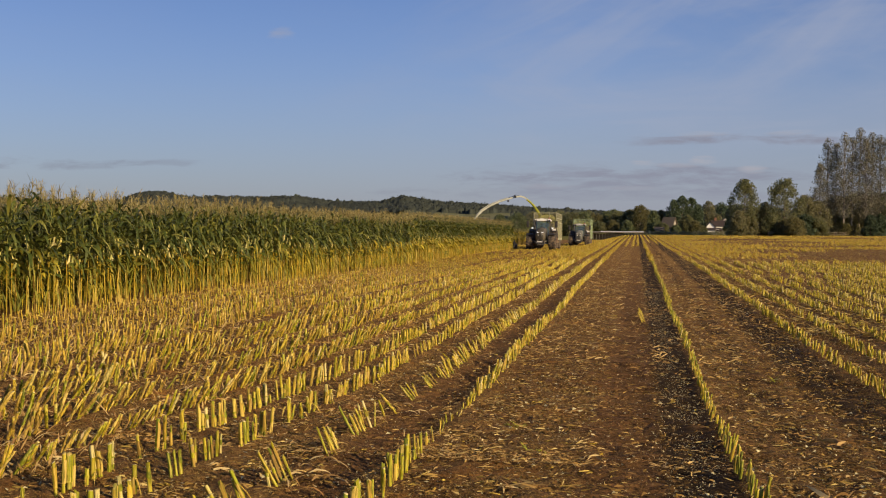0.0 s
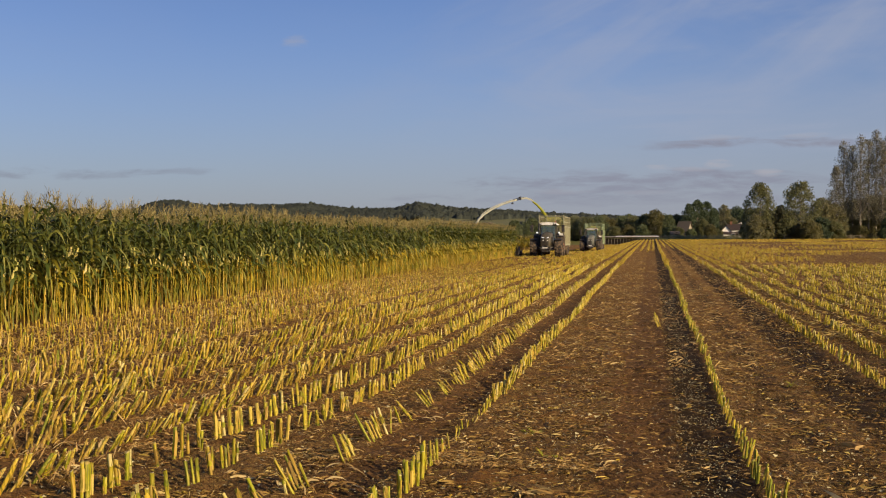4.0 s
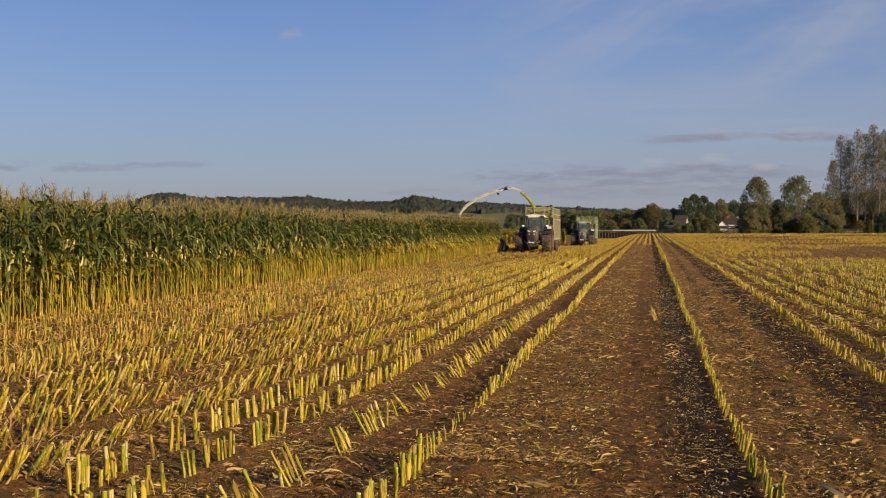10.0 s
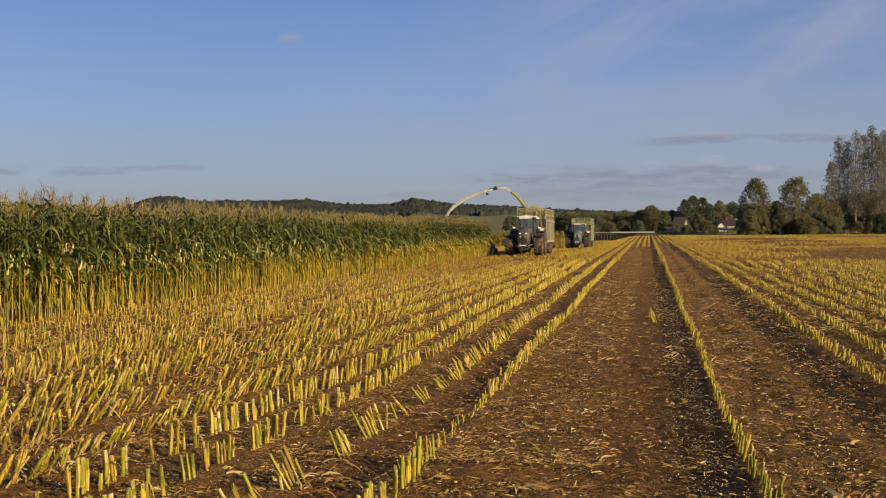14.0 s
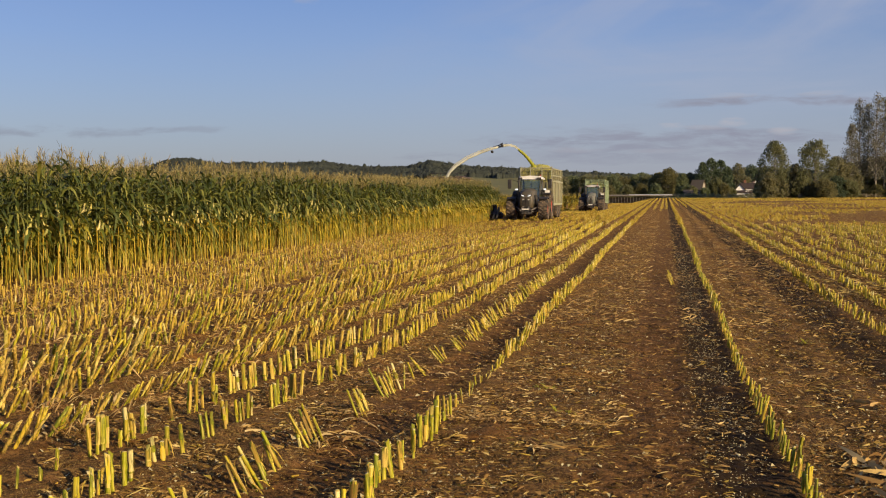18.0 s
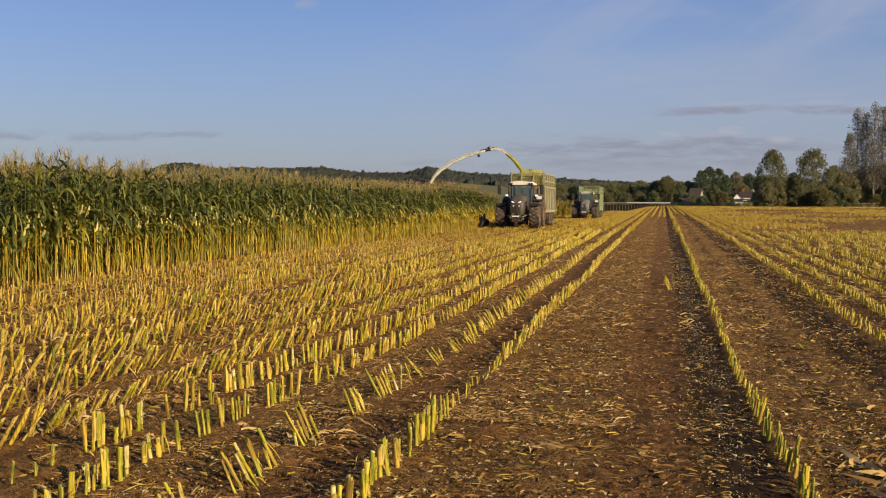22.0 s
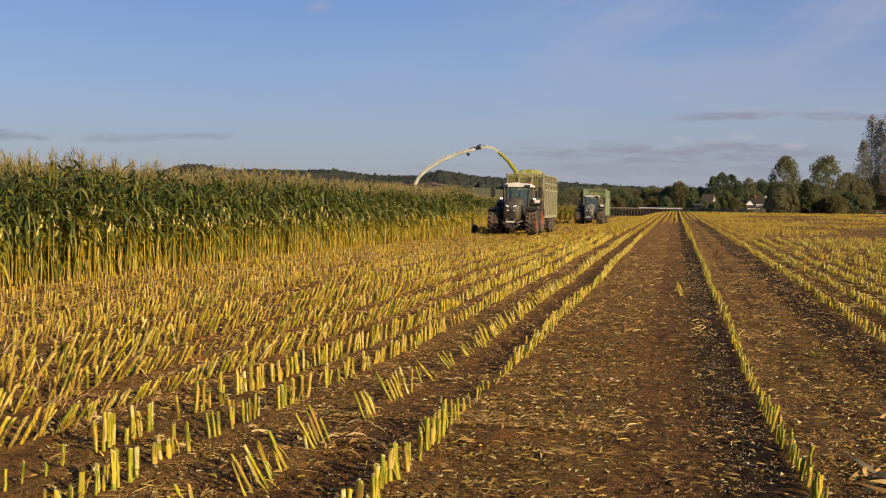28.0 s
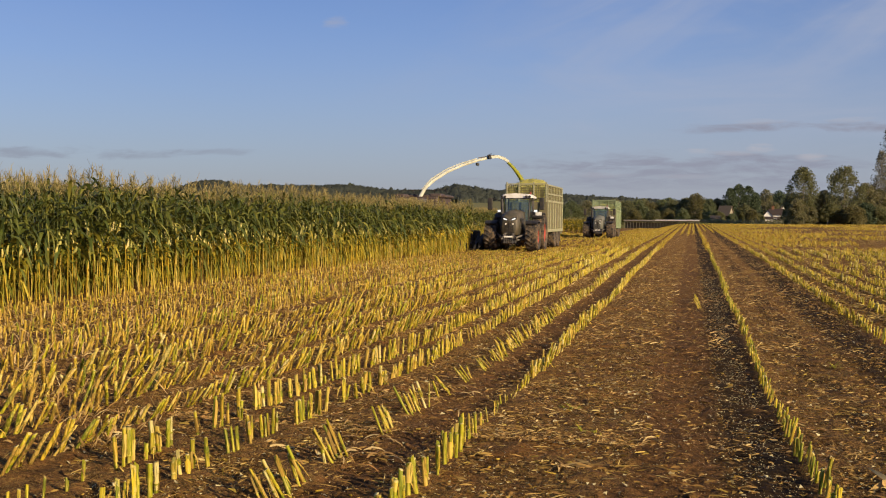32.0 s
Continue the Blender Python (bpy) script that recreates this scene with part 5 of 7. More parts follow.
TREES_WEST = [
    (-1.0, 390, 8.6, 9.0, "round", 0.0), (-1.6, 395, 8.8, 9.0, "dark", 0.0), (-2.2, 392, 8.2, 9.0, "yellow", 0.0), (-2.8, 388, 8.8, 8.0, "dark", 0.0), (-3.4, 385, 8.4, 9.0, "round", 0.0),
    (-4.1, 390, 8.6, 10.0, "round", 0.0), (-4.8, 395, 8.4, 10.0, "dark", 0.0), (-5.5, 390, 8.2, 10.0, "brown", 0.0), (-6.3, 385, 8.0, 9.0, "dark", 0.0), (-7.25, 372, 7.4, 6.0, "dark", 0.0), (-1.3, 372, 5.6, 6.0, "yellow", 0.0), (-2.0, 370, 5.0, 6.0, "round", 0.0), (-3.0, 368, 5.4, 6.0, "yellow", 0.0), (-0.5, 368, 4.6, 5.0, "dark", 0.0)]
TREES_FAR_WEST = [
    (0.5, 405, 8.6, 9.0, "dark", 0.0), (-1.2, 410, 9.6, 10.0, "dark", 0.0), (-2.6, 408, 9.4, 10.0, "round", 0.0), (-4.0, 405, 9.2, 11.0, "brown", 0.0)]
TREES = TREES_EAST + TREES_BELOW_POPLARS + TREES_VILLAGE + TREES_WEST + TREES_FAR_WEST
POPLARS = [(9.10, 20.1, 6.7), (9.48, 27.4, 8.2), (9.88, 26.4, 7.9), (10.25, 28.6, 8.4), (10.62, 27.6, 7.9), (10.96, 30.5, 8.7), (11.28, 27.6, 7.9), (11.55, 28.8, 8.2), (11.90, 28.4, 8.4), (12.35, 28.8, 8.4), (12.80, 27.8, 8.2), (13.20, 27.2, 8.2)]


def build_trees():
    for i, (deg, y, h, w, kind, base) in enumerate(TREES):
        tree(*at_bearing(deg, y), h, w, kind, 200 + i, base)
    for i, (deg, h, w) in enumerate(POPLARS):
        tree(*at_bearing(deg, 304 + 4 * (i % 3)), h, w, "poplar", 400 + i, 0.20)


build_trees()

RIDGE = ((-40, 2.0), (-31, 1.3), (-28, 1.15), (-27.0, 1.30), (-26.3, 1.66), (-25.4, 1.76), (-24.2, 1.58), (-23.6, 1.42), (-22.3, 1.50), (-21, 1.45), (-19.6, 1.45), (-18.4, 1.50), (-17, 1.36), (-16.3, 1.20),
         (-13.6, 1.20), (-13.0, 1.36), (-12.4, 1.52), (-11.6, 1.40), (-10.6, 1.22), (-9, 1.12), (-7.5, 1.05), (-4.5, 0.82), (-2, 0.72), (0, 0.62), (3, 0.75), (4.3, 1.02), (5, 1.0), (8, 0.8), (14, 0.7))


RIDGE_DIP = 0.185


def build_hills():
    """A long wooded ridge a mile off, with meadows on its foot."""
    degs = np.linspace(-42, 16, 300)
    elev = np.interp(degs, [p[0] for p in RIDGE], [p[1] for p in RIDGE]) - RIDGE_DIP
    ys = np.array([700, 850, 1000, 1100, 1200, 1300, 1380, 1460, 1540, 1640, 1800, 2100.0])
    rise = np.array([-0.05, 0.08, 0.24, 0.36, 0.5, 0.66, 0.82, 0.94, 1.0, 0.94, 0.7, 0.2])
    A, Y = np.meshgrid(np.tan(np.radians(degs)), ys)
    top = 1540 * np.tan(np.radians(elev))
    Z = -2.0 + rise[:, None] * (top[None] + 4) + wave(A * Y, Y, 160, 21) * 1.2
    n, m = A.shape
    at = np.arange(n * m).reshape(n, m)
    quads = np.stack([at[:-1, :-1], at[:-1, 1:], at[1:, 1:], at[1:, :-1]], -1).reshape(-1, 4)
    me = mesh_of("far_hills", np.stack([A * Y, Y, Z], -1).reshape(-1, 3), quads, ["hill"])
    me.polygons.foreach_set("use_smooth", np.ones(len(me.polygons), bool))
    tagged(new("far_hills", me), "low far hills with dull green meadows on their slopes", "hill", kind="structure")
    r = np.random.RandomState(31)
    # the woods: one uneven canopy over the ridge, and loose sprays along it
    deg = np.linspace(-40, 16, 1050)
    y = np.concatenate([np.linspace(1120, 1380, 34), np.linspace(1388, 1650, 44)])
    D, Yc = np.meshgrid(deg, y)
    E = np.interp(D, [p[0] for p in RIDGE], [p[1] for p in RIDGE]) - RIDGE_DIP
    Xc = np.tan(np.radians(D)) * Yc
    hill_z = -2.0 + np.interp(Yc, ys, rise) * (1540 * np.tan(np.radians(E)) + 4)
    tall = 4.6 + 1.7 * wave(Xc, Yc, 19, 91) + 1.5 * wave(Xc, Yc, 41, 92) + 1.4 * wave(Xc, Yc, 9, 93) + r.normal(0, 0.55, Xc.shape)
    bare = (wave(D * 20, Yc, 170, 23) < -0.55) & (Yc < 1400)
    # an open meadow on the slope behind the harvester
    bare |= (D > -11.2 + 0.4 * wave(D * 20, Yc, 60, 24)) & (D < -6.7) & (Yc < 1265 + 22 * wave(D * 40, Yc, 33, 25))
    Zc = hill_z + np.where(bare, -8.0, tall)
    n, m = Xc.shape
    at = np.arange(n * m).reshape(n, m)
    canopy = np.stack([at[:-1, :-1], at[:-1, 1:], at[1:, 1:], at[1:, :-1]], -1).reshape(-1, 4)
    pick = r.randint(0, n * m, 20000)
    pick = pick[~bare.ravel()[pick]]
    sprays = leaf_cloud(r, np.stack([Xc, Yc, Zc], -1).reshape(-1, 3)[pick], 1.6, 3, 0.8)
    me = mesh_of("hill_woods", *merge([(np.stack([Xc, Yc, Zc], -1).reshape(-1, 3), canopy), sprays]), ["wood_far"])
    me.polygons.foreach_set("use_smooth", np.ones(len(me.polygons), bool))
    tagged(new("hill_woods", me), "dark woods covering the far ridge", "woods", kind="stuff")
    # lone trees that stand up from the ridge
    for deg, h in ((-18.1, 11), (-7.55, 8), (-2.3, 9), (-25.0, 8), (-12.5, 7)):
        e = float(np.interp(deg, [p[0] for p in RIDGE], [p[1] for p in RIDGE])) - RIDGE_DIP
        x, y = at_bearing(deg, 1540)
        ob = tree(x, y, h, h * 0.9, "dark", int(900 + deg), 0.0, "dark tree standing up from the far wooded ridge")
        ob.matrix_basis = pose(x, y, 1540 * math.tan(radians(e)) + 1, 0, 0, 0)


build_hills()


def house(x, y, length, depth, eaves, ridge, walls, roof, label, turn=0.0, windows=3, chimney=True):
    """A small house: walls, a pitched roof with overhang, windows with frames, a door and a chimney. Its ridge runs along x before it is turned."""
    ob = thing("house", pose(x, y, float(ground_z(x, y)) - 0.05, 0, 0, turn), label, "house", "houses beyond the field")
    a, d = length / 2, depth / 2
    part("wall", prism([(-d, 0), (d, 0), (d, eaves), (0, ridge - 0.12), (-d, eaves)], -a, a), walls, ob)
    slope = (ridge - eaves) / d
    o = 0.35
    for s in (-1, 1):
        outline = [(0, ridge), (s * (d + o), eaves - o * slope), (s * (d + o), eaves - o * slope + 0.2), (0, ridge + 0.2)]
        part("roof", prism(outline[::s], -a - o, a + o), roof, ob)
    for k in range(windows):
        wx = -a + length * (k + 0.5) / windows
        win = part("window", box(wx - 0.5, wx + 0.5, -d - 0.02, -d + 0.02, eaves * 0.42, eaves * 0.42 + 1.1), "window", ob)
        part("frame", merge([box(wx - 0.58, wx + 0.58, -d - 0.06, -d - 0.025, eaves * 0.42 + z, eaves * 0.42 + z + 0.09) for z in (-0.09, 0.5, 1.1)] + [box(wx + q, wx + q + 0.08, -d - 0.06, -d - 0.025, eaves * 0.42, eaves * 0.42 + 1.1) for q in (-0.58, 0.5)]), "white_wall", win)
    part("door", box(a * 0.15, a * 0.15 + 0.95, -d - 0.04, -d + 0.01, 0, 2.05), "dark_wood", ob)
    if chimney:
        part("chimney", merge([box(-a * 0.8, -a * 0.8 + 0.8, -0.35, 0.35, ridge - 0.6, ridge + 1.0), box(-a * 0.8 - 0.06, -a * 0.8 + 0.86, -0.41, 0.41, ridge + 1.0, ridge + 1.15)]), "tile", ob)
    return ob


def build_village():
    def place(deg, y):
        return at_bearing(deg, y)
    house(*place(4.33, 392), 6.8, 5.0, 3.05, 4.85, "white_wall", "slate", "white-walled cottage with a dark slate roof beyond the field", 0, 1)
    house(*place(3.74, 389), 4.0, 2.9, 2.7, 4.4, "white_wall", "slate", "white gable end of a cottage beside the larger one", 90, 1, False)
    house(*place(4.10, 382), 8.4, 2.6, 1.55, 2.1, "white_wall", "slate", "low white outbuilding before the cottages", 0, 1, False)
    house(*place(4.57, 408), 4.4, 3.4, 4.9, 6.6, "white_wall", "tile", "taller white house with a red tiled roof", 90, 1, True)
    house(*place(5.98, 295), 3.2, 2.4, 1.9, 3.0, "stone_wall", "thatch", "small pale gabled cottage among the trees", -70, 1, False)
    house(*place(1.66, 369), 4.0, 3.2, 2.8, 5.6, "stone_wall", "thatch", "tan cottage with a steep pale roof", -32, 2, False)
    house(*place(1.15, 345), 2.4, 2.2, 1.6, 2.2, "stone_wall", "thatch", "small pale stone shed by the field edge", 0, 0, False)
    # a long open-sided shed with close posts and pale roof sheets
    y0 = 262
    x0, x1 = y0 * math.tan(radians(-3.5)), y0 * math.tan(radians(0.3))
    gz = float(ground_z((x0 + x1) / 2, y0))
    ob = thing("open_shed", pose(x0, y0, gz - 0.05) @ Matrix.Diagonal((1, 1, 0.86, 1)), "long low open shed with close posts and pale roof", "shed")
    span = x1 - x0
    n = 25
    for k in range(n):
        px = span * 0.97 * k / (n - 1)
        part("post", box(px - 0.05, px + 0.05, -0.05, 0.05, 0, 1.95), "grey_wood", ob)
    part("back_wall", box(0, span, 2.8, 2.9, 0, 1.6), "dark_wood", ob)
    part("beam", box(-0.1, span, -0.1, 0.1, 1.9, 2.05), "grey_wood", ob)
    part("roof", prism([(-0.4, 2.07), (3.2, 2.25), (3.2, 2.33), (-0.4, 2.15)], -0.3, span + 0.3), "grey_wood", ob)
    part("roof_sheet", prism([(-0.45, 2.2), (2.2, 2.38), (2.2, 2.45), (-0.45, 2.32)], span * 0.42, span + 0.2), "sheet_roof", ob, "white roof sheets")
    # hedge along the far edge
    r = np.random.RandomState(77)
    deg = np.arange(-0.2, 6.6, 0.035)
    y = 276 + 0.62 * (deg * 4.8) + r.normal(0, 1.0, len(deg)) + 60 * (deg < 9)
    x = y * np.tan(np.radians(deg))
    c = np.stack([x, y, ground_z(x, y) + r.uniform(0.1, 0.6, len(deg))], 1)
    tagged(new("hedge", mesh_of("hedge", *leaf_cloud(r, c, 0.7, 22, 0.24), ["brown_tree"])), "low dark field hedge before the houses", "hedge", kind="stuff")
    # post and rail fence along the meadow
    fence = thing("rail_fence", pose(0, 0, 0), "grey post and rail fence along the field edge", "fence")
    points = []
    for deg in np.arange(6.6, 13.6, 0.5):
        x = 290 * math.tan(radians(float(deg)))
        points.append((x, 270 + 0.55 * x))
    for x, y in points:
        z = float(ground_z(x, y))
        part("post", box(x - 0.08, x + 0.08, y - 0.08, y + 0.08, z - 0.1, z + 1.1, 0.01), "grey_wood", fence)
    for (xa, ya), (xb, yb) in zip(points, points[1:]):
        for h in (0.5, 0.95):
            part("rail", tube([(xa, ya - 0.1, float(ground_z(xa, ya)) + h), (xb, yb - 0.1, float(ground_z(xb, yb)) + h)], [0.05, 0.05], 4), "grey_wood", fence)


build_village()

# ---- machines ----
def ring(profile, sides, x_axis=True):
    """A body turned about the x axis from a closed outline of (x, radius)."""
    n = len(profile)
    vs = [(x, r * math.cos(2 * math.pi * k / sides), r * math.sin(2 * math.pi * k / sides)) for k in range(sides) for x, r in profile]
    qs = [(k * n + i, k * n + (i + 1) % n, ((k + 1) % sides) * n + (i + 1) % n, ((k + 1) % sides) * n + i) for k in range(sides) for i in range(n)]
    return np.array(vs), np.array(qs)[:, ::-1]


def wheel(parent, name, x, y, radius, width, rim_mat, out, lugs=20):
    """A wheel about its own centre: tyre with slanting lugs, dished rim and hub. out is the side that faces away from the machine."""
    w, r = width / 2, radius
    ri = r * 0.56
    hub = new(name)
    hub.parent = parent
    hub.empty_display_size = 0.1
    hub.matrix_basis = pose(x, y, radius)
    # one closed body: the lugs rise from the tread in two rows of slanting bars
    turns, across = 8 * lugs, np.linspace(-1, 1, 13)
    angle = 2 * math.pi * np.arange(turns) / turns
    A, X = np.meshgrid(angle, across, indexing="ij")
    phase = (A * lugs / (2 * math.pi) + 0.62 * np.abs(X) ** 0.9 + 0.5 * (X > 0)) % 1.0
    R = r * (0.955 - 0.045 * np.abs(X) ** 5) + r * 0.048 * ((phase < 0.40) & (np.abs(X) > 0.03))
    tread = np.stack([X * w, R * np.cos(A), R * np.sin(A)], -1)
    flank = [(-0.78, ri), (-0.98, r * 0.66), (-1.04, r * 0.78), (-1.02, r * 0.88)]
    rim_of = lambda k, rr: np.stack([np.full(turns, k * w), rr * np.cos(angle), rr * np.sin(angle)], -1)[:, None]
    grid = np.concatenate([rim_of(k, rr) for k, rr in flank] + [tread] + [rim_of(-k, rr) for k, rr in flank[::-1]], 1)
    n = grid.shape[1]
    at = np.arange(turns * n).reshape(turns, n)
    nxt = np.roll(at, -1, 0)
    quads = np.stack([at, np.roll(at, -1, 1), np.roll(nxt, -1, 1), nxt], -1).reshape(-1, 4)[:, ::-1]
    part("tyre", (grid.reshape(-1, 3), quads), "rubber", hub, "mud-caked lugged tyre")
    o = out
    dish = ring([(o * w * 0.75, ri * 1.02), (o * w * 0.80, ri * 0.94), (o * w * 0.30, ri * 0.85), (o * w * 0.25, ri * 0.34), (o * w * 0.45, ri * 0.30), (o * w * 0.45, 0.01), (-o * w * 0.3, 0.01), (-o * w * 0.6, ri * 1.02)], 20)
    part("rim", dish, rim_mat, hub)
    part("hub_bolts", merge([tube([(o * w * 0.22, ri * 0.5 * math.cos(a), ri * 0.5 * math.sin(a)), (o * w * 0.36, ri * 0.5 * math.cos(a), ri * 0.5 * math.sin(a))], [0.03, 0.03], 6) for a in np.arange(8) * math.pi / 4]), "steel", hub)
    return hub


def arch(radius, width, a0, a1, thick=0.05, segs=8):
    """A mudguard: a bent plate about the x axis."""
    vs, qs = [], []
    for k in range(segs + 1):
        a = radians(a0 + (a1 - a0) * k / segs)
        for rr in (radius, radius + thick):
            for x in (-width / 2, width / 2):
                vs.append((x, -rr * math.cos(a), rr * math.sin(a)))
    for k in range(segs):
        b = 4 * k
        qs += [(b, b + 1, b + 5, b + 4), (b + 3, b + 2, b + 6, b + 7), (b + 2, b, b + 4, b + 6), (b + 1, b + 3, b + 7, b + 5)]
    e = 4 * segs
    qs += [(0, 2, 3, 1), (e, e + 1, e + 3, e + 2)]
    return np.array(vs), np.array(qs)


def shifted(pair, x=0.0, y=0.0, z=0.0):
    return pair[0] + np.array((x, y, z)), pair[1]


def loft(sections):
    """Skin over rings of equal count, closed at both ends."""
    n = len(sections[0])
    vs = [p for ring_ in sections for p in ring_]
    qs = []
    for i in range(len(sections) - 1):
        for k in range(n):
            a, b = i * n + k, i * n + (k + 1) % n
            qs.append((a, b, b + n, a + n))
    for s, flip in ((0, True), ((len(sections) - 1) * n, False)):
        c = len(vs)
        vs.append(tuple(np.mean(sections[0 if s == 0 else -1], axis=0)))
        for k in range(n):
            f = (s + k, s + (k + 1) % n, c, c)
            qs.append((f[1], f[0], c, c) if flip else f)
    return np.array(vs), np.array(qs)


def bonnet_ring(y, half, low, high, crown):
    return [(-half, y, low), (-half * 1.02, y, (low + high) / 2), (-half * 0.92, y, high - 0.12), (-half * 0.6, y, high), (0, y, high + crown), (half * 0.6, y, high), (half * 0.92, y, high - 0.12), (half * 1.02, y, (low + high) / 2), (half, y, low)]


def slanted(pair, side):
    """Tips a lamp up towards its outer end."""
    v = pair[0].copy()
    v[:, 2] += 0.32 * (side * v[:, 0] - 0.25)
    v[:, 1] += 0.25 * np.clip(side * v[:, 0] - 0.25, 0, 1)
    return v, pair[1]


def tractor(label, rim_mat, roof_mat, lamp_mat="headlight", body="paint_dark", words="dark dusty bonnet"):
    """A big four-wheel tractor that faces -y, its nose at the origin."""
    ob = thing("tractor", pose(0, 0, 0), label, "tractor", "tractors hauling silage")
    part("bonnet", loft([bonnet_ring(y, h, lo, hi, c) for y, h, lo, hi, c in ((-0.04, 0.37, 1.00, 1.78, 0.03), (0.03, 0.46, 0.94, 1.98, 0.04), (0.22, 0.50, 0.92, 2.11, 0.05), (0.7, 0.53, 0.92, 2.20, 0.07), (1.5, 0.55, 0.95, 2.27, 0.07), (2.25, 0.57, 1.0, 2.30, 0.06))]), body, ob, words, True)
    part("grille", merge([box(-0.27 + 0.01 * k, 0.27 - 0.01 * k, -0.075, -0.01, 1.06 + 0.085 * k, 1.09 + 0.085 * k) for k in range(7)] + [box(-0.02, 0.02, -0.085, -0.01, 1.03, 1.66)]), "black", ob)
    part("badge", box(-0.07, 0.07, -0.085, -0.05, 1.70, 1.76, 0.01), "steel", ob)
    for s in (-1, 1):
        eye = part("headlight", slanted(box(s * 0.24 - 0.11, s * 0.24 + 0.11, -0.07, 0.05, 1.775, 1.845, 0.02), s), lamp_mat, ob, "white headlight")
        part("lamp_surround", slanted(box(s * 0.25 - 0.17, s * 0.25 + 0.17, -0.05, 0.06, 1.72, 1.91, 0.02), s), "black", eye)
        part("lower_lamp", box(s * 0.20 - 0.05, s * 0.20 + 0.05, -0.09, -0.02, 1.50, 1.57, 0.01), "white_paint", ob)
        part("side_grille", merge([box(s * 0.545 - 0.012, s * 0.545 + 0.012, 0.6 + 0.16 * k, 0.70 + 0.16 * k, 1.25, 1.85) for k in range(7)]), "black", ob)
    part("chassis", merge([box(-0.38, 0.38, 0.25, 4.4, 0.62, 1.05, 0.04), box(-0.28, 0.28, -0.15, 0.35, 0.55, 0.95, 0.05)]), "black", ob)
    part("front_axle", merge([box(-1.0, 1.0, 0.92, 1.14, 0.62, 0.86, 0.05), tube([(-1.0, 1.03, 0.75), (1.0, 1.03, 0.75)], [0.16, 0.16], 10)]), "black", ob)
    link = part("front_linkage", merge([box(-0.42, 0.42, -0.35, -0.10, 0.45, 0.75, 0.05)] + [tube([(s * 0.36, -0.15, 0.62), (s * 0.42, -0.45, 0.75), (s * 0.42, -0.55, 0.85)], [0.055, 0.05, 0.06], 6) for s in (-1, 1)]), "black", ob, "front lift arms")
    part("ram", merge([tube([(s * 0.2, -0.1, 1.0), (s * 0.38, -0.4, 0.7)], [0.04, 0.03], 6) for s in (-1, 1)]), "steel", link)
    part("hoses", merge([tube([(s * x, 0.1, 1.1), (s * (x + 0.1), -0.25, 0.95), (s * x, -0.32, 0.7)], [0.025, 0.025, 0.025], 5) for s in (-1, 1) for x in (0.1, 0.2)]), "steel", link)
    part("number_plate", box(-0.24, 0.24, -0.40, -0.37, 0.80, 0.88), "white_paint", ob)
    part("front_weight", merge([box(-0.30, 0.30, -0.55, -0.30, 0.44, 0.66, 0.05)] + [box(x - 0.05, x + 0.05, -0.58, -0.34, 0.46, 0.70, 0.03) for x in (-0.22, -0.11, 0.0, 0.11, 0.22)]), "black", ob, "dark front weight block")
    for s in (-1, 1):
        part("suspension_arm", merge([tube([(s * 0.86, 0.72, 1.02), (s * 0.52, 0.30, 0.84), (s * 0.22, 0.0, 0.70)], [0.05, 0.055, 0.06], 6), tube([(s * 0.84, 0.80, 0.72), (s * 0.30, 0.45, 0.62)], [0.045, 0.05], 6)]), "steel", ob, "dusty steel axle arm")
    # cab
    post = [((-0.70, 2.25, 1.35), (-0.78, 2.35, 3.02)), ((0.70, 2.25, 1.35), (0.78, 2.35, 3.02)), ((-0.86, 3.3, 1.5), (-0.78, 3.25, 3.02)), ((0.86, 3.3, 1.5), (0.78, 3.25, 3.02)), ((-0.80, 4.15, 1.6), (-0.72, 4.0, 3.02)), ((0.80, 4.15, 1.6), (0.72, 4.0, 3.02))]
    for a, b in post:
        part("cab_pillar", tube([a, b], [0.05, 0.045], 6), "black", ob)
    part("cab_floor", merge([box(-0.84, 0.84, 2.2, 4.2, 1.0, 1.38, 0.04), box(-0.80, 0.80, 3.9, 4.25, 1.3, 1.75, 0.04)]), "black", ob)
    part("seat", merge([box(-0.28, 0.28, 3.2, 3.75, 1.5, 1.68, 0.06), box(-0.27, 0.27, 3.7, 3.85, 1.6, 2.35, 0.06)]), "black", ob)
    part("steering_wheel", shifted((lambda p: (p[0][:, [1, 2, 0]], p[1]))(ring([(-0.02, 0.19), (0.0, 0.22), (0.02, 0.19), (0.0, 0.16)], 16)), 0, 2.75, 1.95), "black", ob)
    part("windscreen", (np.array([(-0.68, 2.23, 1.42), (0.68, 2.23, 1.42), (0.76, 2.33, 3.0), (-0.76, 2.33, 3.0), (0, 2.16, 1.42), (0, 2.26, 3.0)]), np.array([(0, 4, 5, 3), (4, 1, 2, 5)])), "glass", ob, "tinted windscreen")
    for s in (-1, 1):
        part("side_window", (np.array([(s * 0.72, 2.28, 1.42), (s * 0.86, 3.28, 1.52), (s * 0.79, 3.24, 2.93), (s * 0.79, 2.37, 2.93)]), np.array([(0, 1, 2, 3)])), "glass", ob)
    part("rear_window", (np.array([(-0.78, 4.14, 1.75), (0.78, 4.14, 1.75), (0.72, 4.02, 2.93), (-0.72, 4.02, 2.93)]), np.array([(0, 1, 2, 3)])), "glass", ob)
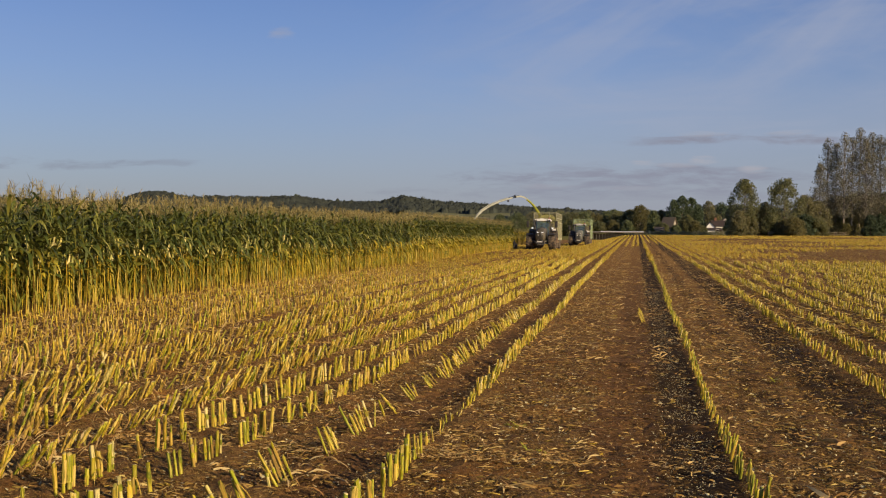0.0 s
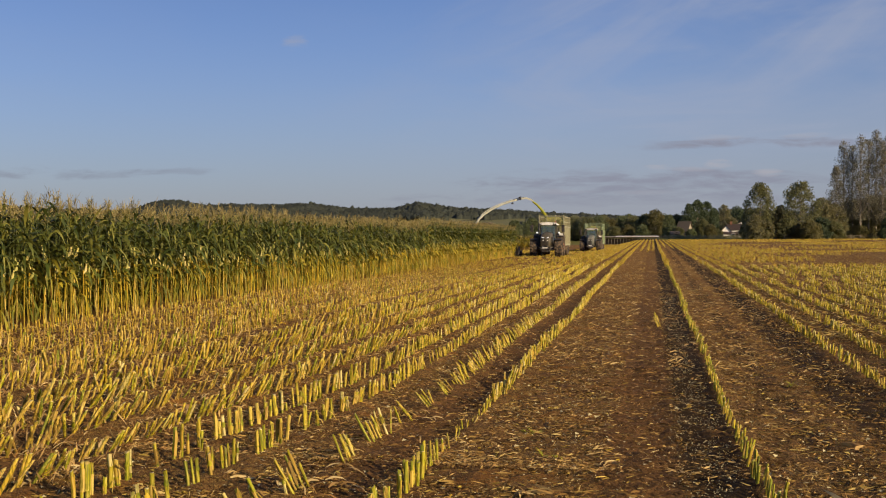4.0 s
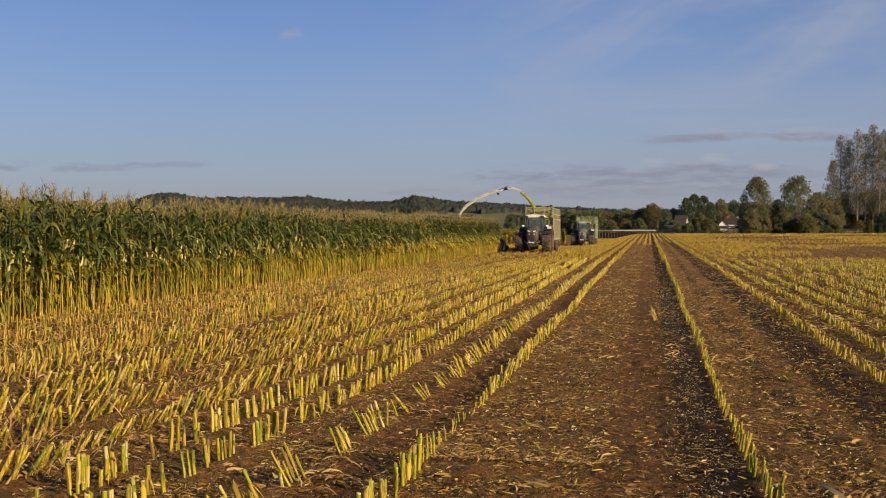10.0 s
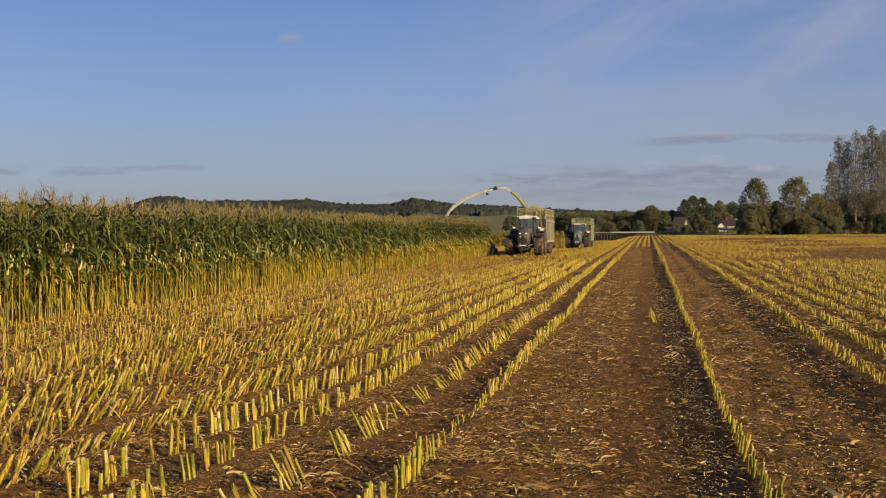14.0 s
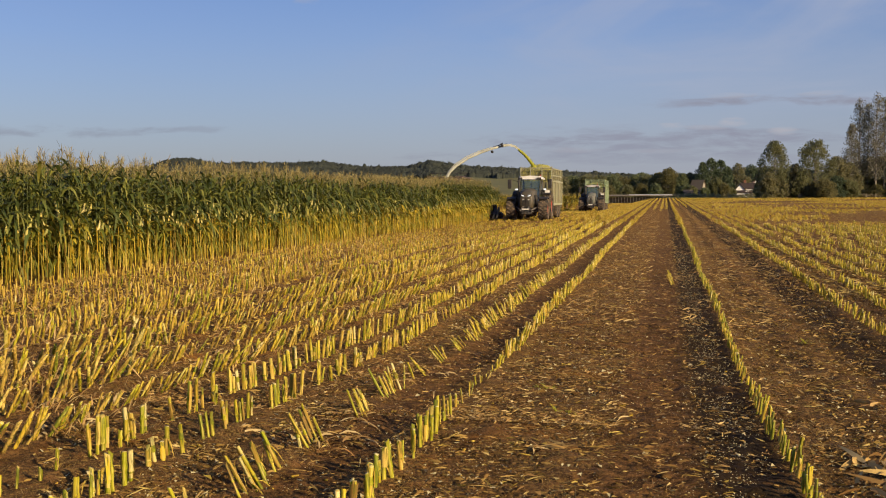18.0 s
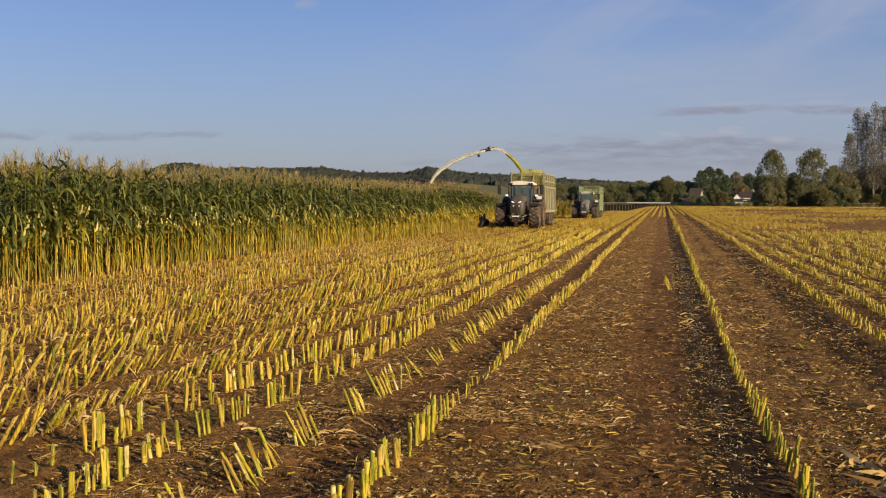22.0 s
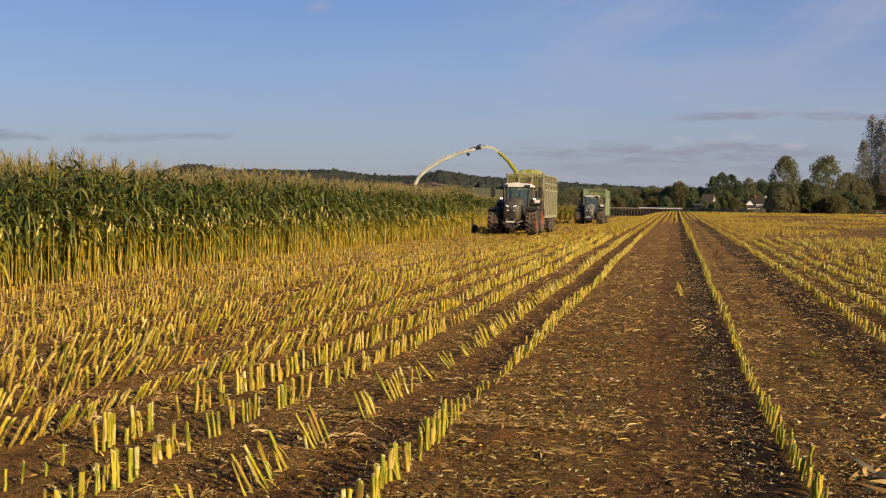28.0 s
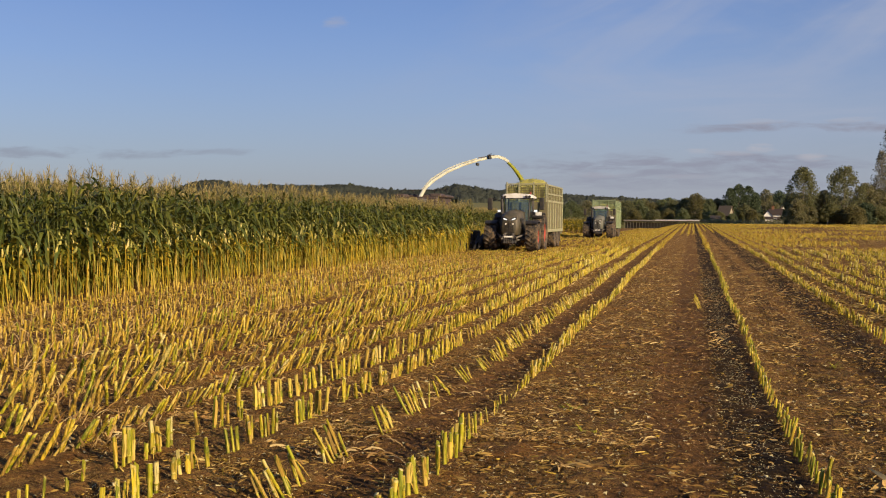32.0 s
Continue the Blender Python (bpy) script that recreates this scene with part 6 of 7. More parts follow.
    roof = part("cab_roof", loft([[(x * k, y, z) for x, z in ((-0.92, 3.02), (0.92, 3.02), (0.93, 3.10), (0.72, 3.24), (0, 3.30), (-0.72, 3.24), (-0.93, 3.10))] for k, y, z in ((0.9, 2.12, 0), (1.0, 2.25, 0), (1.0, 4.0, 0), (0.9, 4.15, 0))]), roof_mat, ob, "pale dusty cab roof")
    part("sun_visor", box(-0.84, 0.84, 2.10, 2.30, 2.97, 3.02, 0.02), "black", roof)
    for x in (-0.80, -0.62, 0.62, 0.80):
        part("work_lamp", box(x - 0.065, x + 0.065, 2.02, 2.14, 3.03, 3.16, 0.02), "black", roof)
    part("beacon", shifted((lambda p: (p[0][:, [1, 2, 0]], p[1]))(ring([(0, 0.05), (0.14, 0.045), (0.14, 0.01), (0, 0.01)], 10)), 0.62, 3.7, 3.26), "rim", roof)
    for s in (-1, 1):
        arm = part("mirror_arm", tube([(s * 0.74, 2.30, 2.80), (s * 1.34, 2.22, 3.00), (s * 1.50, 2.2, 2.98)], [0.025, 0.022, 0.022], 6), "black", ob)
        part("mirror", box(s * 1.50 - 0.14, s * 1.50 + 0.14, 2.12, 2.24, 2.34, 3.02, 0.04), "black", arm, "upright black mirror")
        lamp = part("side_lamp", box(s * 1.06 - 0.10, s * 1.06 + 0.10, 2.68, 2.80, 2.22, 2.34, 0.03), lamp_mat, ob, "white marker lamp")
        part("lamp_bracket", box(s * 0.94 - 0.20, s * 0.94 + 0.20, 2.80, 2.87, 2.06, 2.24), "black", lamp)
        part("front_mudguard", shifted(arch(0.88, 0.66, 55, 160, 0.06), s * 1.17, 1.03, 0.80), "black", ob)
        part("rear_mudguard", shifted(arch(1.10, 0.74, 50, 165, 0.06), s * 1.05, 3.9, 1.03), "black", ob)
        part("step", merge([box(s * 0.95 - 0.2, s * 0.95 + 0.2, 2.45, 2.75, z, z + 0.05) for z in (0.55, 0.85, 1.15)] + [box(s * 0.95 + q, s * 0.95 + q + 0.04, 2.45, 2.55, 0.5, 1.35) for q in (-0.2, 0.16)]), "black", ob)
        part("tank", box(s * 0.66 - 0.24, s * 0.66 + 0.24, 1.9, 3.09, 0.72, 1.25, 0.08), "black", ob)
    part("exhaust", merge([tube([(-0.76, 2.1, 1.4), (-0.78, 2.1, 2.55), (-0.80, 2.12, 2.95), (-0.86, 2.25, 3.05)], [0.09, 0.09, 0.07, 0.06], 8)]), "black", ob, "upright exhaust stack")
    part("sign_board", box(1.06, 1.42, 2.68, 2.72, 2.02, 2.22, 0.01), "white_paint", ob, "white marker board")
    part("drawbar_hitch", box(-0.12, 0.12, 4.3, 4.9, 0.55, 0.75, 0.03), "steel", ob)
    wheels = [(wheel(ob, "front_wheel", s * 1.17, 1.03, 0.80, 0.68, rim_mat, s, 18), 0.80) for s in (-1, 1)]
    wheels += [(wheel(ob, "rear_wheel", s * 1.12, 3.9, 1.04, 0.74, rim_mat, s, 20), 1.04) for s in (-1, 1)]
    return ob, wheels


def wire_mesh(a0, a1, z0, z1, x):
    """A welded mesh panel in the plane of one x, its bars crossing."""
    bars = [box(x - 0.012, x + 0.012, a0, a1, z - 0.013, z + 0.013) for z in np.arange(z0 + 0.05, z1, 0.105)]
    bars += [box(x - 0.010, x + 0.010, a - 0.012, a + 0.012, z0, z1) for a in np.arange(a0 + 0.05, a1, 0.13)]
    return merge(bars)


def trailer(label, pale, green):
    """A high-sided silage trailer whose drawbar eye is at the origin and which runs back along +y."""
    ob = thing("silage_trailer", pose(0, 0, 0), label, "trailer", "silage trailers")
    y0, y1, w, lo, mid, hi = 1.7, 9.3, 1.25, 1.18, 2.86, 3.86
    part("drawbar", merge([tube([(0, 0, 0.62), (s * 0.45, 1.8, 0.85)], [0.08, 0.09], 6) for s in (-1, 1)] + [box(-0.12, 0.12, -0.2, 0.15, 0.55, 0.7, 0.03)]), "black", ob)
    part("chassis", merge([box(s * 0.45 - 0.09, s * 0.45 + 0.09, 1.6, 9.2, 0.8, 1.1) for s in (-1, 1)] + [box(-0.9, 0.9, y, y + 0.12, 0.85, 1.05) for y in (2.2, 4.0, 5.6, 7.2, 8.9)]), "black", ob)
    part("floor", box(-w, w, y0, y1, lo - 0.06, lo), "black", ob)
    for s in (-1, 1):
        side = part("side_panel", box(s * w - 0.03, s * w + 0.03, y0, y1, 1.08, mid), green, ob, "ribbed pale green steel side")
        n = 7
        for k in range(n):
            y = y0 + 0.03 + (y1 - y0 - 0.20) * k / (n - 1)
            part("rib", box(s * (w + 0.055) - 0.03, s * (w + 0.055) + 0.03, y, y + 0.12, 1.10, mid + 0.02, 0.03), pale, side)
        part("top_rail", box(s * (w + 0.04) - 0.06, s * (w + 0.04) + 0.06, y0 - 0.02, y1 + 0.02, mid - 0.02, mid + 0.12, 0.015), pale, side)
        part("bottom_rail", box(s * (w + 0.03) - 0.05, s * (w + 0.03) + 0.05, y0 - 0.02, y1 + 0.02, 1.02, 1.20, 0.02), pale, side)
        ext = part("side_extension", wire_mesh(y0, y1, mid + 0.12, hi, s * w), green, ob, "open green mesh extension side")
        for k in range(6):
            y = y0 + 0.03 + (y1 - y0 - 0.14) * k / 5
            part("post", box(s * (w + 0.04) - 0.025, s * (w + 0.04) + 0.025, y, y + 0.10, mid + 0.1, hi + 0.04, 0.01), pale, ext)
        for z in (mid + 0.46, hi):
            part("rail", box(s * (w + 0.035) - 0.03, s * (w + 0.035) + 0.03, y0, y1, z, z + 0.09, 0.01), pale, ext)
        part("mudflap", box(s * 1.0 - 0.25, s * 1.0 + 0.25, 8.55, 8.58, 0.35, 1.0), "black", ob)
    front = part("front_panel", box(-w, w, y0 - 0.05, y0 + 0.0, 0.95, mid), "trailer_green", ob, "dusty green front wall")
    for x in (-0.85, -0.28, 0.28, 0.85):
        part("rib", box(x - 0.05, x + 0.05, y0 - 0.13, y0 - 0.05, 0.97, mid, 0.01), "trailer_green", front)
    ext = part("front_extension", swapped(wire_mesh(-w, w, mid + 0.02, hi + 0.10, y0 - 0.02)), green, ob, "open green mesh front extension")
    for x in (-w + 0.04, -0.45, 0.45, w - 0.04):
        part("post", box(x - 0.04, x + 0.04, y0 - 0.10, y0 - 0.04, mid, hi + 0.22, 0.01), pale, ext)
    part("rail", box(-w, w, y0 - 0.10, y0 - 0.04, hi + 0.06, hi + 0.14, 0.01), pale, ext)
    part("tailgate", box(-w, w, y1, y1 + 0.06, 0.85, mid + 0.1), pale, ob)
    wheels = [(wheel(ob, "trailer_wheel", s * 0.98, y, 0.70, 0.56, "steel", s, 16), 0.70) for s in (-1, 1) for y in (5.9, 7.5)]
    return ob, wheels


def heap_shape(r, length, width, height, mound=0.34):
    """A loose uneven mound of chopped maize with chips on it."""
    us, vs_ = np.linspace(-1, 1, 34), np.linspace(-1, 1, 16)
    V, U = np.meshgrid(vs_, us)
    z = height * np.clip(1 - np.abs(V) ** 2.5, 0, 1) ** 0.7 * np.clip(1 - np.abs(U * 0.98) ** 3, 0, 1) ** 0.6 * (0.75 + 0.3 * np.cos(2.2 * (U + 0.45)))
    z = z + mound * np.exp(-((U + 0.45) / 0.34) ** 2 - (V / 0.85) ** 4)
    z = z + 0.05 * wave(U * 4, V * 1.3, 0.8, 41) * (z > 0.02)
    n, m = U.shape
    at = np.arange(n * m).reshape(n, m)
    quads = np.stack([at[:-1, :-1], at[:-1, 1:], at[1:, 1:], at[1:, :-1]], -1).reshape(-1, 4)
    top = np.stack([V * width / 2, U * length / 2, z], -1).reshape(-1, 3)
    low = top.copy()
    low[:, 2] = -1.9
    rim = np.concatenate([at[0, :], at[1:, -1], at[-1, -2::-1], at[-2:0:-1, 0]])
    k = len(rim)
    skirt = np.array([(rim[i], rim[i] + n * m, rim[(i + 1) % k] + n * m, rim[(i + 1) % k]) for i in range(k)])
    body = (np.concatenate([top, low]), np.concatenate([quads, skirt]))
    pick = r.randint(0, n * m, 900)
    chips = leaf_cloud(r, top[pick] + (0, 0, 0.01), 0.03, 1, 0.04)
    return merge([body, chips])


def longer(pair):
    """The spout's parts, drawn out to its full reach."""
    v = pair[0].copy()
    v[:, 0] *= 1.085
    v[:, 2] = 3.0 + (v[:, 2] - 3.0) * 1.07
    return v, pair[1]


def harvester():
    """A forage harvester that faces -y; the front of its header is at the origin."""
    ob = thing("forage_harvester", pose(0, 0, 0), "forage harvester with a long cream spout, half hidden in maize", "harvester")
    hx0, hx1 = -2.9, 4.75
    head = part("header", merge([box(hx0, hx1, 0.9, 1.35, 0.35, 1.15, 0.06), box(hx0, hx1, 0.1, 1.0, 0.12, 0.34, 0.05), box(-0.9, 0.9, 1.3, 2.1, 0.5, 1.3, 0.06)]), "black", ob, "dark maize header")
    for k in range(8):
        x = hx0 + (hx1 - hx0) * (k + 0.5) / 8
        part("drum", tube([(x, 0.55, 0.14), (x, 0.55, 0.36), (x, 0.6, 0.5), (x, 0.6, 1.0)], [0.42, 0.42, 0.2, 0.12], 12), "red_brown", head)
    for k in range(9):
        x = hx0 + (hx1 - hx0) * k / 8
        part("divider", loft([[(x - 0.03, -0.75, 0.12), (x + 0.03, -0.75, 0.12), (x + 0.03, -0.75, 0.18), (x - 0.03, -0.75, 0.18)], [(x - 0.13, 0.3, 0.1), (x + 0.13, 0.3, 0.1), (x + 0.09, 0.3, 0.6), (x - 0.09, 0.3, 0.6)], [(x - 0.10, 1.0, 0.2), (x + 0.10, 1.0, 0.2), (x + 0.06, 1.0, 1.05), (x - 0.06, 1.0, 1.05)]]), "black", head)
    guard = part("end_guard", merge([box(hx1 - 0.3, hx1 + 0.5, 0.1, 1.3, 0.10, 0.60, 0.12), tube([(hx1 + 0.25, -0.7, 0.14), (hx1 + 0.25, 0.2, 0.55), (hx1 + 0.2, 0.9, 0.92)], [0.04, 0.16, 0.07], 8), box(hx1 - 0.9, hx1 - 0.3, 0.5, 1.3, 0.2, 0.78, 0.1)]), "black", head, "dark end divider beside the mown strip")
    part("body", merge([box(-1.45, 1.45, 3.9, 8.8, 1.0, 2.72, 0.12), box(-1.2, 1.2, 1.9, 4.0, 0.8, 1.5, 0.1)]), "red_brown", ob, "dusty dark red-brown body")
    deck = part("engine_deck", merge([box(-1.35, 1.35, 4.6, 8.6, 2.72, 3.16, 0.06), box(-1.5, 1.5, 6.4, 8.7, 3.12, 3.30, 0.06), box(-1.55, -0.9, 5.2, 6.4, 3.10, 3.34, 0.08), box(0.75, 1.5, 5.0, 6.3, 3.10, 3.36, 0.08)]), "red_brown", ob, "brown dusty top deck")
    for k in range(7):
        part("louvre", box(-1.2 + 0.36 * k, -1.0 + 0.36 * k, 7.0, 8.4, 3.30, 3.36, 0.02), "black", deck)
    part("handrail", merge([tube([(x, 6.6, 3.28), (x, 6.6, 3.62)], [0.025, 0.025], 5) for x in (-1.45, -0.7, 0.7, 1.45)] + [tube([(-1.45, 6.6, 3.62), (1.45, 6.6, 3.62)], [0.025, 0.025], 5)]), "black", deck)
    cab = part("cab", merge([box(-0.9, 0.9, 2.3, 4.0, 1.45, 1.75, 0.04)] + [tube([(x, y, 1.7), (x * 0.94, y, 2.72)], [0.05, 0.05], 6) for x in (-0.86, 0.86) for y in (2.35, 3.9)]), "black", ob)
    part("cab_roof", box(-0.95, 0.95, 2.2, 4.05, 2.72, 3.0, 0.06), "steel", cab)
    part("windscreen", (np.array([(-0.84, 2.33, 1.76), (0.84, 2.33, 1.76), (0.8, 2.33, 2.72), (-0.8, 2.33, 2.72)]), np.array([(0, 1, 2, 3)])), "glass", cab)
    for s in (-1, 1):
        part("side_window", (np.array([(s * 0.86, 2.4, 1.76), (s * 0.86, 3.85, 1.76), (s * 0.81, 3.85, 2.72), (s * 0.81, 2.4, 2.72)]), np.array([(0, 1, 2, 3)])), "glass", cab)
    part("turret", merge([tube([(0, 6.0, 2.8), (0, 6.0, 3.05)], [0.42, 0.38], 14), box(-0.3, 0.3, 5.7, 6.3, 3.0, 3.15, 0.04)]), "steel", ob)
    # the spout: a long bent chute of square section, with a hinged flap at its end
    line = [(-0.10, 3.00, 0.34), (-0.04, 3.22, 0.32), (0.2, 3.66, 0.30), (0.7, 4.13, 0.28), (1.57, 4.68, 0.26), (2.44, 5.06, 0.24), (3.4, 5.38, 0.22), (4.05, 5.54, 0.21)]
    def chute(points, deep=0.9):
        rings = []
        for i, (x, z, w) in enumerate(points):
            xa, za, _ = points[max(i - 1, 0)]
            xb, zb, _ = points[min(i + 1, len(points) - 1)]
            d = Vector((xb - xa, 0, zb - za)).normalized()
            up = Vector((-d.z, 0, d.x))
            h = w * 0.36
            y = 6.0 + 0.05 * max(x, 0)
            rings.append([tuple(Vector((x, y, z)) + up * a * h + Vector((0, b * h * deep, 0))) for a, b in ((-0.8, -1), (0.9, -1), (1.0, -0.6), (1.0, 0.6), (0.9, 1), (-0.8, 1))])
        return loft(rings)
    spout = part("spout", longer(chute(line)), "cream", ob, "long curved cream discharge spout", True)
    flap = part("spout_flap", longer(chute([(4.10, 5.57, 0.25), (4.6, 5.62, 0.26), (5.0, 5.50, 0.25), (5.25, 5.32, 0.21)])), "cream", spout, "hinged end flap")
    part("joint", longer(merge([box(3.98, 4.16, 5.95, 6.30, 5.46, 5.70, 0.04), tube([(3.9, 5.95, 5.66), (4.15, 5.98, 5.78)], [0.035, 0.03], 6)])), "black", spout)
    part("ram", longer(tube([(3.4, 6.15, 5.52), (4.4, 6.2, 5.72)], [0.035, 0.025], 6)), "steel", spout)
    part("lamp", longer(merge([box(3.25, 3.42, 5.95, 6.2, 5.05, 5.23, 0.03)])), "black", spout)
    part("spine", longer(tube([(0.02, 6.0, 3.6), (0.55, 6.0, 4.21), (1.45, 6.05, 4.80), (2.35, 6.1, 5.18), (3.3, 6.15, 5.48)], [0.035] * 5, 5)), "cream", spout)
    wheels = [(wheel(ob, "front_wheel", s * 1.25, 3.2, 0.95, 0.7, "rim", s, 18), 0.95) for s in (-1, 1)]
    wheels += [(wheel(ob, "rear_wheel", s * 1.15, 7.7, 0.65, 0.5, "rim", s, 16), 0.65) for s in (-1, 1)]
    return ob, wheels, spout


def stream_shape(r):
    """The jet of chopped maize: a dense core and flying chips, in an arc."""
    t = np.linspace(0, 1, 12)
    pts = [(5.22 + 1.35 * s, 6.3 + 0.5 * s, 5.28 - 0.85 * s - 0.80 * s * s) for s in t]
    core = tube(pts, list(0.085 + 0.05 * t), 8)
    s = r.uniform(0, 1, 2600)
    c = np.stack([5.22 + 1.35 * s, 6.3 + 0.5 * s, 5.28 - 0.85 * s - 0.80 * s * s], 1) + r.normal(0, 1, (2600, 3)) * (0.028 + 0.05 * s)[:, None]
    return longer(merge([core, leaf_cloud(r, c, 0.02, 1, 0.028)]))


near_tractor, near_wheels = tractor("dark mud-splashed tractor with red rims and lit lamps", "rim", "white_paint")
near_trailer, near_trailer_wheels = trailer("high pale green silage trailer behind the near tractor", "trailer_pale", "trailer_green")
far_tractor, far_wheels = tractor("dusty grey-green tractor following with a second trailer", "steel", "roof_paint", "roof_paint", "paint_dusty", "grey-green dusty bonnet")
far_trailer, far_trailer_wheels = trailer("green silage trailer behind the second tractor", "trailer_bright", "trailer_bright")
chopper, chopper_wheels, chopper_spout = harvester()
heap_rng = np.random.RandomState(5)
heap = tagged(new("silage_heap", mesh_of("silage_heap", *heap_shape(heap_rng, 7.4, 2.44, 0.30), ["silage"])), "yellow-green heap of chopped maize filling the trailer", "silage heap")
far_heap = tagged(new("silage_heap", mesh_of("silage_heap", *heap_shape(heap_rng, 7.4, 2.44, 0.22, 0.05), ["silage"])), "chopped maize lying in the second trailer", "silage heap")
stream = tagged(new("crop_stream", mesh_of("crop_stream", *stream_shape(heap_rng), ["jet"])), "yellow-green jet of chopped maize blown into the trailer", "crop stream", kind="stuff")

CLUMP_MESHES = []
for seed in range(8):
    r_ = np.random.RandomState(60 + seed)
    rows_ = []
    for i in range(8):
        for k in range(7):
            rows_.append((EDGE + 15.6 - 0.75 * i + r_.normal(0, 0.04), -0.5 + (k + 0.5) / 7 + r_.normal(0, 0.03), 0.0, r_.uniform(0, 6.28), r_.uniform(1.06, 1.20), r_.normal(0, 0.035), r_.normal(0, 0.035)))
    CLUMP_MESHES.append(maize_mesh("maize_swath", PLANTS if seed % 4 == 0 else LIGHT, np.array(rows_), seed, "ripe_leaf" if seed > 3 else "leaf", "gold_leaf" if seed % 2 else "dry"))
swaths = []
for i in range(54):
    y = CUT_FROM + 0.5 + i
    ob = new("maize_swath", CLUMP_MESHES[(i * 7 + i // 3) % 4 + (4 if (i * 0.618) % 1.0 < 0.03 + i / 200 else 0)])
    ob.matrix_basis = pose(-15.6 + float(edge_x(y)), y, float(ground_z(-15.6, y)))
    swaths.append((y, tagged(ob, "swath of standing maize that the harvester mows", "maize crop", "maize swaths before the harvester", "stuff")))

# ---- what moves ----
# seconds and how far off the near tractor's nose is; it drives towards the camera
NEAR_WAY = [(0, 110.8), (1, 107.9), (2, 105.2), (3, 102.7), (3.5, 101.4), (5.5, 98.1), (6, 97.3), (7, 95.6), (8, 94.1), (9, 92.7), (10, 91.5), (11, 90.5), (12, 89.4), (13, 87.8), (13.5, 86.8), (15.5, 82.4), (16, 81.1),
            (17, 78.7), (18, 77.0), (19, 75.5), (20, 74.3), (21, 73.5), (22, 72.8), (23, 72.0), (24, 70.7), (25, 69.2), (25.5, 68.6), (27.5, 65.7), (28, 65.0), (29, 63.6), (30, 62.0), (31, 60.2), (32, 58.5)]
FAR_WAY = [(0, 157.6), (2, 154.9), (3.5, 151.3), (5.5, 148.9), (7, 147.0), (9, 143.6), (11, 140.5), (13, 137.5), (15.5, 134.6), (17, 132.6), (19, 130.6), (21, 127.1), (23, 124.6), (25, 122.2), (27.5, 117.7), (29, 115.6), (30, 112.8), (31, 110.7), (32, 109.3)]
# how far to the side the foot of the spout is, and how it lags behind the tractor's nose
SPOUT_WAY = [(0, -17.7), (5.5, -17.45), (9, -17.35), (13, -17.6), (16, -17.15), (19, -17.1), (22, -17.35), (25.5, -17.7), (28, -17.6), (30, -17.4), (32, -16.7)]


def along(line, t):
    return float(np.interp(t, [p[0] for p in line], [p[1] for p in line]))


def rolling(wheels, way, times):
    """Turns each wheel by the way that its machine has gone."""
    for hub, radius in wheels:
        x, y, z = hub.matrix_basis.translation
        first = along(way, 0)
        walk(hub, [(t, pose(x, y, z, math.degrees((along(way, t) - first) / radius), 0, 0)) for t in times])


def on_ground(x, y, length, yaw=0.0, sway=0.0):
    """A machine's pose on the ground, pitched with it."""
    za, zb = float(ground_z(x, y + 0.8)), float(ground_z(x, y + length))
    return pose(x, y, za, -math.degrees(math.atan2(za - zb, length - 0.8)), sway, yaw)


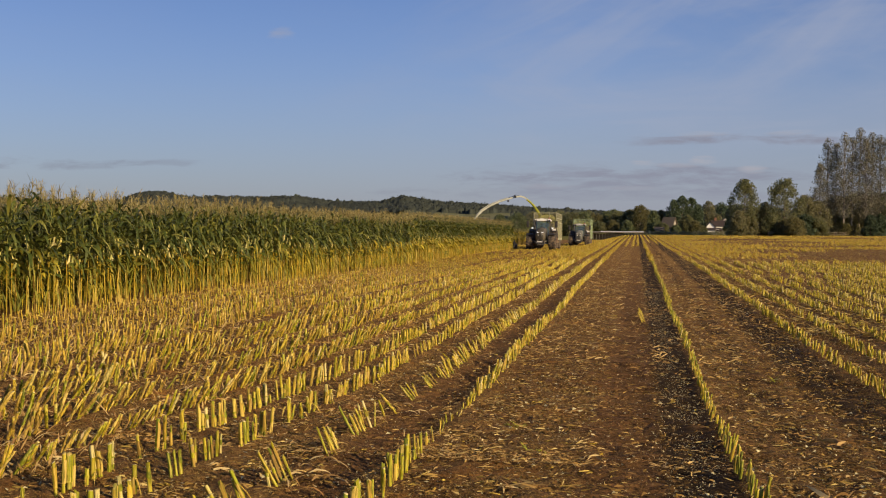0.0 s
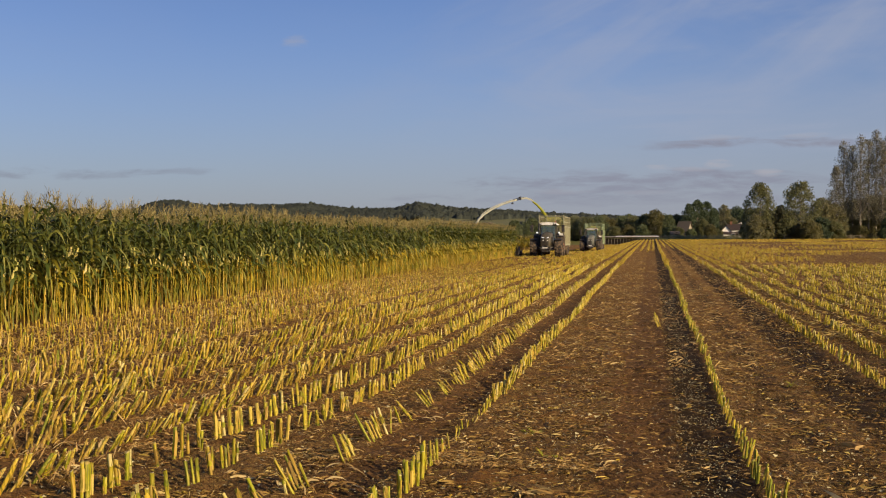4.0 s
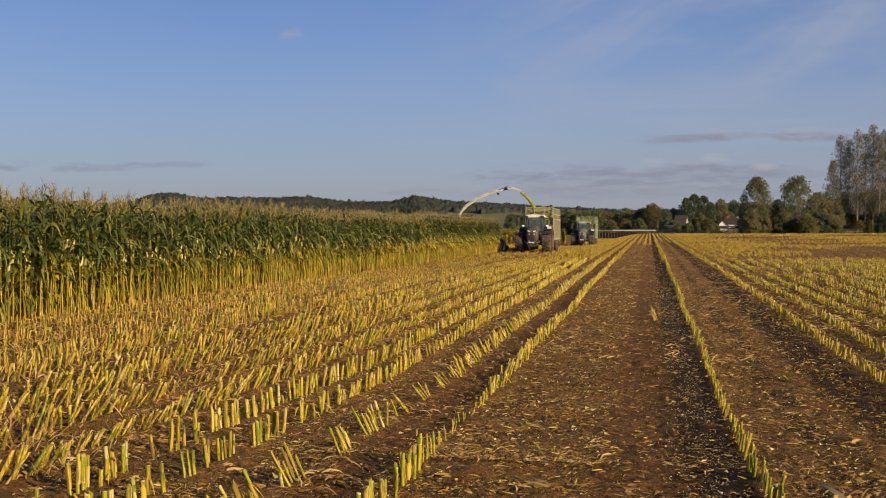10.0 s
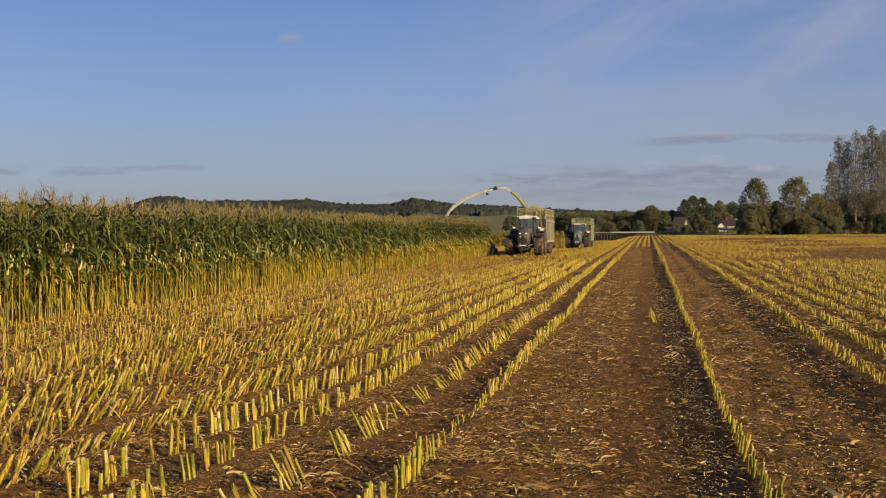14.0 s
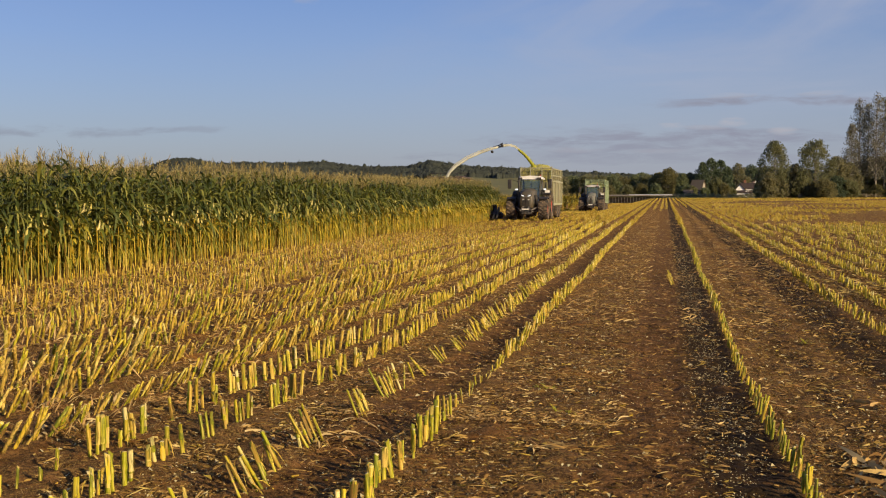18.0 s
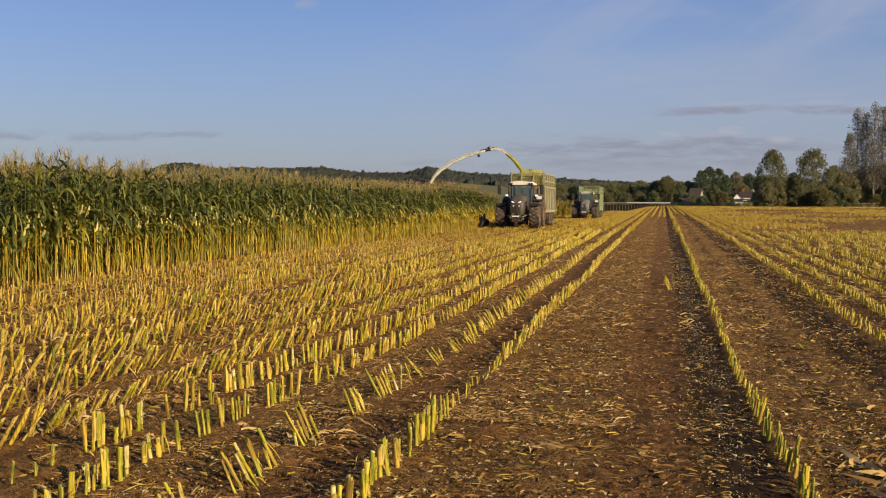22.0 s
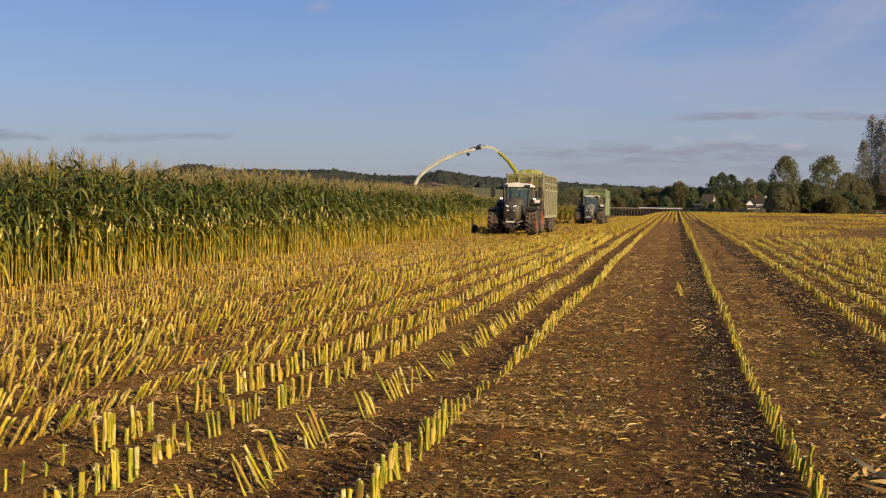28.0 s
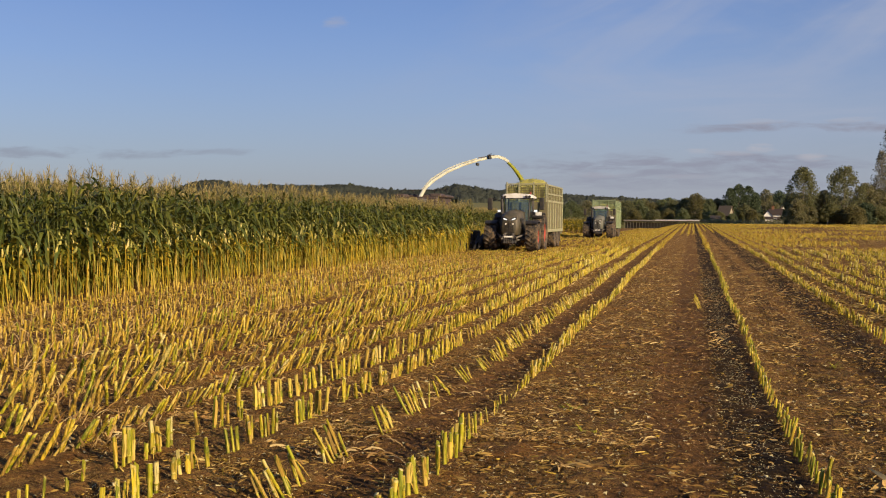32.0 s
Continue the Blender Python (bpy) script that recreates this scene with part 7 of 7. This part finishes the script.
def motions():
    times = [0.5 * k for k in range(65)]
    walk(near_tractor, [(t, on_ground(-9.88, along(NEAR_WAY, t), 4.0, 0, 0.25 * math.sin(t * 2.3))) for t in times])
    walk(near_trailer, [(t, on_ground(-9.92, along(NEAR_WAY, t) + 4.75, 9.0, 0, 0.2 * math.sin(t * 1.9))) for t in times])
    rolling(near_wheels, NEAR_WAY, times)
    rolling(near_trailer_wheels, NEAR_WAY, times)
    side = lambda t: -8.4 - 0.98 * t / 32
    walk(far_tractor, [(t, on_ground(side(t), along(FAR_WAY, t), 4.0, 0, 0.25 * math.sin(t * 2.1))) for t in times])
    walk(far_trailer, [(t, on_ground(side(t) + 0.1, along(FAR_WAY, t) + 4.75, 9.0)) for t in times])
    rolling(far_wheels, FAR_WAY, times)
    rolling(far_trailer_wheels, FAR_WAY, times)
    head = lambda t: along(NEAR_WAY, t) + 1.0
    chop = lambda t: on_ground(along(SPOUT_WAY, t), head(t), 8.0)
    walk(chopper, [(t, chop(t)) for t in times])
    rolling(chopper_wheels, NEAR_WAY, times)
    # near the end the spout swings back a little over the trailer
    swing = lambda t: pose(0, 6, 0, 0, 0, along([(0, 0), (28, 0), (30, 7), (32, 24)], t)) @ pose(0, -6, 0)
    walk(chopper_spout, [(t, swing(t)) for t in times])
    walk(stream, [(t, chop(t) @ swing(t)) for t in times])
    # the load grows as the jet fills the trailer
    load = lambda t: 3.16 + 0.49 * min(1.0, t / 17.0) + 0.05 * max(0.0, t - 17.0) / 15.0
    walk(heap, [(t, pose(-9.92, along(NEAR_WAY, t) + 4.75 + 5.5, float(ground_z(-9.92, along(NEAR_WAY, t) + 10)) + load(t))) for t in times])
    walk(far_heap, [(t, pose(side(t) + 0.1, along(FAR_WAY, t) + 10.25, float(ground_z(side(t), along(FAR_WAY, t) + 10)) + 3.35)) for t in times])
    # each swath stands until the header reaches it, then tips back and is drawn down into the machine
    fine = [0.1 * k for k in range(321)]
    for y, ob in swaths:
        z = float(ground_z(-15.6, y))
        reached = [t for t in fine if head(t) - 0.1 <= y]
        x = -15.6 + float(edge_x(y))
        stand = pose(x, y, z)
        if not reached or reached[0] <= 0.05:
            gone = pose(x, y + 0.5, z - 3.2, -8, 0, 0)
            rows = [(0, gone), (32, gone)] if reached else [(0, stand), (32, stand)]
        else:
            t0 = reached[0]
            t1 = min(t0 + 0.6, 32.0)
            rows = [(0, stand)] + ([(t0, stand)] if t0 > 0.05 else []) + ([(t1, pose(x, y + 0.5, z - 3.2, -8, 0, 0))] if t1 > t0 else []) + ([(32, pose(x, y + 0.5, z - 3.2, -8, 0, 0))] if t1 < 31.9 else [])
        walk(ob, rows)


motions()
